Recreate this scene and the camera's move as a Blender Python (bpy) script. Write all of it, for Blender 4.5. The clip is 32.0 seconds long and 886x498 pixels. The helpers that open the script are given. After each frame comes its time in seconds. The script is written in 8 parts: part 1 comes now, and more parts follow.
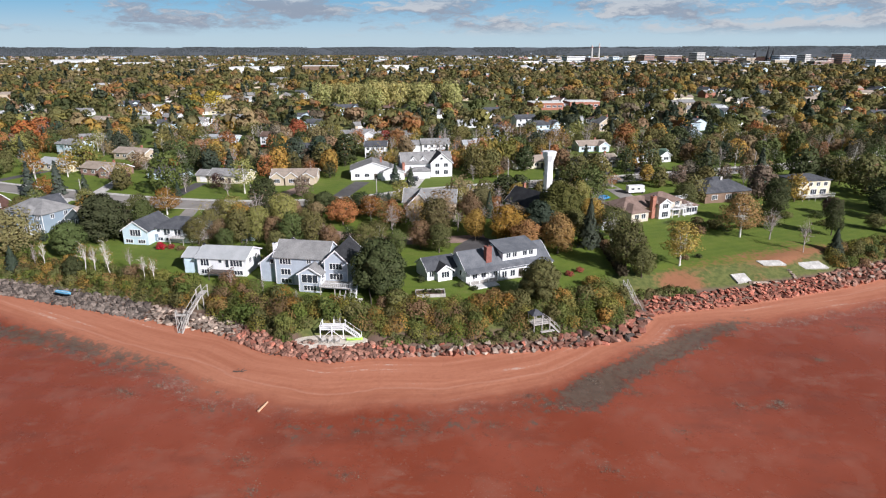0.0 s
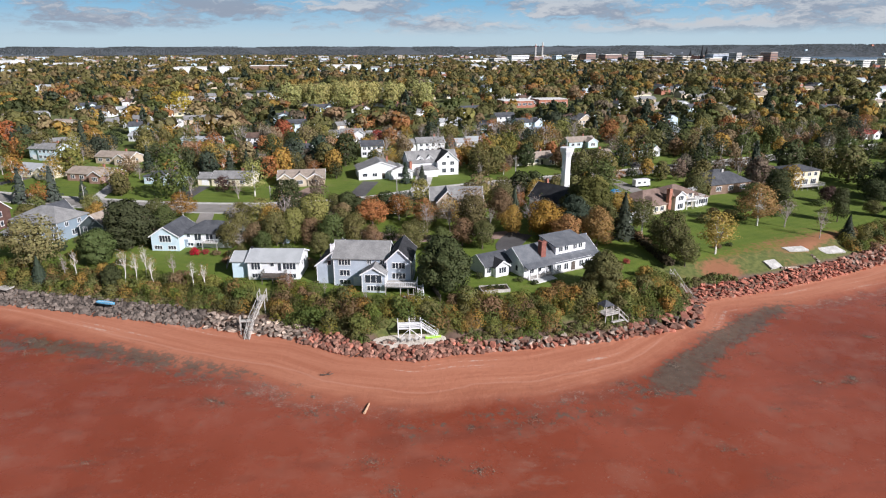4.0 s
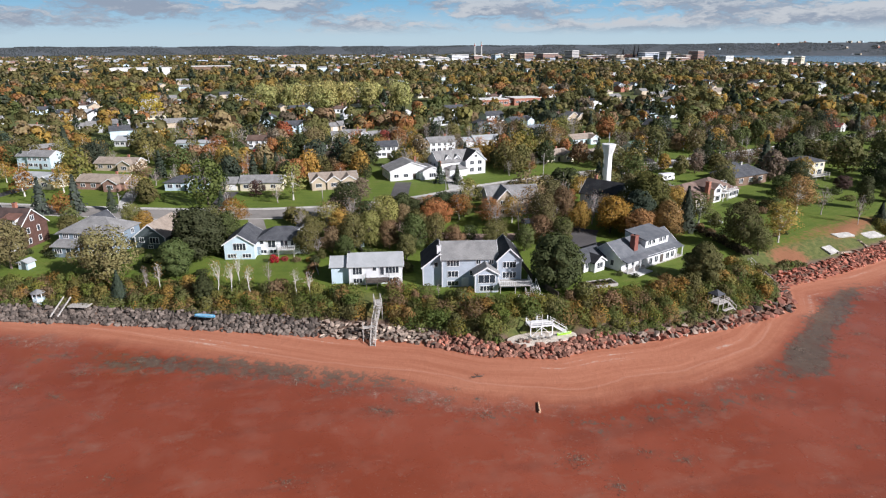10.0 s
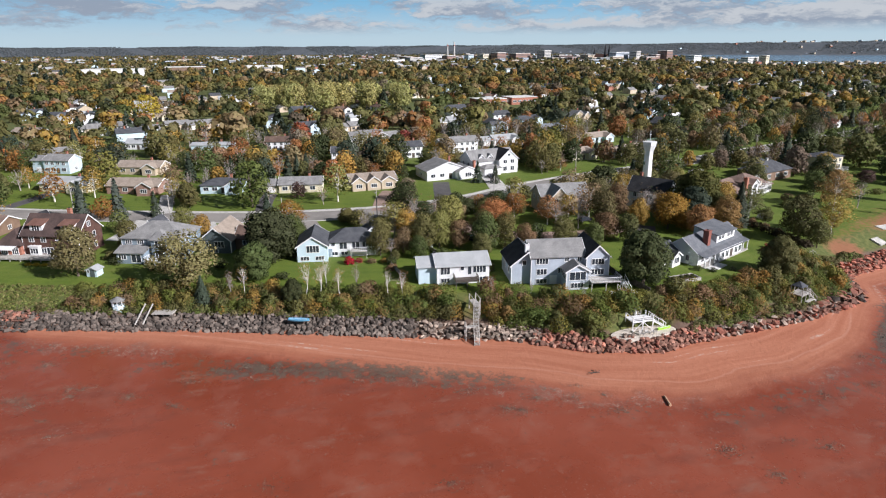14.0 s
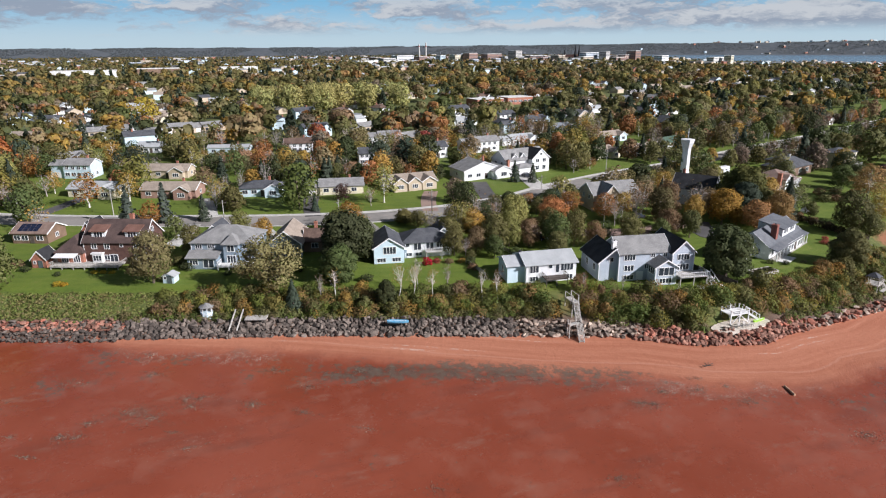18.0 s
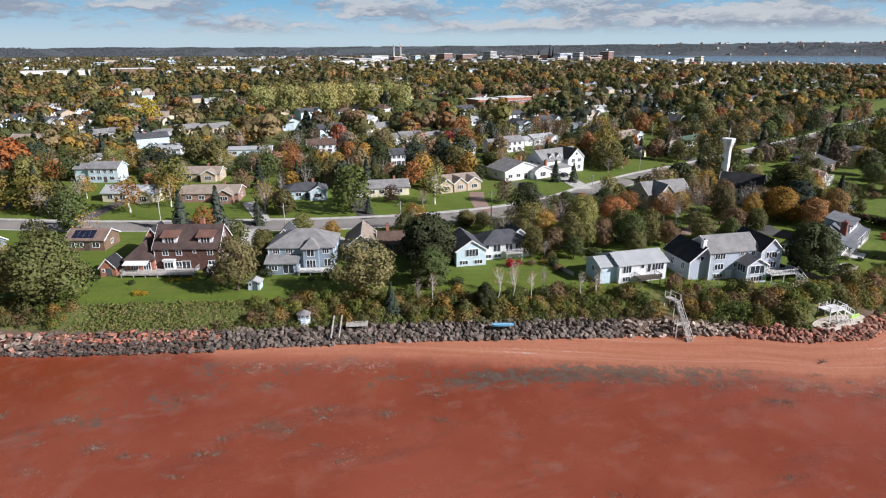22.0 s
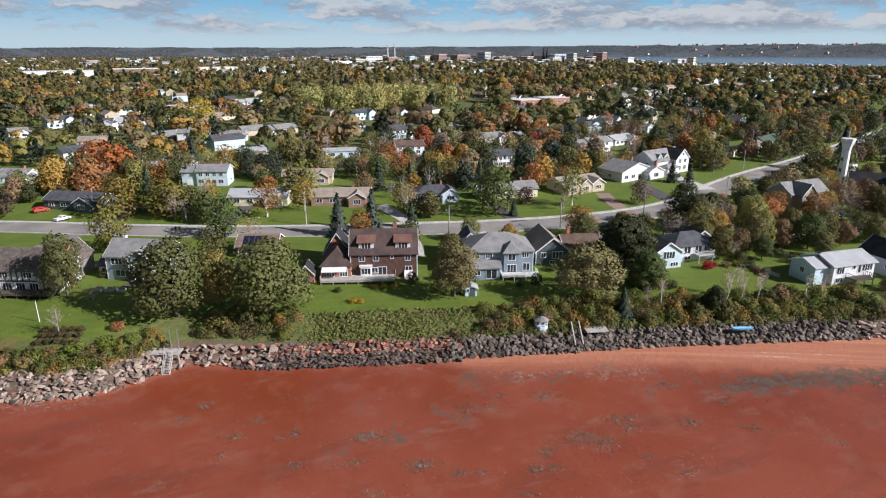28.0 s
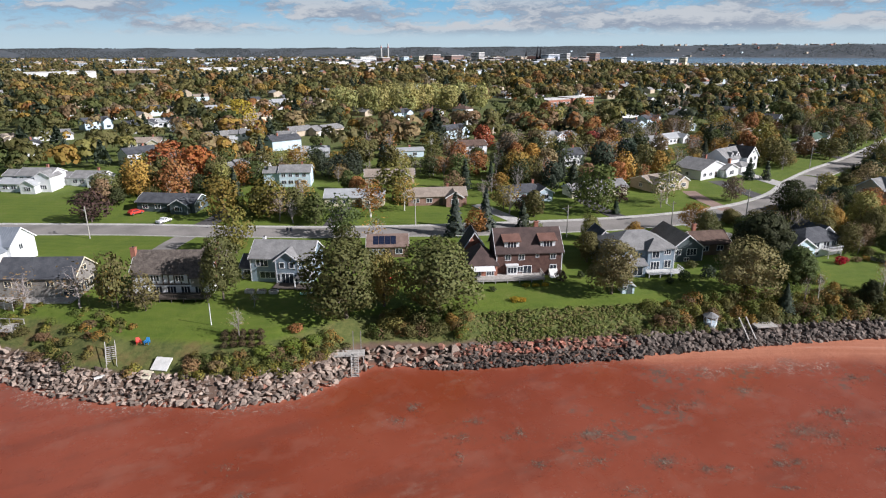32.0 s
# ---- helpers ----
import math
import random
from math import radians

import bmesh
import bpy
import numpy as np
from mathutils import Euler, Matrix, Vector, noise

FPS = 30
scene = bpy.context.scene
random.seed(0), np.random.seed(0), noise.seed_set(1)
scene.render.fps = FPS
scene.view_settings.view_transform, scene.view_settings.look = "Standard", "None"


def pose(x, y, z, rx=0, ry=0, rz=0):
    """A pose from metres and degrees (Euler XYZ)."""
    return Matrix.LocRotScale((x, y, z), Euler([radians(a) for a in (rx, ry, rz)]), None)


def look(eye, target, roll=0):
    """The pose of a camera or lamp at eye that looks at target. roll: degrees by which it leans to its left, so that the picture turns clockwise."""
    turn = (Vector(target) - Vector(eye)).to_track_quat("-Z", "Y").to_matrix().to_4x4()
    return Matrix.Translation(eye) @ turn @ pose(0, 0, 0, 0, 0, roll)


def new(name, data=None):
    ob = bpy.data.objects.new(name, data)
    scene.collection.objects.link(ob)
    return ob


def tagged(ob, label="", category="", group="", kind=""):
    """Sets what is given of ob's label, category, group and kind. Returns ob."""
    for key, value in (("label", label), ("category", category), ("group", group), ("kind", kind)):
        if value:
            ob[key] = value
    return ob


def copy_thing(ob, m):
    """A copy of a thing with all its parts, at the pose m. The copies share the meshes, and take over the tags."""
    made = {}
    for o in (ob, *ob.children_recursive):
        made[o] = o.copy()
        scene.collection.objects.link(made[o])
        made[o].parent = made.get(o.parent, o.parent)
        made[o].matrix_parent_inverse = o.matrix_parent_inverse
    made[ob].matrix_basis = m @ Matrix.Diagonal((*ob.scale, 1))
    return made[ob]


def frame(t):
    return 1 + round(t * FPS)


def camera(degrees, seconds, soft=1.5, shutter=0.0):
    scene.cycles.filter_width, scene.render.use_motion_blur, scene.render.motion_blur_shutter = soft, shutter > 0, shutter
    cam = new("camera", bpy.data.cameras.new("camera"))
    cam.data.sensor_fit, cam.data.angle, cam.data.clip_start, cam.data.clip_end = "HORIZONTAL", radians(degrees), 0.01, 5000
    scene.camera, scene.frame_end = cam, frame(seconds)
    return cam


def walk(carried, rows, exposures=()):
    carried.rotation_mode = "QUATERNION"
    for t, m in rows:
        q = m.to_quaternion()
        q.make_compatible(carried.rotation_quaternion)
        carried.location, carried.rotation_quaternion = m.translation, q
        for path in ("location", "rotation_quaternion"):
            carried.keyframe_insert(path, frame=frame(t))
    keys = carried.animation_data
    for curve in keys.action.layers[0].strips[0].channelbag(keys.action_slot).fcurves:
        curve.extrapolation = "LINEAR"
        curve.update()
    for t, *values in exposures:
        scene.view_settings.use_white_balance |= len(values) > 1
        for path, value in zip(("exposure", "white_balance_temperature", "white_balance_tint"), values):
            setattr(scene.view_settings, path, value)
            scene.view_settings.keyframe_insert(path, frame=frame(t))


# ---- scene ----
cam = camera(70.7, 32.0, soft=1.15)
METRES, EYE, TILT, LEAN, TURN = 240.0, 57.6, -17.9, 0.0, 0.0
ROWS = [
    (0.0, 0.0, 0.0, 0.0, 0.0, 0.0, -0.0),
    (0.5, -0.0143, -0.0004, -0.0004, -0.47, 0.0, 0.18),
    (1.0, -0.0285, -0.0008, -0.0006, -0.95, -0.02, 0.36),
    (1.5, -0.0427, -0.0008, -0.0008, -1.48, -0.02, 0.54),
    (2.0, -0.0567, -0.0007, -0.0009, -2.19, -0.04, 0.77),
    (2.5, -0.0706, -0.0004, -0.0011, -3.04, -0.06, 1.04),
    (3.0, -0.0844, 0.0001, -0.0012, -3.84, -0.08, 1.31),
    (3.5, -0.098, 0.0007, -0.0011, -4.58, -0.11, 1.55),
    (5.5, -0.15, 0.0062, 0.0009, -7.48, -0.22, 2.5),
    (6.0, -0.1631, 0.0079, 0.0015, -7.97, -0.25, 2.64),
    (6.5, -0.1766, 0.0099, 0.0021, -8.41, -0.27, 2.76),
    (7.0, -0.1902, 0.012, 0.0029, -8.78, -0.3, 2.93),
    (7.5, -0.2038, 0.0139, 0.0035, -9.16, -0.32, 3.05),
    (8.0, -0.2176, 0.0161, 0.0041, -9.57, -0.35, 3.18),
    (8.5, -0.2312, 0.0184, 0.0048, -10.13, -0.39, 3.37),
    (9.0, -0.245, 0.0208, 0.0056, -10.75, -0.43, 3.59),
    (9.5, -0.2588, 0.0234, 0.0064, -11.22, -0.46, 3.75),
    (10.0, -0.2726, 0.0264, 0.0072, -11.61, -0.49, 3.88),
    (10.5, -0.2865, 0.029, 0.0081, -11.97, -0.52, 4.02),
    (11.0, -0.3003, 0.0321, 0.009, -12.34, -0.54, 4.15),
    (11.5, -0.3144, 0.035, 0.0098, -12.71, -0.57, 4.29),
    (12.0, -0.3278, 0.038, 0.0107, -13.06, -0.59, 4.41),
    (12.5, -0.3416, 0.0413, 0.0116, -13.48, -0.62, 4.54),
    (13.0, -0.3554, 0.0449, 0.0128, -13.89, -0.64, 4.68),
    (13.5, -0.3692, 0.0482, 0.0138, -14.31, -0.69, 4.81),
    (14.0, -0.383, 0.0519, 0.015, -14.72, -0.72, 4.95),
    (14.5, -0.3968, 0.0556, 0.0161, -15.12, -0.75, 5.06),
    (16.5, -0.4525, 0.0715, 0.0208, -16.77, -0.85, 5.64),
    (17.0, -0.4663, 0.0759, 0.0221, -17.19, -0.88, 5.79),
    (17.5, -0.4799, 0.0802, 0.0234, -17.59, -0.92, 5.92),
    (18.0, -0.4937, 0.0847, 0.0248, -17.97, -0.96, 6.03),
    (18.5, -0.5075, 0.0893, 0.0262, -18.41, -0.99, 6.18),
    (19.0, -0.5214, 0.0941, 0.0276, -18.84, -1.03, 6.32),
    (19.5, -0.5353, 0.0991, 0.0291, -19.22, -1.07, 6.47),
    (20.0, -0.549, 0.1041, 0.0306, -19.62, -1.12, 6.62),
    (20.5, -0.5623, 0.1093, 0.0323, -20.09, -1.21, 6.78),
    (21.0, -0.5751, 0.1158, 0.0344, -20.54, -1.27, 6.83),
    (21.5, -0.5875, 0.1234, 0.037, -20.81, -1.28, 6.84),
    (22.0, -0.6009, 0.1313, 0.0394, -21.05, -1.27, 6.8),
    (22.5, -0.615, 0.1397, 0.0421, -21.19, -1.27, 6.8),
    (23.0, -0.6299, 0.1483, 0.0448, -21.25, -1.24, 6.78),
    (23.5, -0.646, 0.1565, 0.0476, -21.32, -1.23, 6.78),
    (24.0, -0.6632, 0.1649, 0.0502, -21.42, -1.23, 6.78),
    (24.5, -0.6811, 0.1732, 0.0529, -21.67, -1.24, 6.85),
    (25.0, -0.6996, 0.1815, 0.0557, -21.93, -1.27, 6.98),
    (25.5, -0.7174, 0.1895, 0.0582, -22.16, -1.32, 7.06),
    (27.5, -0.7808, 0.2189, 0.0668, -23.07, -1.45, 7.26),
    (28.0, -0.7975, 0.2263, 0.069, -23.3, -1.48, 7.32),
    (28.5, -0.8149, 0.2339, 0.0713, -23.5, -1.5, 7.36),
    (29.0, -0.8321, 0.2416, 0.0735, -23.72, -1.52, 7.39),
    (29.5, -0.8503, 0.2496, 0.0759, -23.94, -1.55, 7.44),
    (30.0, -0.8685, 0.2579, 0.0785, -24.15, -1.57, 7.48),
    (30.5, -0.8868, 0.2664, 0.081, -24.36, -1.59, 7.55),
    (31.0, -0.9047, 0.2748, 0.0834, -24.58, -1.61, 7.68),
    (31.5, -0.9221, 0.283, 0.0858, -24.8, -1.63, 7.78),
    (32.0, -0.939, 0.2911, 0.0881, -25.04, -1.66, 7.88),
]
EXPOSURE = 0.38
walk(cam, [(t, pose(0, 0, EYE, TILT, LEAN, TURN) @ pose(METRES * x, METRES * y, METRES * z, 90 + pitch, roll, yaw)) for t, x, y, z, yaw, pitch, roll in ROWS],
     exposures=[(0.0, EXPOSURE)])

# ---- sky and sun ----
SUN_ELEV, SUN_AZ = radians(30), math.atan2(0.70, -0.714)
SUN_DIR = Vector((math.sin(SUN_AZ) * math.cos(SUN_ELEV), math.cos(SUN_AZ) * math.cos(SUN_ELEV), math.sin(SUN_ELEV)))
sun = new("sun", bpy.data.lights.new("sun", "SUN"))
sun.data.energy, sun.data.angle, sun.data.color = 5.2, radians(0.55), (1.0, 0.955, 0.99)
sun.matrix_world = look(SUN_DIR * 300, (0, 0, 0))


class Nodes:
    """A short builder for node trees."""

    def __init__(self, tree):
        self.t = tree
        tree.nodes.clear()

    def put(self, socket, v):
        if isinstance(v, bpy.types.NodeSocket):
            self.t.links.new(v, socket)
        else:
            socket.default_value = v

    def n(self, kind, ins=None, operation="", attribute_name="", interpolation=""):
        nd = self.t.nodes.new(kind)
        if operation:
            nd.operation = operation
        if attribute_name:
            nd.attribute_name = attribute_name
        if interpolation:
            nd.interpolation_type = interpolation
        for k, v in (ins or {}).items():
            self.put(nd.inputs[k], v)
        return nd

    def math(self, op, a, b=0.0, c=0.0, clamp=False):
        nd = self.n("ShaderNodeMath", {0: a, 1: b, 2: c}, operation=op)
        nd.use_clamp = clamp
        return nd.outputs[0]

    def smooth(self, v, lo, hi, a=0.0, b=1.0):
        return self.n("ShaderNodeMapRange", {0: v, 1: lo, 2: hi, 3: a, 4: b}, interpolation="SMOOTHSTEP").outputs[0]

    def mix(self, f, a, b, blend="MIX"):
        nd = self.n("ShaderNodeMix")
        nd.data_type, nd.blend_type = "RGBA", blend
        for k, v in ((0, f), (6, a), (7, b)):
            self.put(nd.inputs[k], (*v, 1) if isinstance(v, tuple) else v)
        return nd.outputs[2]

    def noise(self, vec, scale, detail=4, rough=0.55):
        return self.n("ShaderNodeTexNoise", {"Vector": vec, "Scale": scale, "Detail": detail, "Roughness": rough}).outputs[0]

    def scaled(self, vec, s):
        return self.n("ShaderNodeVectorMath", {0: vec, 1: s}, operation="MULTIPLY").outputs[0]


world = bpy.data.worlds.new("sky")
scene.world = world
world.use_nodes = True
W = Nodes(world.node_tree)
sky = W.n("ShaderNodeTexSky")
sky.sky_type, sky.sun_disc, sky.sun_elevation, sky.sun_rotation = "NISHITA", False, SUN_ELEV, SUN_AZ
sky.air_density, sky.dust_density, sky.ozone_density = 1.0, 0.6, 2.0
way = W.n("ShaderNodeTexCoord").outputs["Generated"]
sep = W.n("ShaderNodeSeparateXYZ", {0: way})
up = sep.outputs[2]
warp = W.n("ShaderNodeTexNoise", {"Vector": W.scaled(way, (26, 26, 70)), "Scale": 1.0, "Detail": 5.0}).outputs[1]
cv = W.n("ShaderNodeVectorMath", {0: W.scaled(way, (5.2, 5.2, 30.0)), 1: W.scaled(warp, (0.75, 0.75, 0.75))}, operation="ADD").outputs[0]
c1 = W.math("ADD", W.noise(cv, 1.0, 8, 0.62), W.smooth(sep.outputs[0], -0.50, 0.05, -0.05, 0.03))
cv2 = W.n("ShaderNodeVectorMath", {0: cv, 1: (-0.10, 0.06, 0.22)}, operation="ADD").outputs[0]
bank = W.smooth(up, 0.012, 0.032)
dens = W.math("MULTIPLY", W.smooth(c1, 0.42, 0.56), W.math("MULTIPLY", bank, W.smooth(up, 0.052, 0.10, 1.0, 0.25)))
lit = W.smooth(W.math("SUBTRACT", c1, W.noise(cv2, 1.0, 8, 0.62)), -0.04, 0.13)
cloud = W.mix(lit, (5.2, 6.0, 7.6), (9.7, 10.1, 10.9))
low = W.mix(W.smooth(up, 0.004, 0.075), (8.5, 10.9, 12.6), (3.5, 8.1, 12.4))
blue = W.mix(W.smooth(up, 0.07, 0.24), low, W.mix(1.0, sky.outputs[0], (0.60, 0.60, 0.60), "MULTIPLY"))
tot = W.mix(W.math("MULTIPLY", dens, 0.93), blue, cloud)
bg = W.n("ShaderNodeBackground", {0: tot, 1: 0.045})
W.t.links.new(bg.outputs[0], W.n("ShaderNodeOutputWorld").inputs[0])


# ---- materials ----
MATS = {}


def mat(name, a, b=None, scale=0.6, rough=0.75, bump=0.0, bscale=6.0, metal=0.0, fine=0.25, island=0.0, obj=0.0, coords="Object", stripes=0.0):
    """A surface whose colour wanders from a to b at one scale and is speckled at a finer one."""
    if name in MATS:
        return MATS[name]
    m = bpy.data.materials.new(name)
    m.use_nodes = True
    N = Nodes(m.node_tree)
    b = b or tuple(min(1, c * 1.25) for c in a)
    vec = N.n("ShaderNodeNewGeometry").outputs["Position"] if coords == "World" else N.n("ShaderNodeTexCoord").outputs["Object"]
    col = N.mix(N.smooth(N.noise(vec, scale, 5), 0.3, 0.7), a, b)
    sp = N.smooth(N.noise(vec, bscale, 3, 0.7), 0.25, 0.75, 1 - fine, 1 + fine)
    if island:
        sp = N.math("MULTIPLY", sp, N.math("MULTIPLY_ADD", N.n("ShaderNodeNewGeometry").outputs["Random Per Island"], 2 * island, 1 - island))
    if obj:
        sp = N.math("MULTIPLY", sp, N.math("MULTIPLY_ADD", N.n("ShaderNodeObjectInfo").outputs["Random"], 2 * obj, 1 - obj))
    g = N.n("ShaderNodeCombineColor", {0: sp, 1: sp, 2: sp}).outputs[0]
    col = N.mix(1.0, col, g, "MULTIPLY")
    p = N.n("ShaderNodeBsdfPrincipled", {"Base Color": col, "Roughness": rough, "Metallic": metal})
    if stripes:
        z = N.n("ShaderNodeSeparateXYZ", {0: vec}).outputs[2]
        saw = N.math("FRACT", N.math("MULTIPLY", z, 1 / stripes))
        bp = N.n("ShaderNodeBump", {"Height": saw, "Strength": 0.6, "Distance": 0.03})
        N.t.links.new(bp.outputs[0], p.inputs["Normal"])
    elif bump:
        bp = N.n("ShaderNodeBump", {"Height": N.noise(vec, bscale, 5, 0.65), "Strength": bump, "Distance": 0.15})
        N.t.links.new(bp.outputs[0], p.inputs["Normal"])
    N.t.links.new(p.outputs[0], N.n("ShaderNodeOutputMaterial").inputs[0])
    MATS[name] = m
    return m


def leaf_mat(name, source="object", through_light=0.22):
    """Leaves take their hue from the tree (its object colour, or a colour per tree in joined woods) and vary from leaf clump to leaf clump."""
    m = bpy.data.materials.new(name)
    m.use_nodes = True
    N = Nodes(m.node_tree)
    if source == "object":
        base = N.n("ShaderNodeObjectInfo").outputs["Color"]
    else:
        base = N.n("ShaderNodeAttribute", attribute_name="hue").outputs["Color"]
    r = N.n("ShaderNodeNewGeometry").outputs["Random Per Island"]
    v = N.math("MULTIPLY_ADD", r, 0.34, 0.66)
    hs = N.n("ShaderNodeHueSaturation", {"Hue": N.math("MULTIPLY_ADD", N.math("FRACT", N.math("MULTIPLY", r, 7.31)), 0.022, 0.489), "Saturation": 1.0, "Value": v, "Color": base})
    p = N.n("ShaderNodeBsdfPrincipled", {"Base Color": hs.outputs[0], "Roughness": 0.7, "Specular IOR Level": 0.2})
    tr = N.n("ShaderNodeBsdfTranslucent", {"Color": hs.outputs[0]})
    mx = N.n("ShaderNodeMixShader", {0: through_light, 1: p.outputs[0], 2: tr.outputs[0]})
    N.t.links.new(mx.outputs[0], N.n("ShaderNodeOutputMaterial").inputs[0])
    return m


LEAF, WOODS_LEAF = leaf_mat("leaves"), leaf_mat("wood_leaves", "attribute", 0.36)
BARK = mat("bark", (0.10, 0.075, 0.055), (0.18, 0.15, 0.12), 2.0, 0.9, 0.5, 5)
BIRCH = mat("birch_bark", (0.78, 0.76, 0.72), (0.48, 0.44, 0.40), 3.0, 0.8, 0.3, 8)
GREYBARK = mat("grey_bark", (0.30, 0.26, 0.24), (0.42, 0.38, 0.36), 2.0, 0.9)
WHITE = mat("white_paint", (0.74, 0.75, 0.76), (0.82, 0.82, 0.82), 0.5, 0.55, fine=0.06)
WHITE_SIDING = mat("white_siding", (0.70, 0.72, 0.74), (0.80, 0.81, 0.82), 0.4, 0.6, fine=0.06, stripes=0.2)
GREY_SIDING = mat("grey_siding", (0.40, 0.455, 0.53), (0.46, 0.515, 0.59), 0.4, 0.65, fine=0.08, stripes=0.2)
BLUE_SIDING = mat("blue_siding", (0.21, 0.275, 0.335), (0.26, 0.33, 0.39), 0.4, 0.65, fine=0.08, stripes=0.2)
SLATE_SIDING = mat("slate_siding", (0.07, 0.095, 0.10), (0.10, 0.125, 0.13), 0.4, 0.65, fine=0.1, stripes=0.2)
# pale blue paint on some houses; on white ones, blue shade put into colour
ICE_SHADE_SIDING = mat("pale_blue_and_shaded_white_siding", (0.52, 0.66, 0.74), (0.60, 0.73, 0.80), 0.4, 0.6, fine=0.06, stripes=0.2)
CREAM_SIDING = mat("cream_siding", (0.66, 0.60, 0.44), (0.74, 0.68, 0.52), 0.4, 0.65, fine=0.06, stripes=0.2)
TAN_SIDING = mat("tan_siding", (0.45, 0.37, 0.27), (0.55, 0.46, 0.35), 0.4, 0.7, fine=0.08, stripes=0.2)
BROWN_SIDING = mat("brown_siding", (0.16, 0.10, 0.07), (0.24, 0.16, 0.11), 0.4, 0.7, fine=0.1, stripes=0.2)
SHINGLE_WALL = mat("weathered_cedar", (0.20, 0.185, 0.165), (0.30, 0.28, 0.25), 0.8, 0.85, fine=0.2, stripes=0.25)
BRICK = mat("red_brick", (0.30, 0.12, 0.08), (0.42, 0.19, 0.13), 1.2, 0.85, 0.3, 9, fine=0.25)
BRICK_DARK = mat("brown_brick", (0.085, 0.042, 0.034), (0.125, 0.065, 0.05), 1.2, 0.85, 0.3, 9, fine=0.25)
BRICK_DEEP = mat("deep_red_brick", (0.19, 0.065, 0.05), (0.27, 0.10, 0.075), 1.2, 0.85, 0.3, 9, fine=0.25)
BRICK_PINK = mat("weathered_pink_brick", (0.26, 0.155, 0.12), (0.34, 0.215, 0.17), 1.2, 0.85, 0.3, 9, fine=0.25)
R_SLATE = mat("slate_grey_shingles", (0.095, 0.105, 0.12), (0.15, 0.16, 0.175), 0.5, 0.85, 0.35, 7, fine=0.25)
R_GREY = mat("grey_shingles", (0.19, 0.19, 0.19), (0.27, 0.27, 0.265), 0.5, 0.9, 0.35, 7, fine=0.3)
R_PALE = mat("pale_grey_shingles", (0.34, 0.36, 0.37), (0.42, 0.44, 0.45), 0.35, 0.85, 0.25, 7, fine=0.12)
R_DARK = mat("charcoal_shingles", (0.05, 0.055, 0.065), (0.09, 0.095, 0.105), 0.5, 0.85, 0.35, 7, fine=0.3)
R_BLACK = mat("black_shingles", (0.016, 0.017, 0.02), (0.035, 0.036, 0.04), 0.5, 0.9, 0.35, 7, fine=0.3)
R_BROWN = mat("brown_shingles", (0.095, 0.06, 0.047), (0.15, 0.10, 0.078), 0.5, 0.9, 0.35, 7, fine=0.3)
R_MAROON = mat("maroon_brown_shingles", (0.06, 0.04, 0.037), (0.10, 0.066, 0.058), 0.5, 0.9, 0.35, 7, fine=0.3)
R_TAN_RED = mat("dusty_brown_shingles", (0.17, 0.115, 0.092), (0.24, 0.17, 0.14), 0.5, 0.9, 0.35, 7, fine=0.25)
R_COPPER = mat("russet_dormer_roof", (0.15, 0.075, 0.055), (0.21, 0.11, 0.085), 0.5, 0.8, 0.3, 7)
R_TAN = mat("tan_shingles", (0.26, 0.215, 0.175), (0.34, 0.285, 0.235), 0.5, 0.9, 0.35, 7, fine=0.25)
WORN_SLAB = mat("worn_concrete", (0.40, 0.39, 0.36), (0.56, 0.55, 0.52), 0.5, 0.9, 0.3, 3, fine=0.25)
R_RED = mat("red_roof", (0.34, 0.05, 0.05), (0.44, 0.08, 0.07), 0.5, 0.8, 0.3, 7)
R_GREEN = mat("green_roof", (0.045, 0.085, 0.06), (0.07, 0.12, 0.085), 0.5, 0.8, 0.3, 7)
R_THATCH = mat("weathered_wood_shingles", (0.085, 0.07, 0.06), (0.16, 0.135, 0.115), 1.3, 0.95, 0.7, 5, fine=0.4)
R_METAL = mat("blue_grey_metal_roof", (0.24, 0.27, 0.31), (0.30, 0.33, 0.37), 0.5, 0.4, fine=0.1, metal=0.3)
GLASS = mat("dark_glass", (0.025, 0.032, 0.04), (0.05, 0.06, 0.075), 0.8, 0.08, fine=0.1)
FAR_GLASS = mat("dull_glass", (0.05, 0.06, 0.07), (0.09, 0.10, 0.115), 0.8, 0.5, fine=0.1)
SOLAR = mat("solar_panel", (0.01, 0.015, 0.035), (0.02, 0.025, 0.05), 2.0, 0.15)
CONCRETE = mat("concrete", (0.42, 0.41, 0.39), (0.56, 0.55, 0.52), 0.6, 0.85, 0.3, 6)
PALE_SLAB = mat("pale_concrete", (0.60, 0.60, 0.57), (0.74, 0.74, 0.71), 0.7, 0.8, 0.2, 5, fine=0.12)
ASPHALT = mat("asphalt", (0.20, 0.19, 0.175), (0.29, 0.27, 0.25), 0.12, 0.9, 0.2, 5, coords="World", fine=0.15)
ASPHALT_DARK = mat("dark_asphalt", (0.065, 0.063, 0.065), (0.10, 0.095, 0.095), 0.2, 0.9, 0.2, 5, coords="World", fine=0.2)
REDDRIVE = mat("red_gravel_drive", (0.24, 0.165, 0.135), (0.31, 0.22, 0.18), 0.25, 0.95, 0.3, 4, coords="World", fine=0.2)
WOOD_GREY = mat("weathered_grey_wood", (0.36, 0.34, 0.31), (0.50, 0.48, 0.45), 1.5, 0.85, 0.3, 9)
WOOD_DARK = mat("dark_wood", (0.07, 0.055, 0.045), (0.12, 0.10, 0.085), 1.5, 0.85, 0.3, 9)
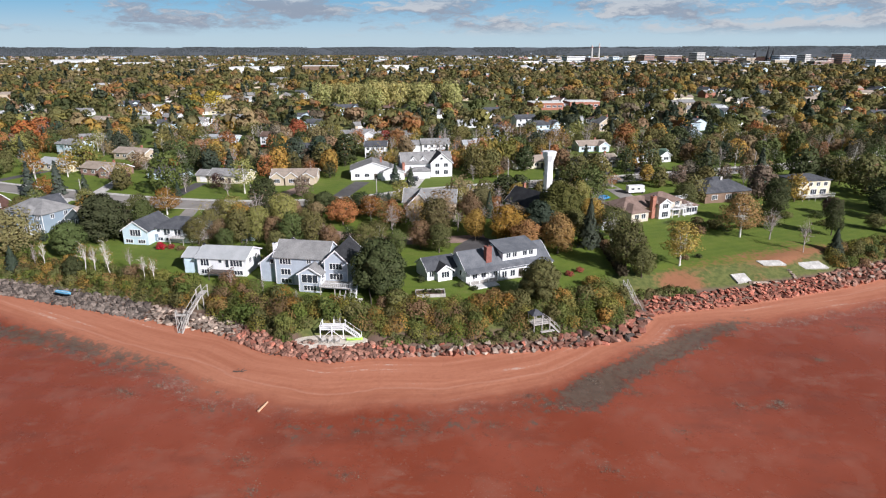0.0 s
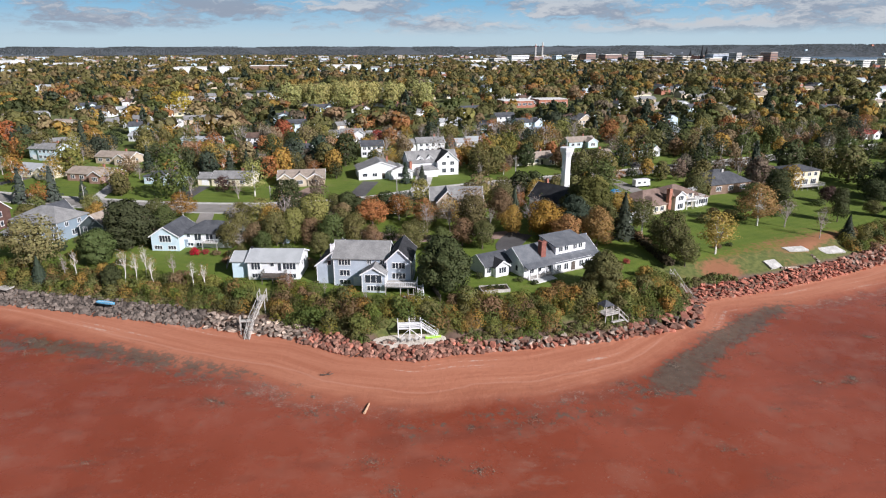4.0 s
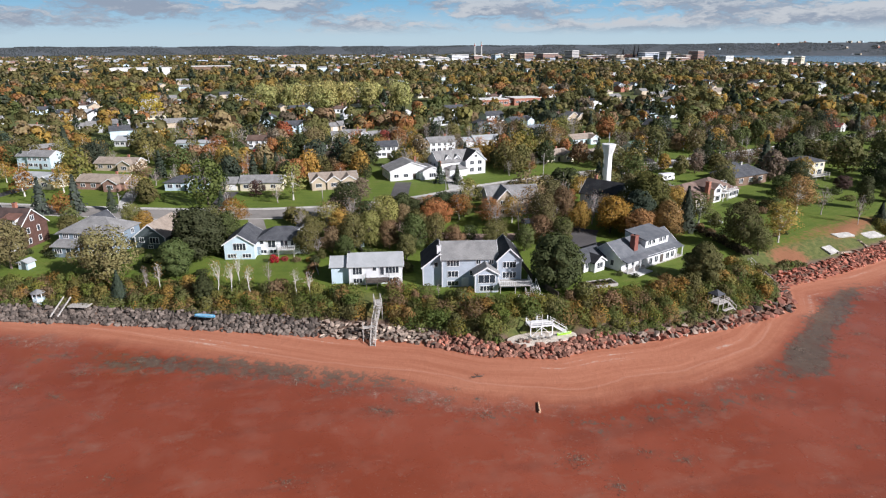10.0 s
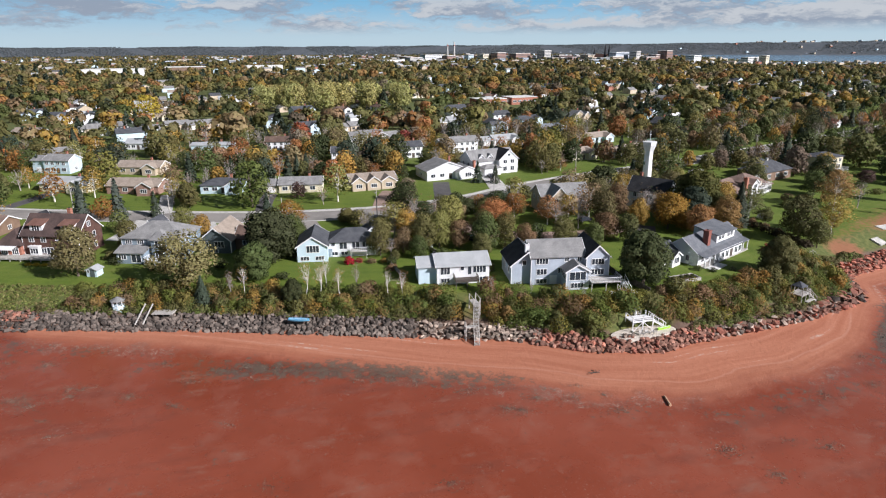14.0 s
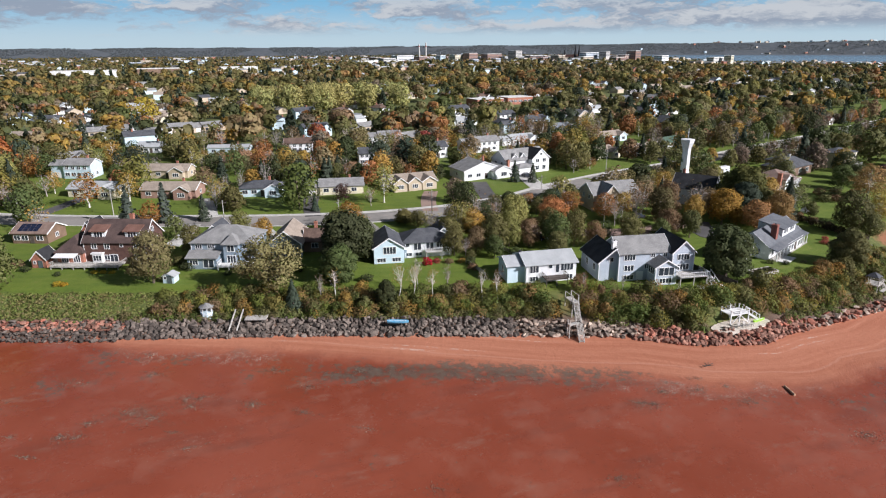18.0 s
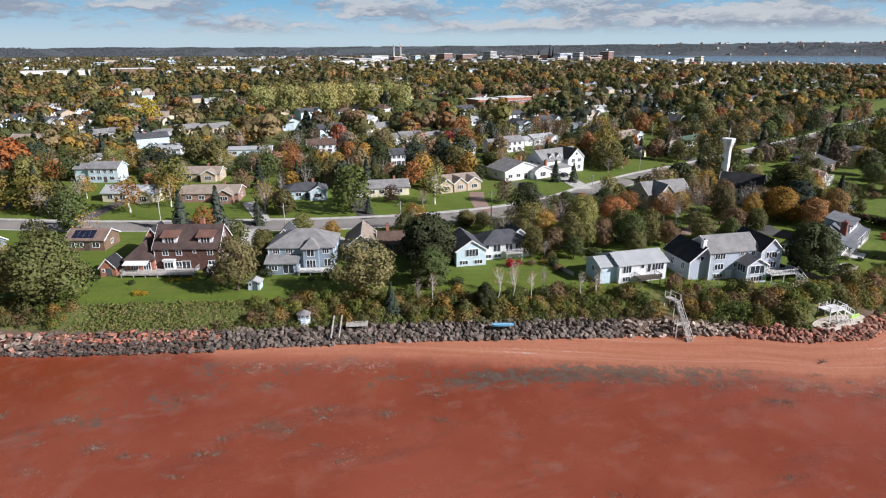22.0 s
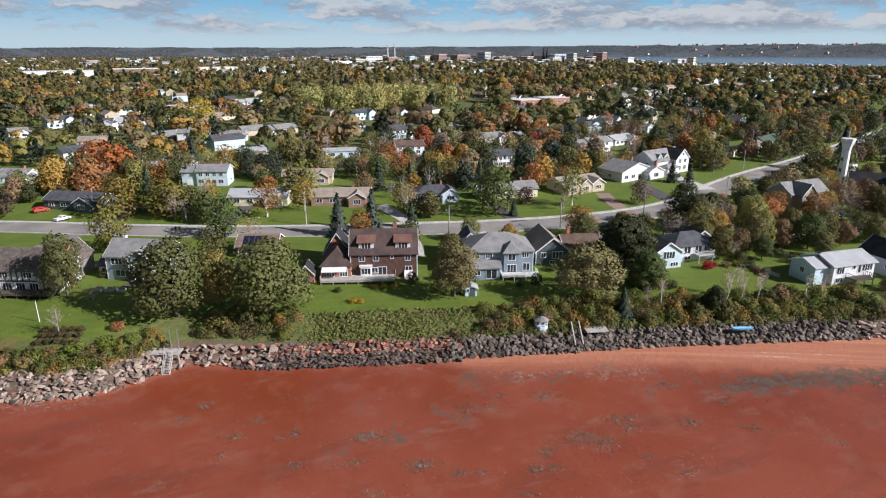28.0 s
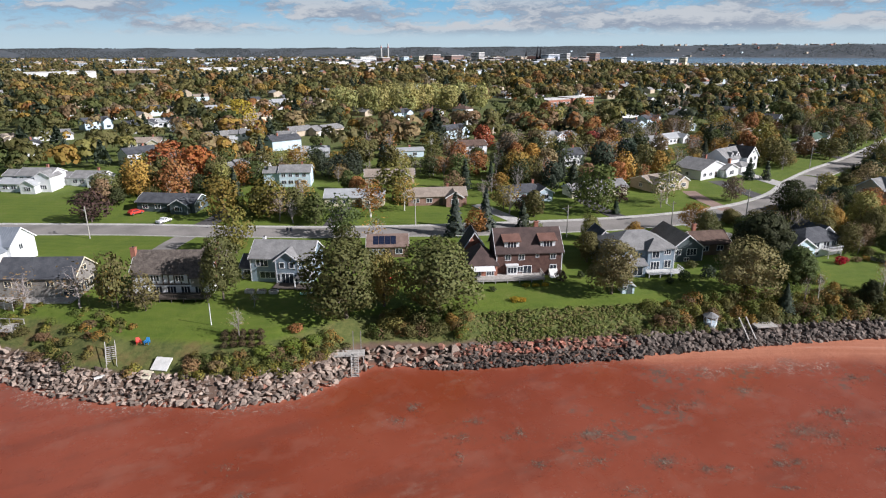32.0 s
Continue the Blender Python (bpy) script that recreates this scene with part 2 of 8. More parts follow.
METAL = mat("galvanised_metal", (0.35, 0.36, 0.37), (0.45, 0.46, 0.47), 1.0, 0.45, metal=0.6)
STONE = {}
for key, a, b in (("grey", (0.080, 0.064, 0.054), (0.170, 0.138, 0.116)), ("red", (0.27, 0.088, 0.058), (0.39, 0.155, 0.105)), ("pale", (0.20, 0.152, 0.122), (0.34, 0.27, 0.22)),
                  ("rust", (0.19, 0.085, 0.058), (0.31, 0.165, 0.12)), ("cream", (0.30, 0.23, 0.18), (0.44, 0.355, 0.285)), ("dark", (0.062, 0.048, 0.040), (0.115, 0.092, 0.078))):
    STONE[key] = mat(key + "_stone", a, b, 0.5, 0.9, 0.5, 3.5, fine=0.25, obj=0.55, coords="World")
    STONE[key + "_joined"] = mat(key + "_stone_joined", a, b, 0.5, 0.9, 0.5, 3.5, fine=0.25, island=0.55, coords="World")
# ---- the lie of the land ----
SHORE = np.array([(-420, 300), (-330, 245), (-290, 222), (-254, 201.5), (-243.8, 189.5), (-233, 181.4), (-217.6, 172.2), (-206.6, 170), (-197.6, 172.9), (-192.6, 175.1),
                  (-182.7, 170.7), (-177.4, 167.7), (-144, 156.3), (-128, 151.2), (-104.8, 144.3), (-86.7, 137.8), (-66.5, 130.1), (-44.8, 121.7), (-34.4, 114.5), (-21.7, 110.7),
                  (-13.4, 112.6), (2.2, 113.5), (18.1, 115), (39, 121.5), (46.3, 133), (70.6, 139.5), (96.3, 148.8), (120, 159), (173, 185), (300, 235), (600, 330)], float)


def lay(x, y):
    """Where a line of the plan lies on the ground: the plan of the shore gardens is drawn slightly too deep."""
    back = np.interp(x, [-225, -190, -150, -100, -50, 0], [64, 55, 38, 18, 8, 0])
    return y - 0.029 * (y - back) * np.interp(y, [195, 225], [1, 0])


def shore(x, y):
    """Distance from the shore line, inland positive."""
    x, y = np.asarray(x, float), np.asarray(y, float)
    best, side = np.full(x.shape, 1e9), np.zeros(x.shape)
    for a, b in zip(SHORE[:-1], SHORE[1:]):
        d = b - a
        u = np.clip(((x - a[0]) * d[0] + (y - a[1]) * d[1]) / (d @ d), 0, 1)
        q = np.hypot(x - a[0] - u * d[0], y - a[1] - u * d[1])
        m = q < best - 1e-9
        side = np.where(m, np.sign(d[0] * (y - a[1]) - d[1] * (x - a[0])), side)
        best = np.where(m, q, best)
    return best * side


def bay(x, y):
    """How far out a place lies in the far harbour and river (positive: water)."""
    x, y = np.asarray(x, float) + 100, np.asarray(y, float) - 40
    r, az = np.hypot(x, y), np.degrees(np.arctan2(x, y))
    near = np.interp(az, [-90, -8, -4, 33, 35, 41, 60, 80], [9999, 9999, 3900, 3850, 3300, 2600, 1750, 1500])
    return np.minimum(r - near, 4230 - r)


def height(x, y, d=None):
    d = shore(x, y) if d is None else d
    z = np.interp(d, [-400, -60, -12, 0, 4, 12, 16, 60, 130, 400, 900, 1500, 2400], [-2.5, -1.2, -0.4, 0.3, 2.4, 5.5, 5.9, 6.7, 9.0, 13.4, 15.4, 12.4, 3.5])
    x, y = np.asarray(x, float), np.asarray(y, float)
    z = np.where(((x + 22.3) / 8.6) ** 2 + ((y - 116.0) / 3.6) ** 2 < 1, np.minimum(z, 1.5), z)
    x, y = x + 100, y - 40
    r, az = np.hypot(x, y), np.degrees(np.arctan2(x, y))
    z = z - np.clip((az - 34) / 8, 0, 1) * np.clip((d - 700) / 600, 0, 1) * np.clip(z - 3, 0, 20)
    far = np.clip((r - 4240) / 420, 0, 1)
    far = far * far * (3 - 2 * far)
    ridge = np.interp(az, [-60, -20, 10, 30, 45, 60, 80], [54, 54, 55, 60, 70, 74, 74]) + 1.5 * np.sin(az * 0.9) + 0.8 * np.sin(az * 2.3 + 1)
    z = np.where(d > 0, z * (1 - far) + ridge * far, z)
    w = np.clip(bay(x - 100, y + 40) / 40, 0, 1)
    return np.where(d > 300, z * (1 - w) - 3 * w, z)


def ground_z(x, y):
    return float(height(np.array([x]), np.array([y]))[0])


def steps(knots):
    """Grid lines whose spacing changes from stretch to stretch."""
    out = [knots[0][0]]
    for (a, s), (b, e) in zip(knots[:-1], knots[1:]):
        v = a
        while v < b - 0.6 * s:
            v += s + (e - s) * (v - a) / (b - a)
            out.append(min(v, b))
        out[-1] = b
    return np.array(out)


def grid_mesh(name, xs, ys, z, smooth=True):
    nx, ny = len(xs), len(ys)
    X, Y = np.meshgrid(xs, ys)
    co = np.stack([X, lay(X, Y), z], -1).reshape(-1, 3)
    i = (np.arange(ny - 1)[:, None] * nx + np.arange(nx - 1)[None, :]).reshape(-1)
    quads = np.stack([i, i + 1, i + 1 + nx, i + nx], -1)
    return quad_mesh(name, co, quads, smooth)


def quad_mesh(name, co, quads, smooth=False):
    me = bpy.data.meshes.new(name)
    me.vertices.add(len(co))
    me.vertices.foreach_set("co", np.asarray(co, np.float32).reshape(-1))
    n = len(quads)
    me.loops.add(4 * n)
    me.loops.foreach_set("vertex_index", np.asarray(quads, np.int32).reshape(-1))
    me.polygons.add(n)
    me.polygons.foreach_set("loop_start", np.arange(n, dtype=np.int32) * 4)
    me.update(calc_edges=True)
    if smooth:
        me.polygons.foreach_set("use_smooth", np.ones(n, bool))
    return me


xs = steps([(-4800, 400), (-900, 60), (-330, 6), (-270, 1.6), (150, 1.6), (230, 6), (900, 60), (2600, 120), (4900, 120)])
ys = steps([(-600, 80), (-40, 8), (60, 2.5), (100, 1.2), (215, 1.4), (300, 4), (600, 14), (1400, 40), (4900, 80)])
GX, GY = np.meshgrid(xs, ys)
GD = shore(GX, GY)
GZ = height(GX, GY, GD)
rough = np.array([noise.noise((x * 0.12, y * 0.12, 3)) for x, y in zip(GX.ravel(), GY.ravel())]).reshape(GX.shape)
GZ = GZ + np.where((GD > 1) & (GD < 13), 0.5, np.where(GD <= 0, 0.05, 0.12)) * rough
ground_me = grid_mesh("ground", xs, ys, GZ)
beach = np.interp(GX, [-260, -150, -143, -111, -87, -63, -25, 0, 18, 37, 46, 70, 120], [-1, 0, 4, 7, 11, 15, 16, 17, 13, 5, 6, 8, 9])
blob = lambda cx, cy, rx, ry, turn=0.0: np.exp(-(((GX - cx) * math.cos(turn) + (GY - cy) * math.sin(turn)) / rx) ** 2 - (((GY - cy) * math.cos(turn) - (GX - cx) * math.sin(turn)) / ry) ** 2)
mud = -GD - beach
weed = (0.30 * np.exp(-((mud - 4.0) / 4.0) ** 2) * np.clip((40 - GX) / 40, 0, 1) + 1.0 * blob(41, 113, 20, 4.2, 0.62) + 0.9 * blob(27, 100, 9, 4, 0.7) + 0.7 * blob(60, 127, 16, 3, 0.5)
        + 0.62 * blob(-68, 117, 26, 4, -0.42) + 0.5 * blob(-104, 127, 22, 4, -0.3) + 0.45 * blob(-160, 140, 30, 12) + 0.30 * blob(-120, 95, 60, 16) + 0.28 * blob(10, 85, 40, 14))
soil = 0.38 * blob(80, 160, 9, 3, 0.5) + 0.9 * blob(57, 143, 7, 5) + 0.45 * blob(66, 153, 14, 6, 0.3) + 0.4 * blob(95, 170, 18, 5, 0.2) + 0.8 * blob(88, 158, 9, 3, 0.4) + 0.6 * blob(100, 165, 12, 3, 0.3) + 0.5 * blob(79, 148, 4, 3)
for key, val in (("inland", GD), ("mud", mud), ("weed", weed), ("soil", soil)):
    at = ground_me.attributes.new(key, "FLOAT", "POINT")
    at.data.foreach_set("value", val.astype(np.float32).ravel())

gm = bpy.data.materials.new("red_shore_and_grass")
gm.use_nodes = True
N = Nodes(gm.node_tree)
pos = N.n("ShaderNodeNewGeometry").outputs["Position"]
attr = lambda k: N.n("ShaderNodeAttribute", attribute_name=k).outputs["Fac"]
inland, mudv, weedv, soilv = attr("inland"), attr("mud"), attr("weed"), attr("soil")
n_big, n_mid, n_fine, n_tiny = N.noise(pos, 0.035, 5), N.noise(pos, 0.16, 6, 0.6), N.noise(pos, 0.9, 6, 0.65), N.noise(pos, 4.0, 4, 0.7)
# long drifts that run along the beach
stretch = N.n("ShaderNodeTexNoise", {"Vector": N.n("ShaderNodeCombineXYZ", {0: N.math("MULTIPLY", N.n("ShaderNodeSeparateXYZ", {0: pos}).outputs[0], 0.03), 1: N.math("MULTIPLY", mudv, 0.5), 2: 0.0}).outputs[0],
                                    "Scale": 1.0, "Detail": 5.0, "Roughness": 0.6}).outputs[0]
mud_col = N.mix(N.smooth(n_big, 0.32, 0.68), (0.222, 0.044, 0.017), (0.285, 0.070, 0.036))
mud_col = N.mix(N.smooth(n_mid, 0.48, 0.70, 0.0, 0.5), mud_col, (0.30, 0.112, 0.072))
swirl = N.noise(N.scaled(pos, (0.05, 0.16, 1.0)), 1.0, 8, 0.68)
mud_col = N.mix(N.smooth(swirl, 0.50, 0.66, 0.0, 0.34), mud_col, (0.135, 0.044, 0.028))
mud_col = N.mix(N.smooth(N.noise(N.scaled(pos, (0.09, 0.22, 1.0)), 1.0, 9, 0.72), 0.56, 0.70, 0.0, 0.6), mud_col, (0.27, 0.125, 0.085))
mud_col = N.mix(N.smooth(n_fine, 0.55, 0.8, 0.0, 0.45), mud_col, (0.11, 0.038, 0.022))
mud_col = N.mix(N.math("MULTIPLY", N.smooth(n_tiny, 0.66, 0.74), N.smooth(n_mid, 0.45, 0.6, 0.0, 0.7)), mud_col, (0.42, 0.30, 0.24))
sand_col = N.mix(N.smooth(stretch, 0.3, 0.7), (0.37, 0.132, 0.072), (0.46, 0.19, 0.113))
sand_col = N.mix(N.smooth(n_fine, 0.45, 0.75, 0.0, 0.35), sand_col, (0.30, 0.105, 0.06))
sand_col = N.mix(N.math("MULTIPLY", N.smooth(stretch, 0.60, 0.68), N.smooth(n_fine, 0.45, 0.6)), sand_col, (0.52, 0.36, 0.29))
edge = N.math("ADD", mudv, N.math("MULTIPLY_ADD", n_mid, 7.0, -3.5))
flat_col = N.mix(N.smooth(edge, -4.0, 3.0), sand_col, mud_col)
wmask = N.math("MULTIPLY", N.smooth(N.math("ADD", N.math("ADD", n_mid, N.math("MULTIPLY", n_fine, 1.6)), weedv), 1.80, 2.02, 0.0, 0.92), N.smooth(n_tiny, 0.36, 0.56, 0.25, 1.0))
speck = N.math("MULTIPLY", N.smooth(N.noise(pos, 2.2, 3, 0.75), 0.60, 0.68), N.smooth(N.noise(N.scaled(pos, (0.06, 0.14, 1.0)), 1.0, 7, 0.7), 0.46, 0.62, 0.03, 0.6))
flat_col = N.mix(N.math("MULTIPLY", speck, N.smooth(mudv, -4.0, 2.0)), flat_col, (0.36, 0.24, 0.19))
rim = N.math("MULTIPLY", N.smooth(N.math("ABSOLUTE", N.math("ADD", N.math("ADD", mudv, 5.0), N.math("MULTIPLY_ADD", n_big, 6.0, -3.0))), 0.0, 0.5, 0.20, 0.0), N.smooth(inland, -2.0, -4.0))
flat_col = N.mix(rim, flat_col, (0.60, 0.36, 0.27))
wrack = N.math("MULTIPLY", N.smooth(N.math("ABSOLUTE", N.math("ADD", N.math("SUBTRACT", mudv, 2.5), N.math("MULTIPLY_ADD", n_mid, 12.0, -6.0))), 0.3, 2.6, 0.9, 0.0), N.smooth(n_tiny, 0.50, 0.60))
flat_col = N.mix(N.math("MULTIPLY", wrack, N.smooth(n_big, 0.42, 0.55)), flat_col, N.mix(N.smooth(n_fine, 0.45, 0.6), (0.12, 0.085, 0.065), (0.46, 0.40, 0.34)))
weed_col = N.mix(N.smooth(n_fine, 0.4, 0.7), (0.062, 0.044, 0.032), (0.15, 0.105, 0.078))
flat_col = N.mix(N.math("MULTIPLY", wmask, N.smooth(mudv, -5.0, 0.0)), flat_col, weed_col)
silt = N.math("MULTIPLY", N.smooth(N.math("ADD", N.math("ADD", weedv, N.math("MULTIPLY_ADD", n_mid, 1.2, -0.6)), N.math("MULTIPLY_ADD", n_fine, 2.2, -1.1)), 0.5, 1.05, 0.0, 0.68), N.smooth(mudv, -6.0, -1.0))
flat_col = N.mix(silt, flat_col, N.mix(n_fine, (0.085, 0.068, 0.047), (0.15, 0.118, 0.085)))
grass = N.mix(N.smooth(n_mid, 0.3, 0.7), (0.082, 0.132, 0.011), (0.122, 0.172, 0.016))
grass = N.mix(N.smooth(n_fine, 0.42, 0.72, 0.0, 0.4), grass, (0.150, 0.175, 0.030))
grass = N.mix(N.smooth(n_tiny, 0.35, 0.75, 0.0, 0.35), grass, (0.045, 0.09, 0.012))
mow = N.math("FRACT", N.math("MULTIPLY", N.math("ADD", inland, N.math("MULTIPLY", n_big, 6.0)), 0.36))
grass = N.mix(N.smooth(mow, 0.35, 0.65, 0.0, 0.20), grass, (0.145, 0.190, 0.028))
grass = N.mix(N.math("MULTIPLY", N.smooth(n_mid, 0.56, 0.74, 0.0, 0.42), N.smooth(n_fine, 0.38, 0.62)), grass, (0.185, 0.165, 0.062))
scrub = N.mix(N.smooth(n_fine, 0.35, 0.65), (0.070, 0.092, 0.022), (0.135, 0.145, 0.042))
scrub = N.mix(N.smooth(n_mid, 0.5, 0.7, 0.0, 0.7), scrub, (0.19, 0.12, 0.05))
land = N.mix(N.smooth(N.math("ADD", inland, N.math("MULTIPLY_ADD", n_fine, 4.0, -2.0)), 11.0, 14.0), scrub, grass)
land = N.mix(N.math("MULTIPLY", N.smooth(N.math("ADD", soilv, N.math("MULTIPLY_ADD", n_fine, 1.0, -0.5)), 0.35, 0.75), 0.8), land, (0.30, 0.115, 0.065))
back = N.mix(N.smooth(n_fine, 0.3, 0.7), (0.066, 0.100, 0.022), (0.135, 0.125, 0.055))
land = N.mix(N.smooth(N.math("ADD", inland, N.math("MULTIPLY", n_mid, 260.0)), 230.0, 380.0, 0.0, 0.85), land, back)
# far land and hills: blue-grey distance haze mixed into the ground colour
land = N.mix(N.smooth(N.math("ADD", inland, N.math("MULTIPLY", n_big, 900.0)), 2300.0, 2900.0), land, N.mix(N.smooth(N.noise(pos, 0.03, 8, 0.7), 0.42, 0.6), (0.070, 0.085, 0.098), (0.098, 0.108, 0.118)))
land = N.mix(N.smooth(N.math("ADD", inland, N.math("MULTIPLY_ADD", n_fine, 2.0, -1.0)), 4.2, 6.0), N.mix(n_fine, (0.09, 0.06, 0.045), (0.20, 0.13, 0.095)), land)
col = N.mix(N.smooth(inland, -0.3, 1.2), flat_col, land)
wet = N.math("MULTIPLY", N.smooth(edge, -1.0, 4.0), N.smooth(inland, 0.5, -0.5))
rgh = N.math("SUBTRACT", 0.92, N.math("MULTIPLY", wet, N.smooth(n_mid, 0.35, 0.65, 0.54, 0.74)))
bmp = N.n("ShaderNodeBump", {"Height": N.math("ADD", n_fine, N.math("MULTIPLY", n_tiny, 0.4)), "Strength": N.math("SUBTRACT", 0.55, N.math("MULTIPLY", wet, 0.45)), "Distance": 0.25})
p = N.n("ShaderNodeBsdfPrincipled", {"Base Color": col, "Roughness": rgh, "Specular IOR Level": N.math("MULTIPLY_ADD", wet, 0.3, 0.4), "Normal": bmp.outputs[0]})
N.t.links.new(p.outputs[0], N.n("ShaderNodeOutputMaterial").inputs[0])
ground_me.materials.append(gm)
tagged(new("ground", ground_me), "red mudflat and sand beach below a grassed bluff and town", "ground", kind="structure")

sea = mat("harbour_water", (0.10, 0.15, 0.20), (0.14, 0.19, 0.25), 0.004, 0.25, 0.15, 0.05, coords="World", fine=0.05)
wx, wy = np.linspace(-1500, 4850, 12), np.linspace(700, 4600, 6)
water_me = grid_mesh("water", wx, wy, np.full((6, 12), 0.5))
water_me.materials.append(sea)
tagged(new("water", water_me), "blue-grey harbour and river water behind the town", "water", kind="structure")


# ---- small makers ----
def finish(bm, name, material, smooth=False):
    me = bpy.data.meshes.new(name)
    bm.normal_update()
    bm.to_mesh(me)
    bm.free()
    for m in material if isinstance(material, (list, tuple)) else [material]:
        me.materials.append(m)
    if smooth:
        me.polygons.foreach_set("use_smooth", np.ones(len(me.polygons), bool))
    return me


def part(name, bm, material, parent, label=""):
    me = bm if isinstance(bm, bpy.types.Mesh) else finish(bm, name, material)
    ob = new(name, me)
    ob.parent = parent
    return tagged(ob, label)


def thing(name, x, y, yaw=0.0, z=None, label="", category="", group="", kind=""):
    ob = new(name)
    ob.matrix_basis = pose(x, float(lay(x, y)), ground_z(x, y) if z is None else z, 0, 0, yaw)
    return tagged(ob, label, category, group, kind)


def box(bm, x0, x1, y0, y1, z0, z1):
    v = [bm.verts.new(c) for c in ((x0, y0, z0), (x1, y0, z0), (x1, y1, z0), (x0, y1, z0), (x0, y0, z1), (x1, y0, z1), (x1, y1, z1), (x0, y1, z1))]
    for f in ((3, 2, 1, 0), (4, 5, 6, 7), (0, 1, 5, 4), (1, 2, 6, 5), (2, 3, 7, 6), (3, 0, 4, 7)):
        bm.faces.new([v[i] for i in f])
    return bm


def boxes(*dims):
    bm = bmesh.new()
    for d in dims:
        box(bm, *d)
    return bm


def prism(bm, poly, axis, a, b):
    """A polygon, given as (across, z) pairs, drawn out along x or y from a to b."""
    put = (lambda u, z, s: (s, u, z)) if axis == "x" else (lambda u, z, s: (u, s, z))
    lo, hi = [bm.verts.new(put(u, z, a)) for u, z in poly], [bm.verts.new(put(u, z, b)) for u, z in poly]
    bm.faces.new(lo), bm.faces.new(hi[::-1])
    for i in range(len(poly)):
        j = (i + 1) % len(poly)
        bm.faces.new((lo[j], lo[i], hi[i], hi[j]))
    bmesh.ops.recalc_face_normals(bm, faces=bm.faces[:])
    return bm


def bar(bm, a, b, w, h=None):
    """A square bar from a to b."""
    a, b = Vector(a), Vector(b)
    d = (b - a).normalized()
    s = d.cross(Vector((0, 0, 1)) if abs(d.z) < 0.95 else Vector((0, 1, 0))).normalized()
    u = s.cross(d)
    h = h or w
    ring = lambda p: [bm.verts.new(p + s * (w / 2 * i) + u * (h / 2 * j)) for i, j in ((-1, -1), (1, -1), (1, 1), (-1, 1))]
    r0, r1 = ring(a), ring(b)
    bm.faces.new(r0[::-1]), bm.faces.new(r1)
    for i in range(4):
        bm.faces.new((r0[i], r0[(i + 1) % 4], r1[(i + 1) % 4], r1[i]))
    return bm


def ribbon(name, pts, width, material, label, category, lift=0.07, off=0.0, kind="structure", thick=0.12):
    """A paved strip that lies on the land along a line of points."""
    P = [Vector(q) for q in pts]
    line = []
    for i in range(len(P) - 1):
        a, b, c, d = P[max(i - 1, 0)], P[i], P[i + 1], P[min(i + 2, len(P) - 1)]
        k = max(2, int((c - b).length / 2.5))
        for j in range(k):
            t = j / k
            line.append(0.5 * (2 * b + (c - a) * t + (2 * a - 5 * b + 4 * c - d) * t * t + (3 * b - a - 3 * c + d) * t ** 3))
    line.append(P[-1])
    bm = bmesh.new()
    prev = None
    for i, q in enumerate(line):
        t = (line[min(i + 1, len(line) - 1)] - line[max(i - 1, 0)]).normalized()
        s = Vector((-t.y, t.x))
        row = []
        for u in (-1, -0.5, 0, 0.5, 1):
            e = q + s * (off + u * width / 2)
            row.append(bm.verts.new((e.x, float(lay(e.x, e.y)), ground_z(e.x, e.y) + lift)))
        low = [bm.verts.new(row[0].co - Vector((0, 0, thick + lift))), bm.verts.new(row[-1].co - Vector((0, 0, thick + lift)))]
        full = [low[0], *row, low[1]]
        if prev:
            for a, b, c, d in zip(prev[:-1], prev[1:], full[1:], full[:-1]):
                bm.faces.new((a, d, c, b)).smooth = False
        prev = full
    bmesh.ops.recalc_face_normals(bm, faces=bm.faces[:])
    if sum(f.normal.z for f in bm.faces) < 0:
        bmesh.ops.reverse_faces(bm, faces=bm.faces[:])
    return tagged(new(name, finish(bm, name, material)), label, category, kind=kind)


ROAD = [(-420, 350), (-330, 316), (-237, 269.5), (-199, 247.5), (-155, 228), (-116, 215.3), (-90, 209.5), (-70, 207), (-50, 207), (-29, 210.8), (-10.8, 217.5), (20, 229), (47, 236.8), (71, 244), (119, 261), (200, 290), (320, 335)]
ribbon("road", ROAD, 8.6, ASPHALT, "sun-bleached grey asphalt street", "road", 0.07)
ribbon("pavement", ROAD, 1.5, CONCRETE, "pale concrete footway beside the street", "pavement", 0.18, 5.2)
ribbon("kerb", ROAD, 0.35, CONCRETE, "low concrete kerb along the street", "kerb", 0.16, -4.45)
# ---- houses ----
FRAMES = {}
HOUSES = []


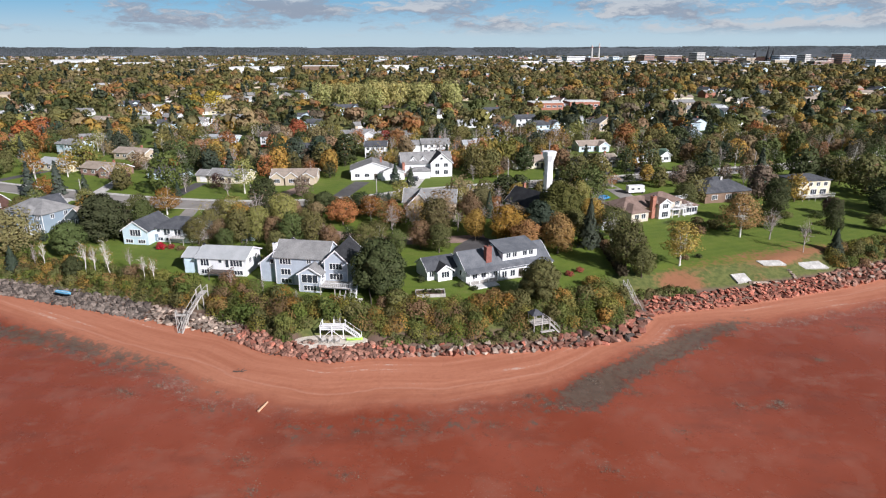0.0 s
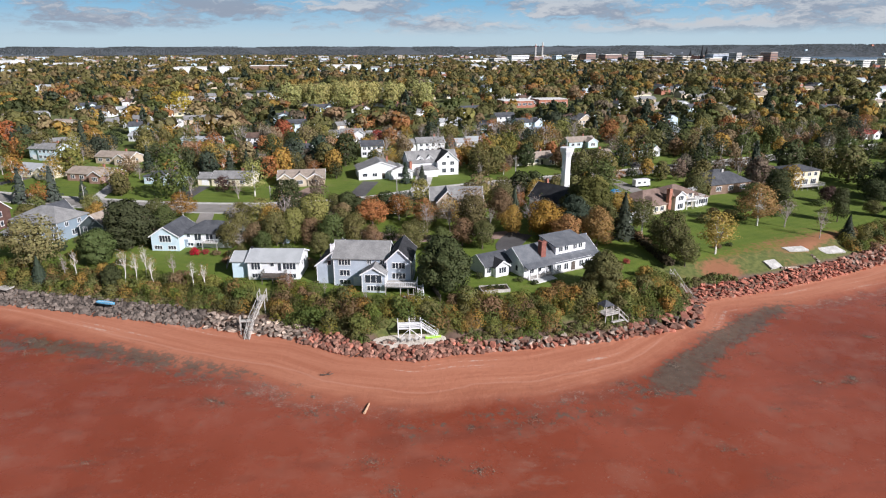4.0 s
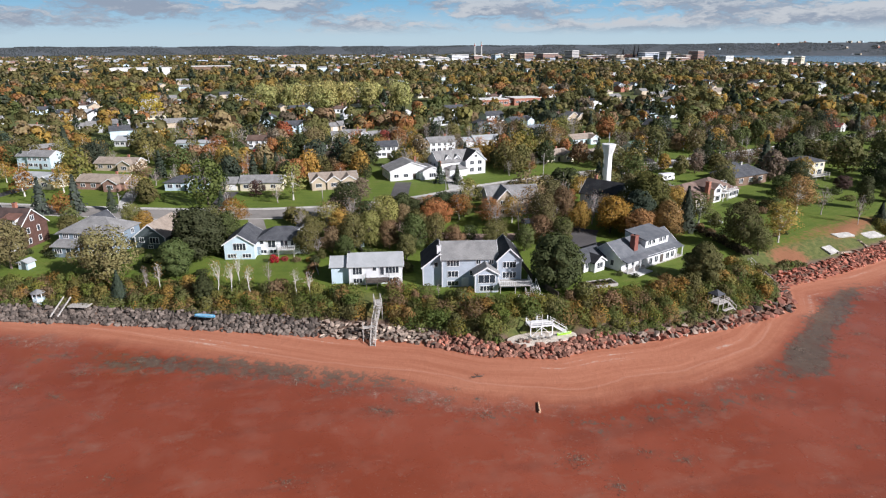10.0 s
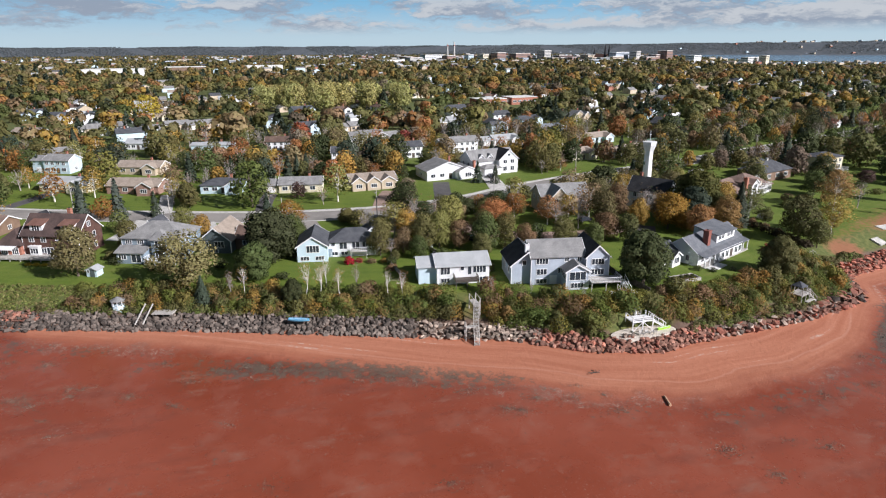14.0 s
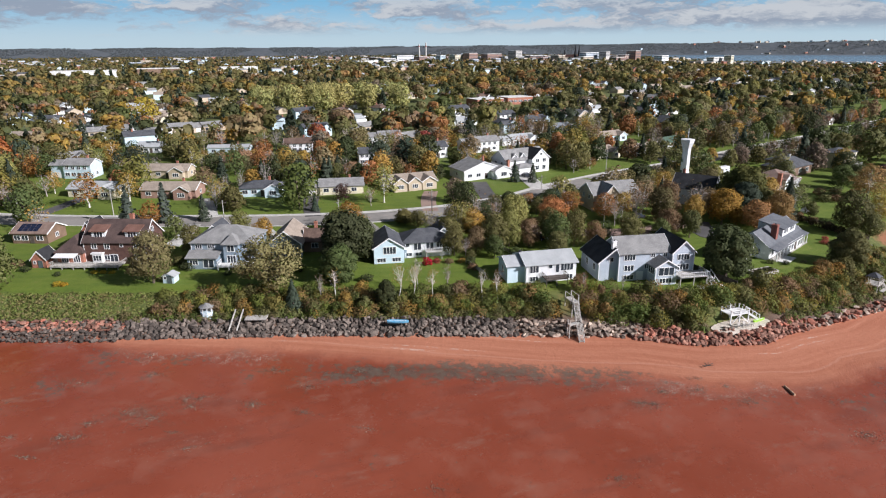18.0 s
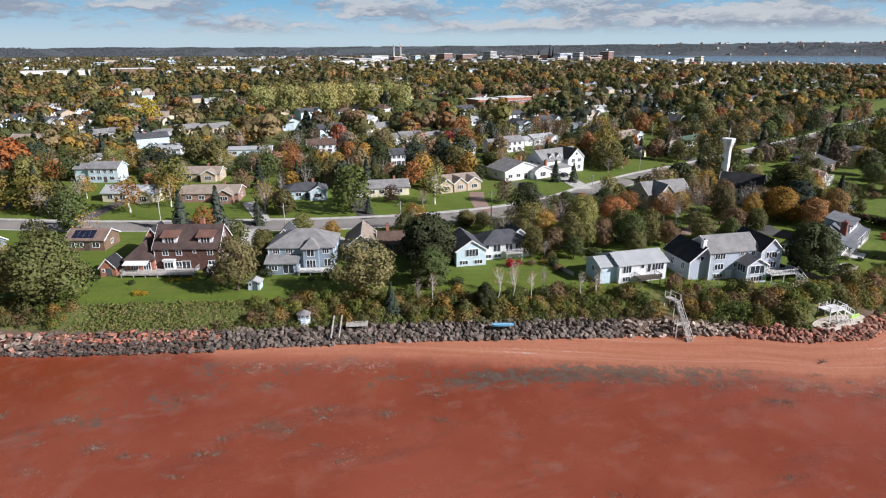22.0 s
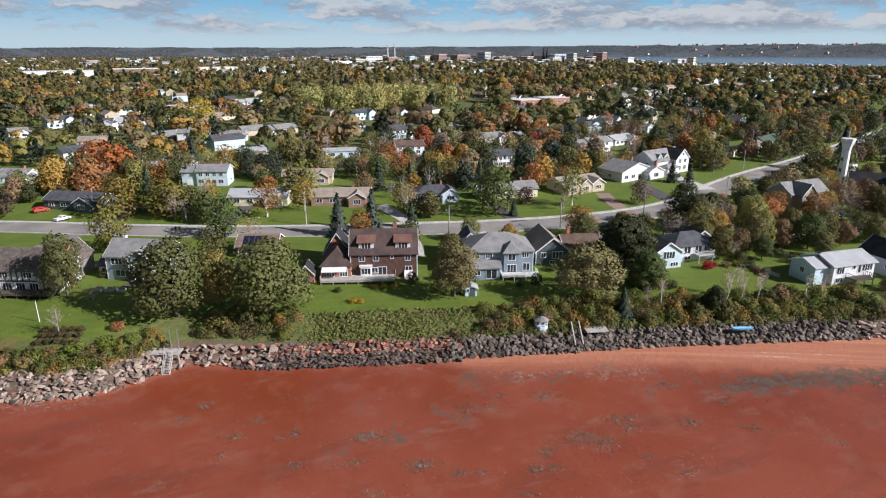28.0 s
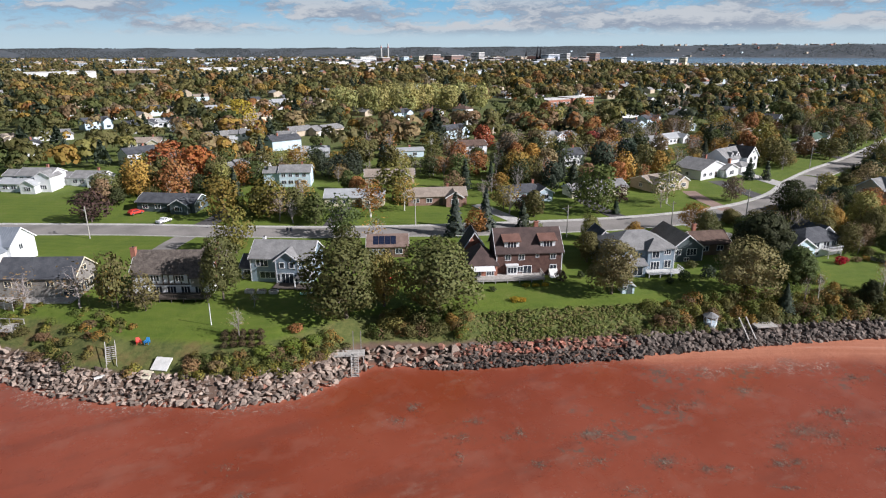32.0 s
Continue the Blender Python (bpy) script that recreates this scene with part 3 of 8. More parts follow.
def window_meshes(w, h, n, trim):
    key = (round(w, 2), round(h, 2), n, trim.name)
    if key not in FRAMES:
        t, k = 0.11, 0.045
        us = [-w / 2 - t, -w / 2] + [u + e for i in range(1, n) for u in [-w / 2 + w * i / n] for e in (-k, k)] + [w / 2, w / 2 + t]
        vs = [-h / 2 - t, -h / 2, h / 2, h / 2 + t]
        bm = bmesh.new()
        V = {(i, j, q): bm.verts.new((u, (-0.10, 0.02)[q], v)) for i, u in enumerate(us) for j, v in enumerate(vs) for q in (0, 1)}
        solid = lambda i, j: 0 <= i < len(us) - 1 and 0 <= j < 3 and (j != 1 or i % 2 == 0)
        for i in range(len(us) - 1):
            for j in range(3):
                if solid(i, j):
                    bm.faces.new([V[i, j, 0], V[i + 1, j, 0], V[i + 1, j + 1, 0], V[i, j + 1, 0]])
                    for di, dj, a, b in ((-1, 0, (i, j), (i, j + 1)), (1, 0, (i + 1, j + 1), (i + 1, j)), (0, -1, (i + 1, j), (i, j)), (0, 1, (i, j + 1), (i + 1, j + 1))):
                        if not solid(i + di, j + dj):
                            bm.faces.new([V[*a, 0], V[*b, 0], V[*b, 1], V[*a, 1]])
        bmesh.ops.recalc_face_normals(bm, faces=bm.faces[:])
        FRAMES[key] = finish(bm, "window_frame", trim), finish(boxes((-w / 2, w / 2, -0.035, 0.01, -h / 2, h / 2)), "pane", GLASS)
    return FRAMES[key]


PLAIN = {"on": False}


class Wing:
    """One block of a house with its own roof; x across the sea front, y away from the sea, z from the ground."""

    def __init__(self, house, x0, x1, y0, y1, eave, roof="x", rise=2.2, wall=WHITE_SIDING, cover=R_GREY, base=-1.2, over=0.45, trim=WHITE):
        self.h, self.b, self.trim, self.eave = house, (x0, x1, y0, y1), trim, eave
        mx, my = (x0 + x1) / 2, (y0 + y1) / 2
        bm = bmesh.new()
        if roof == "x":
            prism(bm, [(y0, base), (y1, base), (y1, eave), (my, eave + rise), (y0, eave)], "x", x0, x1)
        elif roof == "y":
            prism(bm, [(x0, base), (x1, base), (x1, eave), (mx, eave + rise), (x0, eave)], "y", y0, y1)
        elif roof == "shed":
            prism(bm, [(y0, base), (y1, base), (y1, eave + rise), (y0, eave)], "x", x0, x1)
        else:
            box(bm, x0, x1, y0, y1, base, eave)
        part("wall", bm, wall, house)
        t, o = 0.2, over
        bm = bmesh.new()
        if roof in "xy":
            lo, hi, mid, e0, e1 = (y0, y1, my, x0, x1) if roof == "x" else (x0, x1, mx, y0, y1)
            k = rise / (mid - lo) * o
            prism(bm, [(lo - o, eave - k), (mid, eave + rise), (hi + o, eave - k), (hi + o, eave - k + t), (mid, eave + rise + t), (lo - o, eave - k + t)], roof, e0 - o * 0.8, e1 + o * 0.8)
        elif roof == "shed":
            k = rise / (y1 - y0) * o
            prism(bm, [(y0 - o, eave - k), (y1, eave + rise), (y1, eave + rise + t), (y0 - o, eave - k + t)], "x", x0 - o, x1 + o)
        elif roof == "flat":
            box(bm, x0 - o * 0.5, x1 + o * 0.5, y0 - o * 0.5, y1 + o * 0.5, eave + 0.003, eave + 0.3)
        else:
            X0, X1, Y0, Y1 = x0 - o, x1 + o, y0 - o, y1 + o
            w, d = X1 - X0, Y1 - Y0
            r = (mx - max(w - d, 0) / 2, mx + max(w - d, 0) / 2, my - max(d - w, 0) / 2, my + max(d - w, 0) / 2)
            lowr = [bm.verts.new(c) for c in ((X0, Y0, eave - 0.18), (X1, Y0, eave - 0.18), (X1, Y1, eave - 0.18), (X0, Y1, eave - 0.18))]
            top = [bm.verts.new(c) for c in ((X0, Y0, eave), (X1, Y0, eave), (X1, Y1, eave), (X0, Y1, eave))]
            a = bm.verts.new((r[0], r[2], eave + rise))
            c = bm.verts.new((r[1], r[3], eave + rise)) if abs(w - d) > 0.05 else a
            bm.faces.new(lowr[::-1])
            for i in range(4):
                bm.faces.new((lowr[i], lowr[(i + 1) % 4], top[(i + 1) % 4], top[i]))
            if w >= d:
                fs = [(top[0], top[1], c, a), (top[1], top[2], c), (top[2], top[3], a, c), (top[3], top[0], a)]
            else:
                fs = [(top[0], top[1], a), (top[1], top[2], c, a), (top[2], top[3], c), (top[3], top[0], a, c)]
            for f in fs:
                bm.faces.new(list(dict.fromkeys(f)))
        part("roof", bm, cover, house)
        if roof in "xy" and rise > 0.8 and not PLAIN["on"]:
            for e in ((e0 - o * 0.8 - 0.05, e0 - o * 0.8 + 0.02), (e1 + o * 0.8 - 0.02, e1 + o * 0.8 + 0.05)):
                bm = bmesh.new()
                prism(bm, [(lo - o, eave - k - 0.12), (mid, eave + rise - 0.12), (hi + o, eave - k - 0.12), (hi + o, eave - k + t + 0.01), (mid, eave + rise + t + 0.01), (lo - o, eave - k + t + 0.01)], roof, *e)
                part("bargeboard", bm, trim, house)

    def spot(self, face, u, z, out=0.0):
        x0, x1, y0, y1 = self.b
        if face == "f":
            return pose(x0 + u * (x1 - x0), y0 - out, z, 0, 0, 0)
        if face == "b":
            return pose(x0 + u * (x1 - x0), y1 + out, z, 0, 0, 180)
        if face == "r":
            return pose(x1 + out, y0 + u * (y1 - y0), z, 0, 0, 90)
        return pose(x0 - out, y0 + u * (y1 - y0), z, 0, 0, -90)

    def win(self, face, u, z, w=1.3, h=1.2, n=2):
        f, g = window_meshes(w, h, n, self.trim)
        if PLAIN["on"]:
            part("window", boxes((-w / 2, w / 2, -0.06, 0.02, -h / 2, h / 2)), GLASS, self.h).matrix_basis = self.spot(face, u, z)
            return self
        o = part("window", f, None, self.h)
        o.matrix_basis = self.spot(face, u, z, 0.0)
        part("pane", g, None, o).matrix_basis = pose(0, -0.012, 0)
        return self

    def row(self, face, z, us, w=1.3, h=1.2, n=2):
        for u in us:
            self.win(face, u, z, w, h, n)
        return self

    def door(self, face, u, w=1.0, h=2.05, material=WHITE, z=0.0, name="door"):
        bm = boxes((-w / 2, w / 2, -0.08, 0.02, z, z + h), (-w / 2 - 0.1, -w / 2 - 0.002, -0.11, 0.02, z, z + h), (w / 2 + 0.002, w / 2 + 0.1, -0.11, 0.02, z, z + h), (-w / 2 - 0.1, w / 2 + 0.1, -0.11, 0.02, z + h + 0.002, z + h + 0.1))
        o = part(name, bm, material, self.h)
        o.matrix_basis = self.spot(face, u, 0)
        return self

    def garage(self, face, u, w=2.6, h=2.15):
        bm = bmesh.new()
        for i in range(4):
            box(bm, -w / 2, w / 2, -0.07, 0.02, h * i / 4 + 0.015, h * (i + 1) / 4 - 0.015)
        part("garage_door", bm, WHITE, self.h).matrix_basis = self.spot(face, u, 0)
        return self

    def corners(self, base=0.0):
        x0, x1, y0, y1 = self.b
        for x, y in ((x0, y0), (x1, y0)):
            part("corner_board", boxes((x - 0.09, x + 0.09, y - 0.04, y + 0.12, base, self.eave - 0.12)), self.trim, self.h)
        return self


def house(label, x, y, yaw, name="house", z=None, radius=9.0, group=""):
    HOUSES.append((x, y, radius))
    return thing(name, x, y, yaw, z, label, "house", group)


def chimney(h, x, y, z0, z1, w=0.8, material=BRICK):
    c = part("chimney", boxes((x - w / 2, x + w / 2, y - w / 2, y + w / 2, z0, z1), (x - w / 2 - 0.08, x + w / 2 + 0.08, y - w / 2 - 0.08, y + w / 2 + 0.08, z1 + 0.002, z1 + 0.15)), material, h)
    part("flue", boxes((x - 0.15, x + 0.15, y - 0.15, y + 0.15, z1 + 0.152, z1 + 0.4)), R_BLACK, c)
    return c


def deck(h, x0, x1, y0, y1, z, rail=True, material=WOOD_GREY, rail_mat=WHITE, sides="flr", name="deck"):
    d = part(name, boxes((x0, x1, y0, y1, z - 0.16, z)), material, h)
    for x in np.linspace(x0 + 0.15, x1 - 0.15, max(2, int((x1 - x0) / 2.5) + 1)):
        part("post", boxes((x - 0.08, x + 0.08, y0 + 0.1, y0 + 0.26, -1.2, z - 0.162)), material, d)
    if rail:
        bm = bmesh.new()
        runs = {"f": ((x0, y0), (x1, y0)), "l": ((x0, y0), (x0, y1)), "r": ((x1, y0), (x1, y1))}
        for s in sides:
            (ax, ay), (bx, by) = runs[s]
            bar(bm, (ax, ay, z + 1.0), (bx, by, z + 1.0), 0.10, 0.07)
            bar(bm, (ax, ay, z + 0.12), (bx, by, z + 0.12), 0.07, 0.06)
            k = max(2, int(math.hypot(bx - ax, by - ay) / 0.45))
            for i in range(k + 1):
                px, py = ax + (bx - ax) * i / k, ay + (by - ay) * i / k
                bar(bm, (px, py, z + 0.002), (px, py, z + 1.0), 0.06)
        part("railing", bm, rail_mat, d)
    return d


def flight(h, a, b, width, material=WOOD_GREY, rails=True, name="stairs"):
    """A straight flight of steps from a (top) to b (foot) with stringers, treads and handrails."""
    a, b = Vector(a), Vector(b)
    n = max(3, int(abs(a.z - b.z) / 0.19))
    run = Vector((b.x - a.x, b.y - a.y, 0))
    s = run.normalized().cross(Vector((0, 0, 1))) if run.length > 0.01 else Vector((1, 0, 0))
    bm = bmesh.new()
    for q in (-1, 1):
        bar(bm, a + s * q * width / 2 - Vector((0, 0, 0.15)), b + s * q * width / 2 - Vector((0, 0, 0.15)), 0.08, 0.28)
    st = part(name, bm, material, h)
    bm = bmesh.new()
    for i in range(n):
        c = a.lerp(b, (i + 0.5) / n)
        bar(bm, c - s * width / 2, c + s * width / 2, 0.26, 0.05)
    part("tread", bm, material, st)
    if rails:
        for q in (-1, 1):
            bm = bmesh.new()
            bar(bm, a + s * q * width / 2 + Vector((0, 0, 1)), b + s * q * width / 2 + Vector((0, 0, 1)), 0.09)
            k = max(2, int((b - a).length / 1.6))
            for i in range(k + 1):
                c = a.lerp(b, i / k) + s * q * width / 2
                bar(bm, c - Vector((0, 0, 0.2)), c + Vector((0, 0, 1)), 0.09)
            part("handrail", bm, material, st)
    return st


# white Cape house with a long porch and a brick chimney
h = house("white Cape house with grey roof, porch and tall brick chimney", 14.2, 145, 25, radius=15)
A = Wing(h, -11, 11.5, -2.5, 6.5, 2.9, "x", 3.2, WHITE_SIDING, R_SLATE)
A.row("l", 1.6, (0.3, 0.7), 0.9, 1.3, 1).row("r", 1.6, (0.35, 0.7), 1.0, 1.2)
A.row("f", 1.5, (0.1, 0.2, 0.34, 0.5, 0.62, 0.74, 0.88), 1.2, 1.5).door("f", 0.42)
U = Wing(h, -1.0, 8.4, -1.7, 4.5, 5.7, "shed", 1.2, WHITE_SIDING, R_SLATE)
U.row("f", 4.85, (0.16, 0.34, 0.64, 0.82), 1.1, 1.1)
part("porch_roof", prism(bmesh.new(), [(-4.4, 2.5), (-2.2, 3.1), (-2.2, 3.25), (-4.4, 2.65)], "x", -11.3, 11.8), R_SLATE, h)
for x in (-10.8, -8.4, -6.0, -3.6, 8.8, 11.3):
    part("porch_post", boxes((x - 0.11, x + 0.11, -4.3, -4.08, 0, 2.56)), WHITE, h)
F = Wing(h, -3.0, 8.2, -4.1, -2.5, 2.45, "flat", 0, WHITE_SIDING, WHITE, over=0.1)
F.row("f", 1.3, (0.1, 0.3, 0.72, 0.9), 1.2, 1.5).door("f", 0.5, 1.0, 2.0, WOOD_DARK)
part("porch_floor", boxes((-11, 11.6, -4.4, -2.502, -0.6, 0.12)), WOOD_GREY, h)
part("terrace", boxes((-10.5, -4.5, -6.8, -4.402, -0.6, 0.05)), PALE_SLAB, h, "pale stone terrace")
chimney(h, -4.6, -0.9, 2.5, 7.4, 1.4, BRICK_DEEP)
L = Wing(h, -18.5, -11, 2.5, 9.0, 2.6, "x", 1.9, WHITE_SIDING, R_DARK)
L.row("f", 1.5, (0.14, 0.86), 1.0, 1.3)
B = Wing(h, -16.4, -12.8, 1.0, 4.5, 2.5, "y", 1.2, WHITE_SIDING, R_BLACK)
B.win("f", 0.5, 1.5, 1.9, 1.4, 3)

# big grey house
h = house("large grey two-storey house with white trim and a walkout level", -30.8, 139.4, -9, radius=15)
M = Wing(h, -7.0, 5.2, -2.6, 5.6, 6.6, "x", 2.7, GREY_SIDING, R_GREY).corners()
M.row("f", 5.5, (0.2,), 2.6, 1.25, 4).row("f", 5.7, (0.66, 0.9), 0.9, 0.9).row("f", 3.0, (0.2,), 2.2, 1.3, 3).row("f", 3.2, (0.55,), 1.0, 1.1)
M.row("f", 0.8, (0.2,), 2.4, 1.0, 3).door("f", 0.42, 1.4, 2.0)
M.row("l", 5.4, (0.3,), 0.9, 1.1, 1)
L = Wing(h, -11.2, -3.6, -1.4, 9.0, 4.4, "y", 3.0, GREY_SIDING, R_BLACK).corners()
L.row("l", 2.6, (0.25, 0.65), 1.0, 1.5).row("f", 4.9, (0.38,), 0.8, 1.0, 1)
chimney(h, -7.6, -0.5, -0.5, 8.9, 0.9, WHITE)
T = Wing(h, 5.2, 10.4, -4.0, 6.5, 6.6, "y", 2.5, GREY_SIDING, R_BLACK).corners()
T.row("f", 5.4, (0.5,), 2.8, 1.3, 4).row("f", 3.0, (0.5,), 2.9, 1.3, 4)
T.row("r", 5.4, (0.3, 0.7), 1.1, 1.2).row("r", 3.0, (0.3, 0.7), 1.1, 1.2)
S = Wing(h, 0.0, 5.0, -6.4, -2.6, 4.2, "y", 1.5, GREY_SIDING, R_GREY).corners()
S.win("f", 0.5, 3.1, 3.6, 1.8, 3).win("f", 0.5, 0.9, 2.8, 1.1, 4).row("l", 3.1, (0.5,), 2.4, 1.7, 3).row("r", 3.1, (0.5,), 2.4, 1.7, 3)
deck(h, 5.2, 12.0, -8.0, -4.05, 2.0, rail_mat=WHITE)
flight(h, (12.7, -6.5, 2.0), (13.2, -9.4, 0.0), 1.2, WHITE)
part("terrace", boxes((9.0, 15.0, -11.0, -8.4, -0.6, 0.04)), PALE_SLAB, h, "pale paved terrace")

# white bungalow
h = house("white bungalow with a pale grey roof and a walkout level", -53.3, 147.0, -7, radius=11)
M = Wing(h, -4.6, 7.4, -3.6, 5.0, 4.3, "x", 1.7, WHITE_SIDING, R_PALE)
M.win("f", 0.16, 3.2, 2.0, 1.6, 3).win("f", 0.48, 3.6, 0.8, 0.8, 1).win("f", 0.62, 3.1, 0.8, 1.9, 1).win("f", 0.81, 3.3, 2.9, 1.6, 4)
M.win("f", 0.16, 0.9, 1.9, 1.0, 3).win("f", 0.81, 0.9, 2.8, 1.0, 4).row("r", 3.3, (0.3, 0.7), 1.2, 1.2)
# white wing: its pale blue is skylit shade put into the siding colour
L = Wing(h, -8.6, -4.6, -2.4, 4.4, 4.0, "x", 1.3, ICE_SHADE_SIDING, R_PALE)
L.row("l", 2.6, (0.5,), 1.0, 1.2)
deck(h, -0.8, 4.4, -6.4, -3.65, 1.5, material=WOOD_DARK, rail_mat=WOOD_DARK)
part("chimney", boxes((-4.9, -4.4, 0.5, 1.1, 3, 6.5)), R_BLACK, h, "black flue pipe")

# long white house with charcoal roof
h = house("long white house with a charcoal roof and a pale blue gable", -76, 172, -9, radius=13)
# white gable like the main block, with blue shade in its colour
G = Wing(h, -11.0, -3.6, -5.2, 6, 3.9, "y", 2.4, ICE_SHADE_SIDING, R_DARK)
G.win("f", 0.52, 3.2, 3.0, 1.7, 4).row("f", 0.8, (0.24, 0.74), 2.0, 0.9, 3)
M = Wing(h, -3.6, 9.0, -2.0, 6.5, 3.9, "hip", 2.5, WHITE_SIDING, R_DARK)
M.win("f", 0.1, 3.3, 0.9, 0.9, 1).win("f", 0.3, 2.9, 1.8, 1.9, 2).win("f", 0.55, 2.9, 1.8, 2.0, 2).win("f", 0.83, 3.1, 3.6, 1.5, 5)
M.row("f", 0.8, (0.12, 0.32), 1.6, 0.8, 2).door("f", 0.03, 1.0, 2.0, BLUE_SIDING)
deck(h, 2.0, 6.2, -4.4, -2.05, 1.9, rail_mat=WHITE)
Wing(h, 4.5, 10.5, 2, 10, 3.9, "y", 2.2, WHITE_SIDING, R_DARK)

# low brown-roofed house with a slate-blue gable
h = house("bungalow with a brown roof and slate-blue front gable", -102.5, 185, -17, radius=12)
G = Wing(h, -8.2, 0.0, -4.6, 8, 3.4, "y", 3.2, SLATE_SIDING, R_TAN).corners()
G.win("f", 0.22, 2.4, 1.1, 1.2, 2).win("f", 0.64, 2.3, 2.4, 1.6, 3).win("f", 0.5, 0.5, 1.2, 0.7, 2)
M = Wing(h, 0.0, 9.5, -1.2, 6.5, 3.0, "x", 2.2, BROWN_SIDING, R_BROWN)
M.row("f", 1.8, (0.3, 0.72), 1.6, 1.2, 2)
chimney(h, 2.5, 4.5, 3, 6.6, 0.8, BRICK)
# grey-blue two-storey house with a hip roof
h = house("grey-blue two-storey house with a grey hip roof and white balcony", -121, 183.5, -20, radius=12)
M = Wing(h, -8.3, 7.0, -3.0, 8.0, 5.6, "hip", 3.1, BLUE_SIDING, R_GREY).corners()
M.row("f", 4.6, (0.12, 0.32, 0.88), 1.5, 1.1, 3).row("f", 1.7, (0.72, 0.9), 1.5, 1.7, 2).row("r", 4.4, (0.3, 0.7), 1.1, 1.2).row("r", 1.6, (0.5,), 1.6, 1.4)
T = Wing(h, 0.0, 3.6, -4.2, 0, 5.6, "hip", 2.2, BLUE_SIDING, R_GREY)
T.win("f", 0.5, 4.5, 1.6, 1.5, 2).win("f", 0.5, 1.7, 2.0, 2.0, 3)
Lw = Wing(h, -8.3, -1.2, -6.2, -3.0, 2.7, "shed", 0.9, BLUE_SIDING, R_GREY)
Lw.row("f", 1.6, (0.22,), 1.9, 1.1, 3).win("f", 0.72, 1.3, 2.4, 2.0, 2)
deck(h, -0.8, 7.4, -7.4, -4.3, 0.9, rail_mat=WHITE, material=PALE_SLAB)
Wing(h, -9.5, -3.5, 7, 14, 4.0, "y", 3.2, BLUE_SIDING, R_DARK)

# brick house with dormers
h = house("brown brick house with a brown roof and two large dormers", -146.7, 193.5, -20.5, radius=14)
M = Wing(h, -7.6, 7.6, -3.2, 6.6, 5.7, "x", 4.3, BRICK_DARK, R_MAROON).corners()
M.row("f", 4.5, (0.17, 0.38, 0.86), 1.2, 1.2, 2).win("f", 0.62, 4.7, 0.6, 0.6, 1).row("f", 1.6, (0.36,), 1.4, 1.2).win("f", 0.47, 1.3, 1.9, 2.1, 2).win("f", 0.87, 1.8, 1.4, 1.2, 2)
M.row("r", 4.5, (0.3, 0.66), 0.9, 1.4, 1).row("r", 1.7, (0.3, 0.66), 0.9, 1.4, 1).win("r", 0.5, 7.6, 1.1, 1.3, 2)
for u in (-4.0, 4.4):
    D = Wing(h, u - 1.7, u + 1.7, -2.3, 2.2, 8.1, "shed", 1.3, WHITE_SIDING, R_COPPER, base=5.8)
    D.win("f", 0.5, 7.2, 2.0, 1.3, 3)
oriel = Wing(h, -5.4, -2.9, -4.1, -3.2, 2.7, "flat", 0, WHITE, WHITE)
oriel.win("f", 0.5, 1.7, 2.0, 1.3, 3)
L = Wing(h, -14.2, -7.6, -4.2, 5.5, 3.2, "hip", 3.4, BRICK, R_MAROON)
L.row("f", 1.6, (0.3, 0.75), 1.6, 1.8, 3)
part("awning", prism(bmesh.new(), [(-6.6, 2.5), (-4.2, 3.1), (-4.2, 3.2), (-6.6, 2.6)], "x", -14.0, -8.4), WHITE, h, "white porch awning")
Wing(h, -14.5, -8.5, 5.5, 12.0, 3.6, "y", 4.5, BRICK, R_BLACK)
chimney(h, 2.6, 2.5, 8, 11.2, 0.9, BRICK)
deck(h, -14.2, 2.6, -7.6, -3.3, 0.6, rail_mat=WOOD_GREY, material=WOOD_GREY)
part("hatch", prism(bmesh.new(), [(-5.4, 0.0), (-3.2, 0.0), (-3.2, 1.5)], "x", 4.6, 6.6), PALE_SLAB, h, "sloping cellar hatch")

# blue house
h = house("blue-grey two-storey house with white trim and a front gable", -198.5, 211.5, -31, radius=12)
M = Wing(h, -6.8, 7.2, -3.0, 6.0, 5.6, "x", 2.8, BLUE_SIDING, R_GREY).corners()
M.win("f", 0.19, 4.4, 2.6, 1.4, 3).win("f", 0.83, 4.5, 1.6, 1.2, 2).win("f", 0.27, 1.6, 3.4, 1.4, 3).win("f", 0.86, 1.5, 1.5, 1.3, 2)
M.row("r", 4.4, (0.3, 0.7), 1.0, 1.2)
T = Wing(h, -0.6, 4.4, -4.2, 1.0, 5.6, "y", 1.9, BLUE_SIDING, R_GREY).corners()
T.win("f", 0.28, 4.4, 1.0, 1.2, 1).win("f", 0.72, 4.4, 1.0, 1.2, 1).win("f", 0.5, 1.4, 2.6, 2.2, 3).row("f", 1.5, (0.1, 0.9), 0.6, 1.6, 1)
Wing(h, -9.8, -6.8, -1.6, 5.0, 2.8, "x", 2.0, BLUE_SIDING, R_DARK).win("f", 0.5, 1.5, 1.5, 1.3, 2)
part("gazebo_roof", prism(bmesh.new(), [(4.2, 2.5), (8.0, 2.5), (6.1, 3.9)], "y", -7.2, -3.4), R_GREY, h)
for x, y in ((4.4, -7.0), (7.8, -7.0)):
    part("gazebo_post", boxes((x - 0.1, x + 0.1, y - 0.1, y + 0.1, 0, 2.5)), WHITE, h)
deck(h, -0.5, 8.0, -7.6, -4.3, 0.35, rail=False, material=WOOD_DARK)
chimney(h, -5.6, 3.5, 5, 8.4, 0.7, WHITE)

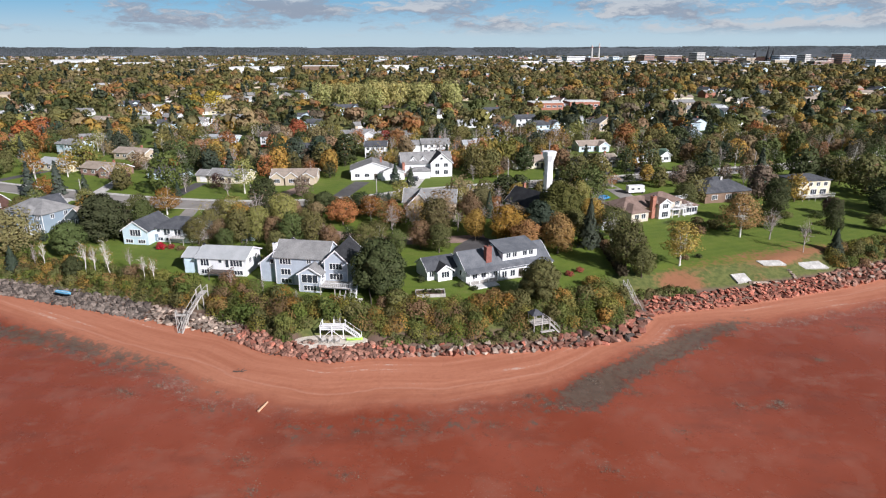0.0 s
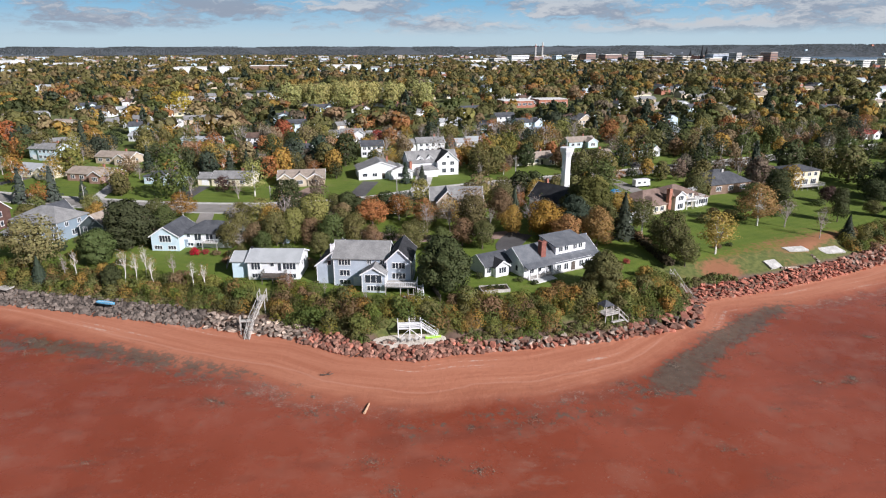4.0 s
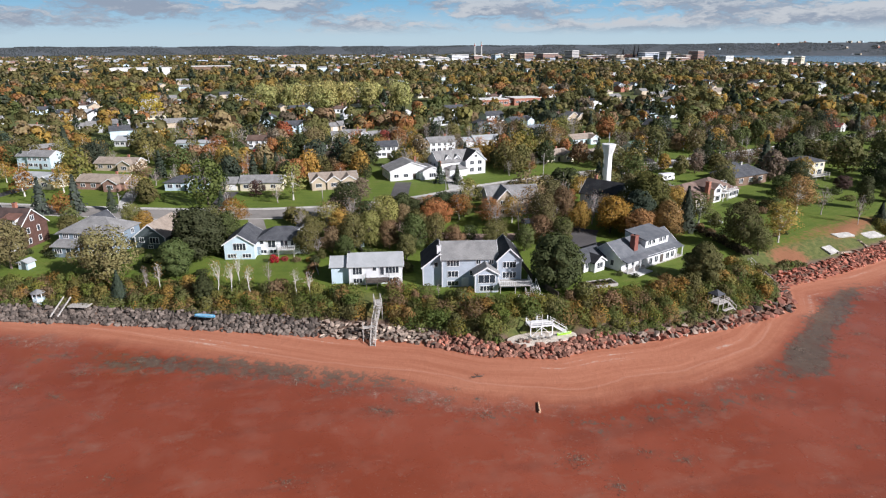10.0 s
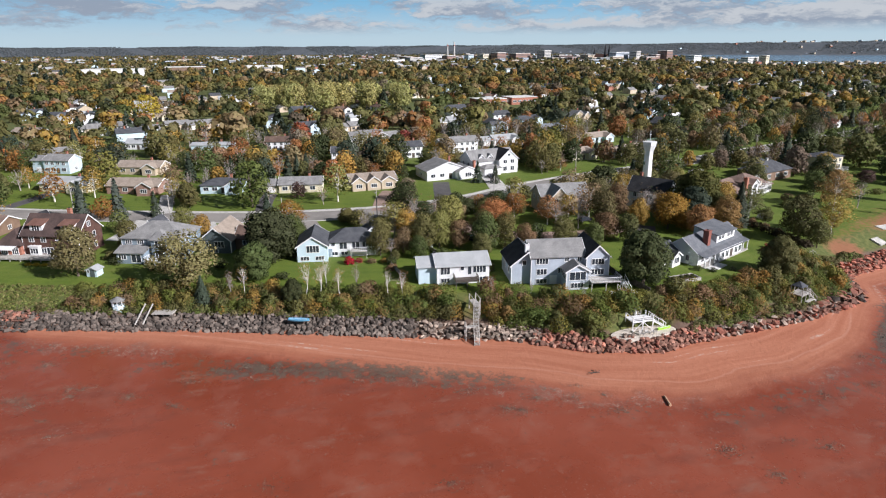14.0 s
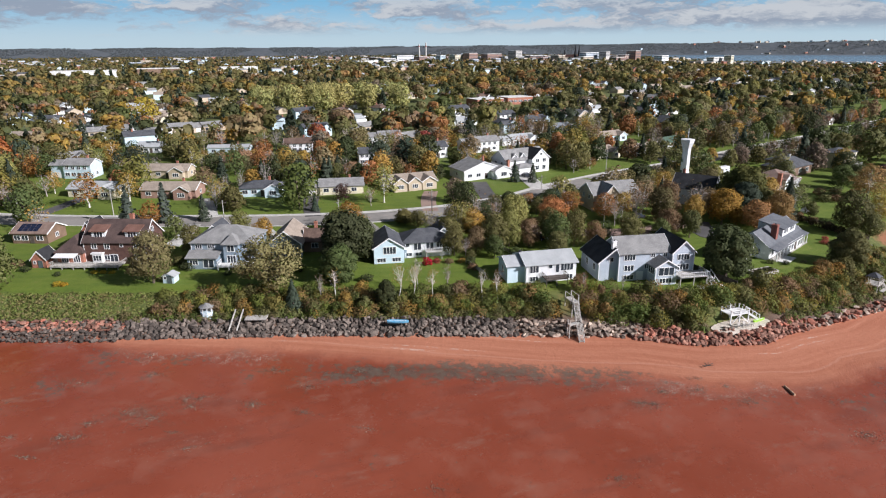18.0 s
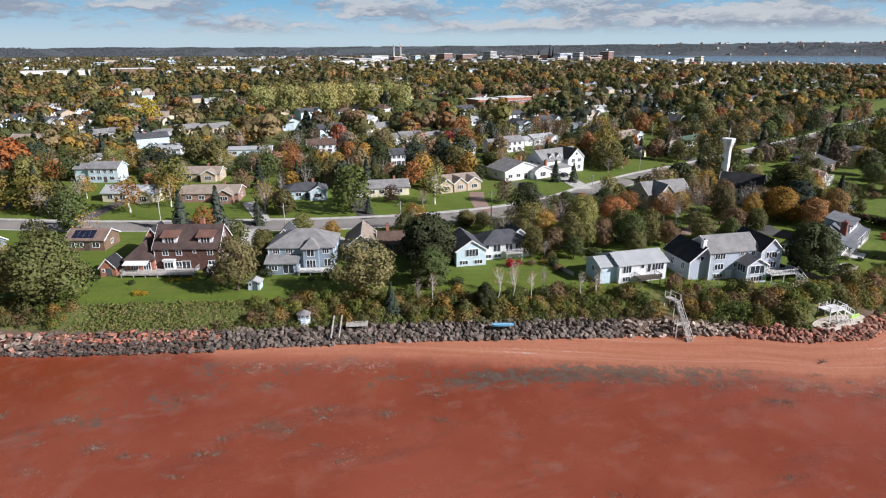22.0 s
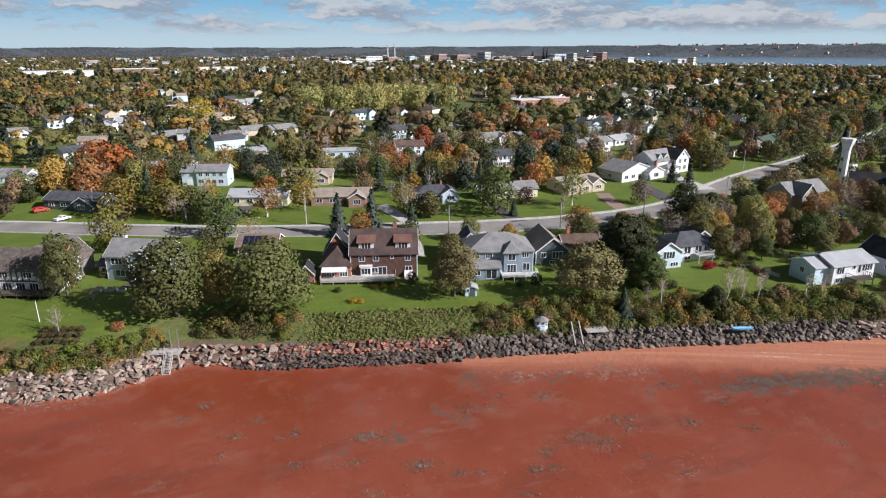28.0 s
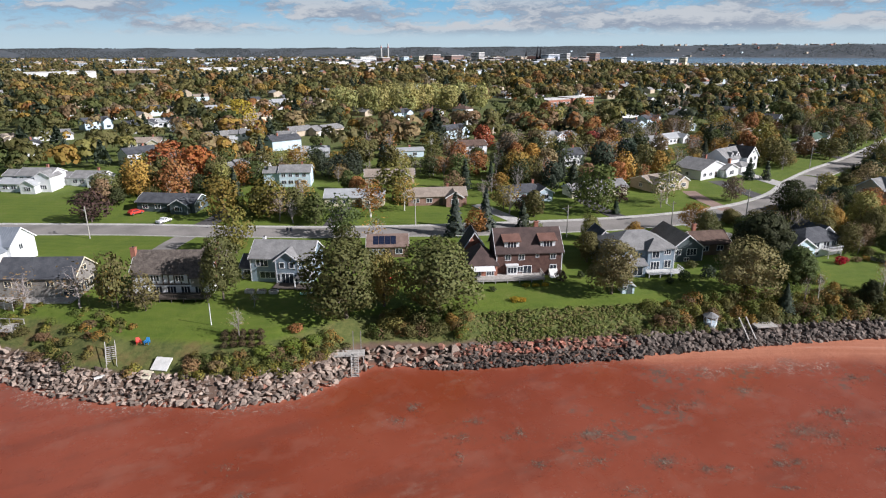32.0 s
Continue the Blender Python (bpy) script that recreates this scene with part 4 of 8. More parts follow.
# half-timbered house
h = house("dark half-timbered house with a weathered wooden roof", -221.5, 213, -26, radius=13)
M = Wing(h, -8.2, 8.2, -2.4, 6.0, 5.2, "x", 3.6, WHITE_SIDING, R_THATCH, trim=WHITE)
for z0, z1 in ((2.5, 2.8), (5.0, 5.2)):
    part("beam", boxes((-8.2, 8.2, -2.48, -2.402, z0, z1)), WOOD_DARK, h)
for x in (-8.0, -6.6, -4.8, -3.0, -1.6, -0.4, 0.8, 2.2, 3.8, 5.4, 6.8, 8.0):
    part("timber", boxes((x - 0.14, x + 0.14, -2.48, -2.402, 2.803, 4.997)), WOOD_DARK, h)
M.row("f", 4.0, (0.3, 0.62), 1.7, 1.2, 3).row("f", 1.3, (0.14, 0.32, 0.5, 0.68, 0.86), 1.8, 1.7, 3)
M.row("r", 4.2, (0.4,), 1.0, 1.2)
U2 = Wing(h, 4.8, 8.0, -3.8, -2.4, 4.6, "shed", 0.5, SHINGLE_WALL, R_THATCH, base=2.6)
Wing(h, 1.0, 7.5, 4.0, 13.0, 4.4, "y", 3.4, SHINGLE_WALL, R_THATCH)
chimney(h, 8.6, 2.0, 0, 10.2, 1.1, BRICK)
chimney(h, -8.6, 1.0, 0, 9.6, 1.0, BRICK)
deck(h, -9.0, 8.8, -6.0, -2.5, 0.8, rail_mat=WOOD_DARK, material=WOOD_DARK)
part("skylight", prism(bmesh.new(), [(0.2, 7.2), (1.2, 8.3), (1.2, 8.45), (0.2, 7.35)], "x", 5.0, 6.0), WHITE, h)

# grey cedar house
h = house("grey cedar-shingled house with cream gable end", -245, 223.5, -25, radius=13)
M = Wing(h, -10.0, 6.5, -3.6, 5.2, 4.6, "x", 3.0, SHINGLE_WALL, R_DARK, trim=CREAM_SIDING).corners()
M.row("r", 1.6, (0.2, 0.45, 0.7), 1.5, 2.0, 2).win("r", 0.5, 5.5, 1.0, 1.0, 1).row("f", 3.2, (0.15, 0.4, 0.68), 1.4, 1.2).win("f", 0.9, 1.6, 2.2, 2.2, 2)
part("porch_deck", boxes((-10, 6.6, -6.6, -3.65, -0.8, 0.25)), WOOD_GREY, h)

# white house with standing-seam roof
h = house("white two-storey house with blue-grey standing-seam metal roofs", -262, 252, -28, radius=13)
M = Wing(h, -8, 9, -3, 6, 5.4, "x", 3.2, WHITE_SIDING, R_METAL)
M.row("f", 4.2, (0.3, 0.6, 0.85), 1.2, 1.3).row("f", 1.6, (0.3, 0.6, 0.85), 1.2, 1.3).row("r", 4.2, (0.4,), 1.2, 1.3)
G = Wing(h, 3.0, 8.0, -6.5, -1.0, 4.6, "y", 2.6, WHITE_SIDING, R_METAL)
G.win("f", 0.5, 3.4, 1.3, 1.3).win("f", 0.5, 1.2, 1.5, 1.5)
for x in np.arange(-8.2, 9.4, 0.6):
    part("seam", prism(bmesh.new(), [(-3.2, 5.42), (1.5, 8.82), (1.5, 8.88), (-3.2, 5.48)], "x", x - 0.03, x + 0.03), R_METAL, h)

# houses beyond the lawns at the eastern end
h = house("beige stucco house with brown hip roofs and white balcony", 67, 199, 24, radius=15)
STUCCO = mat("beige_stucco", (0.52, 0.45, 0.36), (0.62, 0.55, 0.45), 0.5, 0.85, fine=0.08)
M = Wing(h, -13.5, 2.5, -2.0, 8.0, 3.3, "hip", 2.6, STUCCO, R_TAN_RED)
M.row("f", 1.7, (0.12, 0.35), 1.8, 1.5, 3)
W2 = Wing(h, -13.0, -6.5, -5.5, 3.0, 3.0, "hip", 1.8, STUCCO, R_TAN_RED)
W2.row("f", 1.6, (0.3, 0.7), 1.5, 1.4, 2)
T = Wing(h, -2.4, 8.0, -4.0, 5.0, 4.9, "hip", 2.3, STUCCO, R_TAN_RED)
T.row("f", 4.0, (0.18, 0.5, 0.82), 1.7, 1.4, 3).row("f", 1.3, (0.18, 0.5, 0.82), 1.9, 1.9, 3)
G = Wing(h, -2.2, 2.4, -5.4, -1.0, 4.7, "y", 1.4, WHITE_SIDING, R_TAN_RED)
G.win("f", 0.5, 3.9, 2.2, 1.4, 3).win("f", 0.5, 1.3, 2.4, 1.7, 3)
E = Wing(h, 8.0, 14.0, -5.0, 2.0, 2.9, "hip", 1.3, WHITE_SIDING, R_TAN_RED)
E.row("f", 1.5, (0.14, 0.32, 0.5, 0.68, 0.86), 0.95, 1.5, 1)
deck(h, 2.5, 8.0, -6.2, -4.05, 2.6, rail_mat=WHITE, material=WHITE, name="balcony")
deck(h, 5.0, 13.5, -0.6, 2.0, 4.3, rail_mat=WHITE, material=WHITE, name="roof_terrace")
chimney(h, -3.4, -3.6, 0, 6.9, 1.3, BRICK)
deck(h, 5.6, 10.5, -6.2, -3.65, 3.0, rail_mat=WHITE)
h = house("low brown house with a charcoal hip roof", 97, 217, 17, radius=13)
M = Wing(h, -9.5, 9.5, -5, 6, 3.6, "hip", 3.2, BROWN_SIDING, R_DARK)
M.row("f", 1.9, (0.2, 0.5, 0.8), 2.2, 1.5, 3)
chimney(h, 0.5, 0.5, 5.5, 7.6, 0.8, CONCRETE)
Wing(h, -3, 6, 1, 8, 5.0, "hip", 2.0, BROWN_SIDING, R_DARK)
h = house("cream two-storey house with a dark flat-pitched roof and glazed porch", 130, 221, 12, radius=12)
M = Wing(h, -6.5, 6.5, -4, 6, 6.6, "hip", 1.6, CREAM_SIDING, R_DARK)
M.row("f", 5.2, (0.15, 0.38, 0.62, 0.85), 1.4, 1.3).row("f", 2.4, (0.2, 0.5, 0.8), 2.4, 1.9, 3)
deck(h, -6.5, 6.5, -7.0, -4.05, 1.3, rail_mat=WHITE)
Wing(h, 7.5, 11.5, 2, 7, 2.4, "y", 1.6, CREAM_SIDING, R_TAN)

# houses between the drive and the street
h = house("beige gabled house with a grey roof among trees", -4, 195, -3, radius=12)
M = Wing(h, -8, 8, -3, 6, 5.2, "x", 3.0, TAN_SIDING, R_GREY)
G = Wing(h, -6, 0, -5.5, 2, 5.2, "y", 3.2, TAN_SIDING, R_GREY)
G.row("f", 4.3, (0.3, 0.7), 1.1, 1.3).row("f", 1.6, (0.3, 0.7), 1.1, 1.3)
M.row("f", 4.2, (0.65, 0.85), 1.2, 1.2).row("f", 1.6, (0.65, 0.85), 1.2, 1.2).row("l", 4.2, (0.3, 0.7), 1.1, 1.2)
h = house("white two-storey house with a steep black roof", 27, 192, 35, radius=11)
M = Wing(h, -4.2, 4.2, -6, 7, 5.6, "y", 3.9, WHITE_SIDING, R_BLACK)
M.row("f", 4.6, (0.3, 0.7), 1.0, 1.3).row("f", 1.7, (0.3, 0.7), 1.0, 1.4).row("l", 4.4, (0.2, 0.5, 0.8), 1.0, 1.3).row("l", 1.7, (0.2, 0.5, 0.8), 1.0, 1.3)
chimney(h, 1.5, 5.0, 7, 10.5, 0.8, BRICK)


def bungalow(label, x, y, yaw, w=14, d=8.5, wall=WHITE_SIDING, cover=R_GREY, roof="x", eave=2.9, rise=1.9, gar=True, gable=True, stack=True, group="houses along the street"):
    h = house(label, x, y, yaw, radius=w * 0.62 + 2, group=group)
    M = Wing(h, -w / 2, w / 2, -d / 2, d / 2, eave, roof, rise, wall, cover)
    M.row("f", 1.55, (0.14, 0.36, 0.78), 1.7, 1.2, 2).door("f", 0.56, 1.0, 2.0, WOOD_DARK)
    if not PLAIN["on"]:
        M.row("l", 1.55, (0.5,), 1.2, 1.1).row("r", 1.55, (0.5,), 1.2, 1.1)
    if eave > 4:
        M.row("f", eave - 1.1, (0.2, 0.5, 0.8) if PLAIN["on"] else (0.14, 0.36, 0.58, 0.8), 1.2, 1.2, 2)
    if gable:
        G = Wing(h, w * 0.14, w * 0.14 + 5.4, -d / 2 - 2.2, 0, eave, "y", rise * 0.85, wall, cover)
        G.win("f", 0.5, 1.5, 2.2, 1.3, 3)
    if gar:
        C = Wing(h, -w / 2 - 5.6, -w / 2, -d / 2 + 0.8, d / 2 - 0.6, eave - 0.25, "x" if roof != "y" else "y", rise * 0.8, wall, cover)
        C.garage("f", 0.5)
    if stack:
        chimney(h, w * 0.2, 0.6, eave + 0.5, eave + rise + 1.0, 0.7)
    return h


# the row across the street, from west to east
bungalow("low charcoal-roofed grey bungalow beside a wide lawn", -217, 285, -33, 19, 9, SLATE_SIDING, R_DARK, gar=False)
bungalow("pale blue two-storey house with a grey roof", -174, 299, -22, 11, 8, ICE_SHADE_SIDING, R_GREY, eave=5.2, gable=False)
bungalow("low tan bungalow with a brown roof", -142, 288, -20, 18, 8, TAN_SIDING, R_TAN, gar=False)
bungalow("brown brick bungalow with a tan roof", -138.5, 255, -20, 19, 9, BRICK_PINK, R_TAN, gar=False)
bungalow("pale blue bungalow with a dark grey roof", -109, 247, -13, 14, 9, ICE_SHADE_SIDING, R_DARK, "hip", gar=False)
bungalow("cream bungalow with a grey roof and attached garage", -82, 240, -9, 15, 8.5, CREAM_SIDING, R_GREY, gable=False)
h = bungalow("tan brick bungalow with three brown gables", -57, 239, 3, 17, 10, TAN_SIDING, R_TAN, gar=False, stack=False)
for u in (-5.8, -0.4):
    Wing(h, u - 2.4, u + 2.4, -7.2, 0, 2.9, "y", 1.8, TAN_SIDING, R_TAN).win("f", 0.5, 1.5, 2.0, 1.3, 3)
h = bungalow("white split-level house with a wide low grey gable", -28, 246, 8, 17, 12, WHITE_SIDING, R_GREY, "y", 3.4, 3.0, gar=False, gable=False)
Wing(h, 3, 12, -8.5, 0, 2.8, "y", 1.8, WHITE_SIDING, R_GREY).win("f", 0.5, 1.5, 2.4, 1.5, 3).garage("f", 0.8)
h = house("large white two-storey house with grey roof and gables", -7, 249.5, 12, radius=14)
M = Wing(h, -10, 10, -3.5, 6.5, 5.0, "x", 3.6, WHITE_SIDING, R_GREY)
M.row("l", 3.6, (0.3, 0.7), 1.2, 1.3)
for u in (-5.4, -1.4):
    Wing(h, u - 1.1, u + 1.1, -2.6, 1.2, 6.2, "y", 1.1, WHITE_SIDING, R_GREY, base=4.6).win("f", 0.5, 5.7, 1.0, 0.8, 2)
G = Wing(h, 1.0, 9.6, -6.0, 4, 5.4, "y", 3.6, WHITE_SIDING, R_BLACK)
G.row("f", 4.4, (0.3, 0.7), 1.6, 1.4, 2).row("f", 1.6, (0.3, 0.7), 1.6, 1.6, 2).win("f", 0.5, 7.0, 1.0, 0.8, 1)
P2 = Wing(h, -7, 0.4, -8.0, -3.5, 2.8, "hip", 1.3, WHITE_SIDING, R_GREY)
P2.garage("f", 0.28).garage("f", 0.74)
chimney(h, -9.6, -4.2, 0, 5.5, 0.9, BRICK)
bungalow("low tan bungalow with garage beside the street bend", 40, 266, 18, 13, 8, CREAM_SIDING, R_TAN)
bungalow("white bungalow with a brown roof and open garage", 68, 270, 17, 13, 9, WHITE_SIDING, R_TAN, gable=False)
bungalow("white bungalow with a dark green roof", 93, 283, 17, 18, 8, WHITE_SIDING, R_GREEN, gar=False)
bungalow("pale blue bungalow with a tan roof", 72, 308, 15, 15, 8, ICE_SHADE_SIDING, R_TAN, gar=False)
bungalow("blue chalet house with a white-trimmed gable", 130, 335, 18, 11, 9, BLUE_SIDING, R_DARK, "y", 4.6, 3.2, gar=False, gable=False)
bungalow("beige stone house with a steep grey roof", 96, 378, 14, 10, 9, TAN_SIDING, R_GREY, "y", 4.6, 3.4, gar=False)
bungalow("white two-storey house with a low roof", -31, 290, 4, 10, 8, WHITE_SIDING, R_DARK, eave=5.0, gable=False, gar=False)
bungalow("white two-storey house with a long veranda", -4, 297, 8, 13, 8, WHITE_SIDING, R_GREY, eave=5.0, gable=False)
bungalow("white bungalow with a pale grey roof", 22, 312, 10, 14, 9, WHITE_SIDING, R_PALE)
bungalow("white house with a dark roof and solar panels", -62, 285, -6, 9, 8, WHITE_SIDING, R_DARK, eave=5.0, gable=False, gar=False)
bungalow("brown-roofed white house with a long balcony", -87, 326, -8, 13, 8, WHITE_SIDING, R_BROWN, eave=4.4, gable=False, gar=False)
bungalow("white two-storey house with grey roof in the trees", -42, 330, 0, 11, 9, WHITE_SIDING, R_GREY, eave=5.0)
bungalow("white two-storey house above a red-roofed annex", -171, 403, -16, 11, 9, WHITE_SIDING, R_GREY, eave=5.4, gable=False)
bungalow("low pale house with a brown roof", -220, 413, -20, 15, 9, CREAM_SIDING, R_TAN, gar=False)
bungalow("grey split-level house with white trim", -155, 404, -15, 12, 9, WHITE_SIDING, R_GREY)
bungalow("pale bungalow with a long low grey roof", -163, 265, -24, 19, 8, CREAM_SIDING, R_PALE, gar=False)
bungalow("white house with a small grey roof", -241, 334, -33, 12, 8, WHITE_SIDING, R_GREY)
bungalow("white bungalow behind a hedge", -262, 335, -30, 14, 8, WHITE_SIDING, R_PALE)
bungalow("white house with a bright red roof", 240, 328, 18, 14, 9, WHITE_SIDING, R_RED)
bungalow("white two-storey house with a forward gable", -257, 336, -28, 12, 9, WHITE_SIDING, R_GREY, eave=5.2)
bungalow("small white bungalow with a white roof", -153, 350, -18, 12, 8, WHITE_SIDING, R_PALE, gar=False, gable=False)
bungalow("long low pale house with a flat-pitched roof", -118, 334, -12, 19, 8, ICE_SHADE_SIDING, R_PALE, rise=0.9, gar=False, gable=False)
bungalow("white two-storey house with a dark roof beyond", -219, 470, -18, 12, 9, WHITE_SIDING, R_DARK, eave=5.2)
bungalow("blue-roofed bungalow beside the avenue", 62, 345, 14, 15, 9, ICE_SHADE_SIDING, R_METAL, gar=False)
bungalow("low grey house with a brown roof beside trees", 160, 262, 20, 15, 9, BROWN_SIDING, R_BROWN, gar=False)

# school
h = house("low flat-roofed brick school", 93, 497, 8, name="school", radius=34)
for x0, x1, y0, y1, e in ((-26, -2, -9, 9, 5.2), (4, 28, -6, 12, 5.4), (-2.1, 4.1, -3, 8, 3.4)):
    Wing(h, x0, x1, y0, y1, e, "flat", 0, BRICK, PALE_SLAB).row("f", 2.6, (0.12, 0.3, 0.5, 0.7, 0.88), 3.2, 1.4, 4)
# leading-light tower
tw = thing("range_light_tower", 34.5, 206, 0, None, "tall white flared concrete range-light tower with windows", "tower")
HOUSES.append((34.5, 206, 4))
def frustum(bm, cx, cy, prof, n=8):
    rings = [[bm.verts.new((cx + r * math.cos(2 * math.pi * (i + 0.5) / n), cy + r * math.sin(2 * math.pi * (i + 0.5) / n), z)) for i in range(n)] for r, z in prof]
    for a, b in zip(rings[:-1], rings[1:]):
        for i in range(n):
            bm.faces.new((a[i], a[(i + 1) % n], b[(i + 1) % n], b[i]))
    bm.faces.new(rings[0][::-1]), bm.faces.new(rings[-1])
    return bm
part("shaft", frustum(bmesh.new(), 0, 0, [(1.75, -0.5), (1.55, 6), (1.4, 13.8), (1.52, 15.2), (2.2, 17.2), (2.25, 17.9)]), WHITE, tw)
part("parapet", frustum(bmesh.new(), 0, 0, [(2.4, 17.902), (2.4, 18.4)]), WHITE, tw)
part("mast", boxes((-0.09, 0.09, -0.09, 0.09, 18.502, 22.2), (-0.35, 0.35, -0.06, 0.06, 20.6, 20.9)), METAL, tw)
for z in (2.5, 6.5, 10.5):
    part("window", boxes((-1.66, -1.2, -0.35, 0.35, z, z + 1.1)), R_GREEN, tw)
# ---- trees ----
rng = np.random.default_rng(7)
DG, OL, YG, GO, OR, RD, BR, BG, PU = (0.068, 0.086, 0.034), (0.165, 0.160, 0.058), (0.29, 0.27, 0.085), (0.43, 0.28, 0.070), (0.42, 0.20, 0.080), (0.42, 0.11, 0.085), (0.25, 0.165, 0.090), (0.066, 0.088, 0.058), (0.115, 0.068, 0.058)
MG = (0.118, 0.146, 0.048)


def cards(name, c, nrm, size, material, aspect=0.8, soft=None):
    """Leaf clumps: bent little quads at c, roughly facing nrm and shaded as the rounded mass whose outward direction is soft."""
    n = len(c)
    nrm = nrm / (np.linalg.norm(nrm, axis=1, keepdims=True) + 1e-9)
    a = rng.normal(size=(n, 3))
    u = np.cross(nrm, a)
    u /= np.linalg.norm(u, axis=1, keepdims=True) + 1e-9
    v = np.cross(nrm, u)
    s = np.asarray(size).reshape(-1, 1) * 0.5
    u, v = u * s, v * s * aspect
    k = nrm * s * 0.25
    co = np.stack([c - u - v * 0.6, c + u * 0.7 - v + k, c + u + v * 0.7, c - u * 0.6 + v + k], 1).reshape(-1, 3)
    me = quad_mesh(name, co, np.arange(4 * n).reshape(-1, 4))
    if soft is not None:
        w = soft / (np.linalg.norm(soft, axis=1, keepdims=True) + 1e-9)
        w = 0.72 * w + 0.28 * nrm
        w /= np.linalg.norm(w, axis=1, keepdims=True) + 1e-9
        me.attributes.new("custom_normal", "FLOAT_VECTOR", "POINT").data.foreach_set("vector", np.repeat(w, 4, 0).astype(np.float32).ravel())
    if material:
        me.materials.append(material)
    return me


def tube(verts, faces, path, radii, sides=5):
    base = len(verts)
    for i, (p, r) in enumerate(zip(path, radii)):
        t = (path[min(i + 1, len(path) - 1)] - path[max(i - 1, 0)]).normalized()
        s = t.cross(Vector((0.3, 1, 0.1))).normalized()
        u = s.cross(t)
        for j in range(sides):
            w = 2 * math.pi * j / sides
            verts.append(p + s * (r * math.cos(w)) + u * (r * math.sin(w)))
    for i in range(len(path) - 1):
        for j in range(sides):
            a, b = base + i * sides + j, base + i * sides + (j + 1) % sides
            faces.append((a, b, b + sides, a + sides))


def limbs(name, H, targets, r0, material, lean=0.0, fork=0.3, twigs=0):
    verts, faces = [], []
    top = Vector((lean * H, lean * 0.4 * H, H * 0.86))
    stem = [Vector((0, 0, -0.4)), Vector((0, 0, H * fork * 0.6)), Vector((lean * H * 0.3, 0, H * fork)), Vector((lean * H * 0.6, lean * 0.2 * H, H * 0.62)), top]
    tube(verts, faces, stem, [r0 * 1.25, r0, r0 * 0.85, r0 * 0.5, r0 * 0.12], 7)
    for q in targets:
        q = Vector(q)
        f = random.uniform(fork, min(0.75, fork + 0.35))
        a = Vector((lean * H * f, 0, H * f))
        m = a.lerp(q, 0.5) + Vector((random.uniform(-1, 1), random.uniform(-1, 1), random.uniform(-0.6, 0.2))) * H * 0.03
        tube(verts, faces, [a, m, q], [r0 * 0.42, r0 * 0.25, r0 * 0.07], 5)
        for _ in range(twigs):
            b = m.lerp(q, random.random())
            e = b + Vector((random.uniform(-1, 1), random.uniform(-1, 1), random.uniform(-0.2, 1.1))) * H * 0.11
            tube(verts, faces, [b, b.lerp(e, 0.5) + Vector((0, 0, 0.02 * H)), e], [r0 * 0.14, r0 * 0.09, r0 * 0.03], 4)
    me = bpy.data.meshes.new(name)
    me.from_pydata([tuple(v) for v in verts], [], faces)
    me.materials.append(material)
    return me


def lobes(H, R, low, k, flat=1.0):
    """Centres and radii of the masses that make a crown between low*H and H."""
    out = []
    for i in range(k):
        f = (i + 0.5) / k
        z = low * H + (1 - low) * H * (0.12 + 0.76 * f)
        w = math.sin(math.pi * min(1, 0.22 + 0.72 * f)) ** 0.7
        a = i * 2.4 + random.uniform(-0.5, 0.5)
        rr = R * w * random.uniform(0.30, 0.80)
        out.append(((rr * math.cos(a), rr * math.sin(a), z * flat + (1 - flat) * H * 0.5), R * random.uniform(0.24, 0.46)))
    return out


def crown(name, H, R, low, k, n, size, loose=0.12, flat=1.0):
    L = lobes(H, R, low, k, flat)
    C, S = np.array([q[0] for q in L]), np.array([q[1] for q in L])
    pts, nr = [], []
    have = 0
    while have < n:
        i = rng.integers(0, k, n)
        d = rng.normal(size=(n, 3))
        d[:, 2] = d[:, 2] * 0.9 + 0.25
        d /= np.linalg.norm(d, axis=1, keepdims=True)
        p = C[i] + d * S[i][:, None] * (1 + rng.normal(0, loose, (n, 1))) * np.array([1, 1, 0.85])
        inside = (np.linalg.norm((p[:, None] - C[None]) / S[None, :, None], axis=2) < 0.86).any(1)
        keep = ~inside & (p[:, 2] > low * H * 0.75)
        pts.append(p[keep]), nr.append(d[keep] + rng.normal(0, 0.32, (keep.sum(), 3)))
        have += keep.sum()
    p, d = np.concatenate(pts)[:n], np.concatenate(nr)[:n]
    m = max(20, n // 6)
    i = rng.integers(0, k, m)
    e = rng.normal(size=(m, 3))
    e /= np.linalg.norm(e, axis=1, keepdims=True)
    p = np.concatenate([p, C[i] + e * S[i][:, None] * 0.62])
    d = np.concatenate([d, e])
    sz = np.concatenate([size * rng.uniform(0.65, 1.35, n), S[i] * (0.6 if loose < 0.12 else 0.3)])
    out = p - np.array([0, 0, H * (0.42 + 0.3 * low)])
    out /= np.linalg.norm(out, axis=1, keepdims=True) + 1e-9
    return cards(name, p, d, sz, LEAF, soft=0.55 * out + 0.75 * d), [q[0] for q in L]


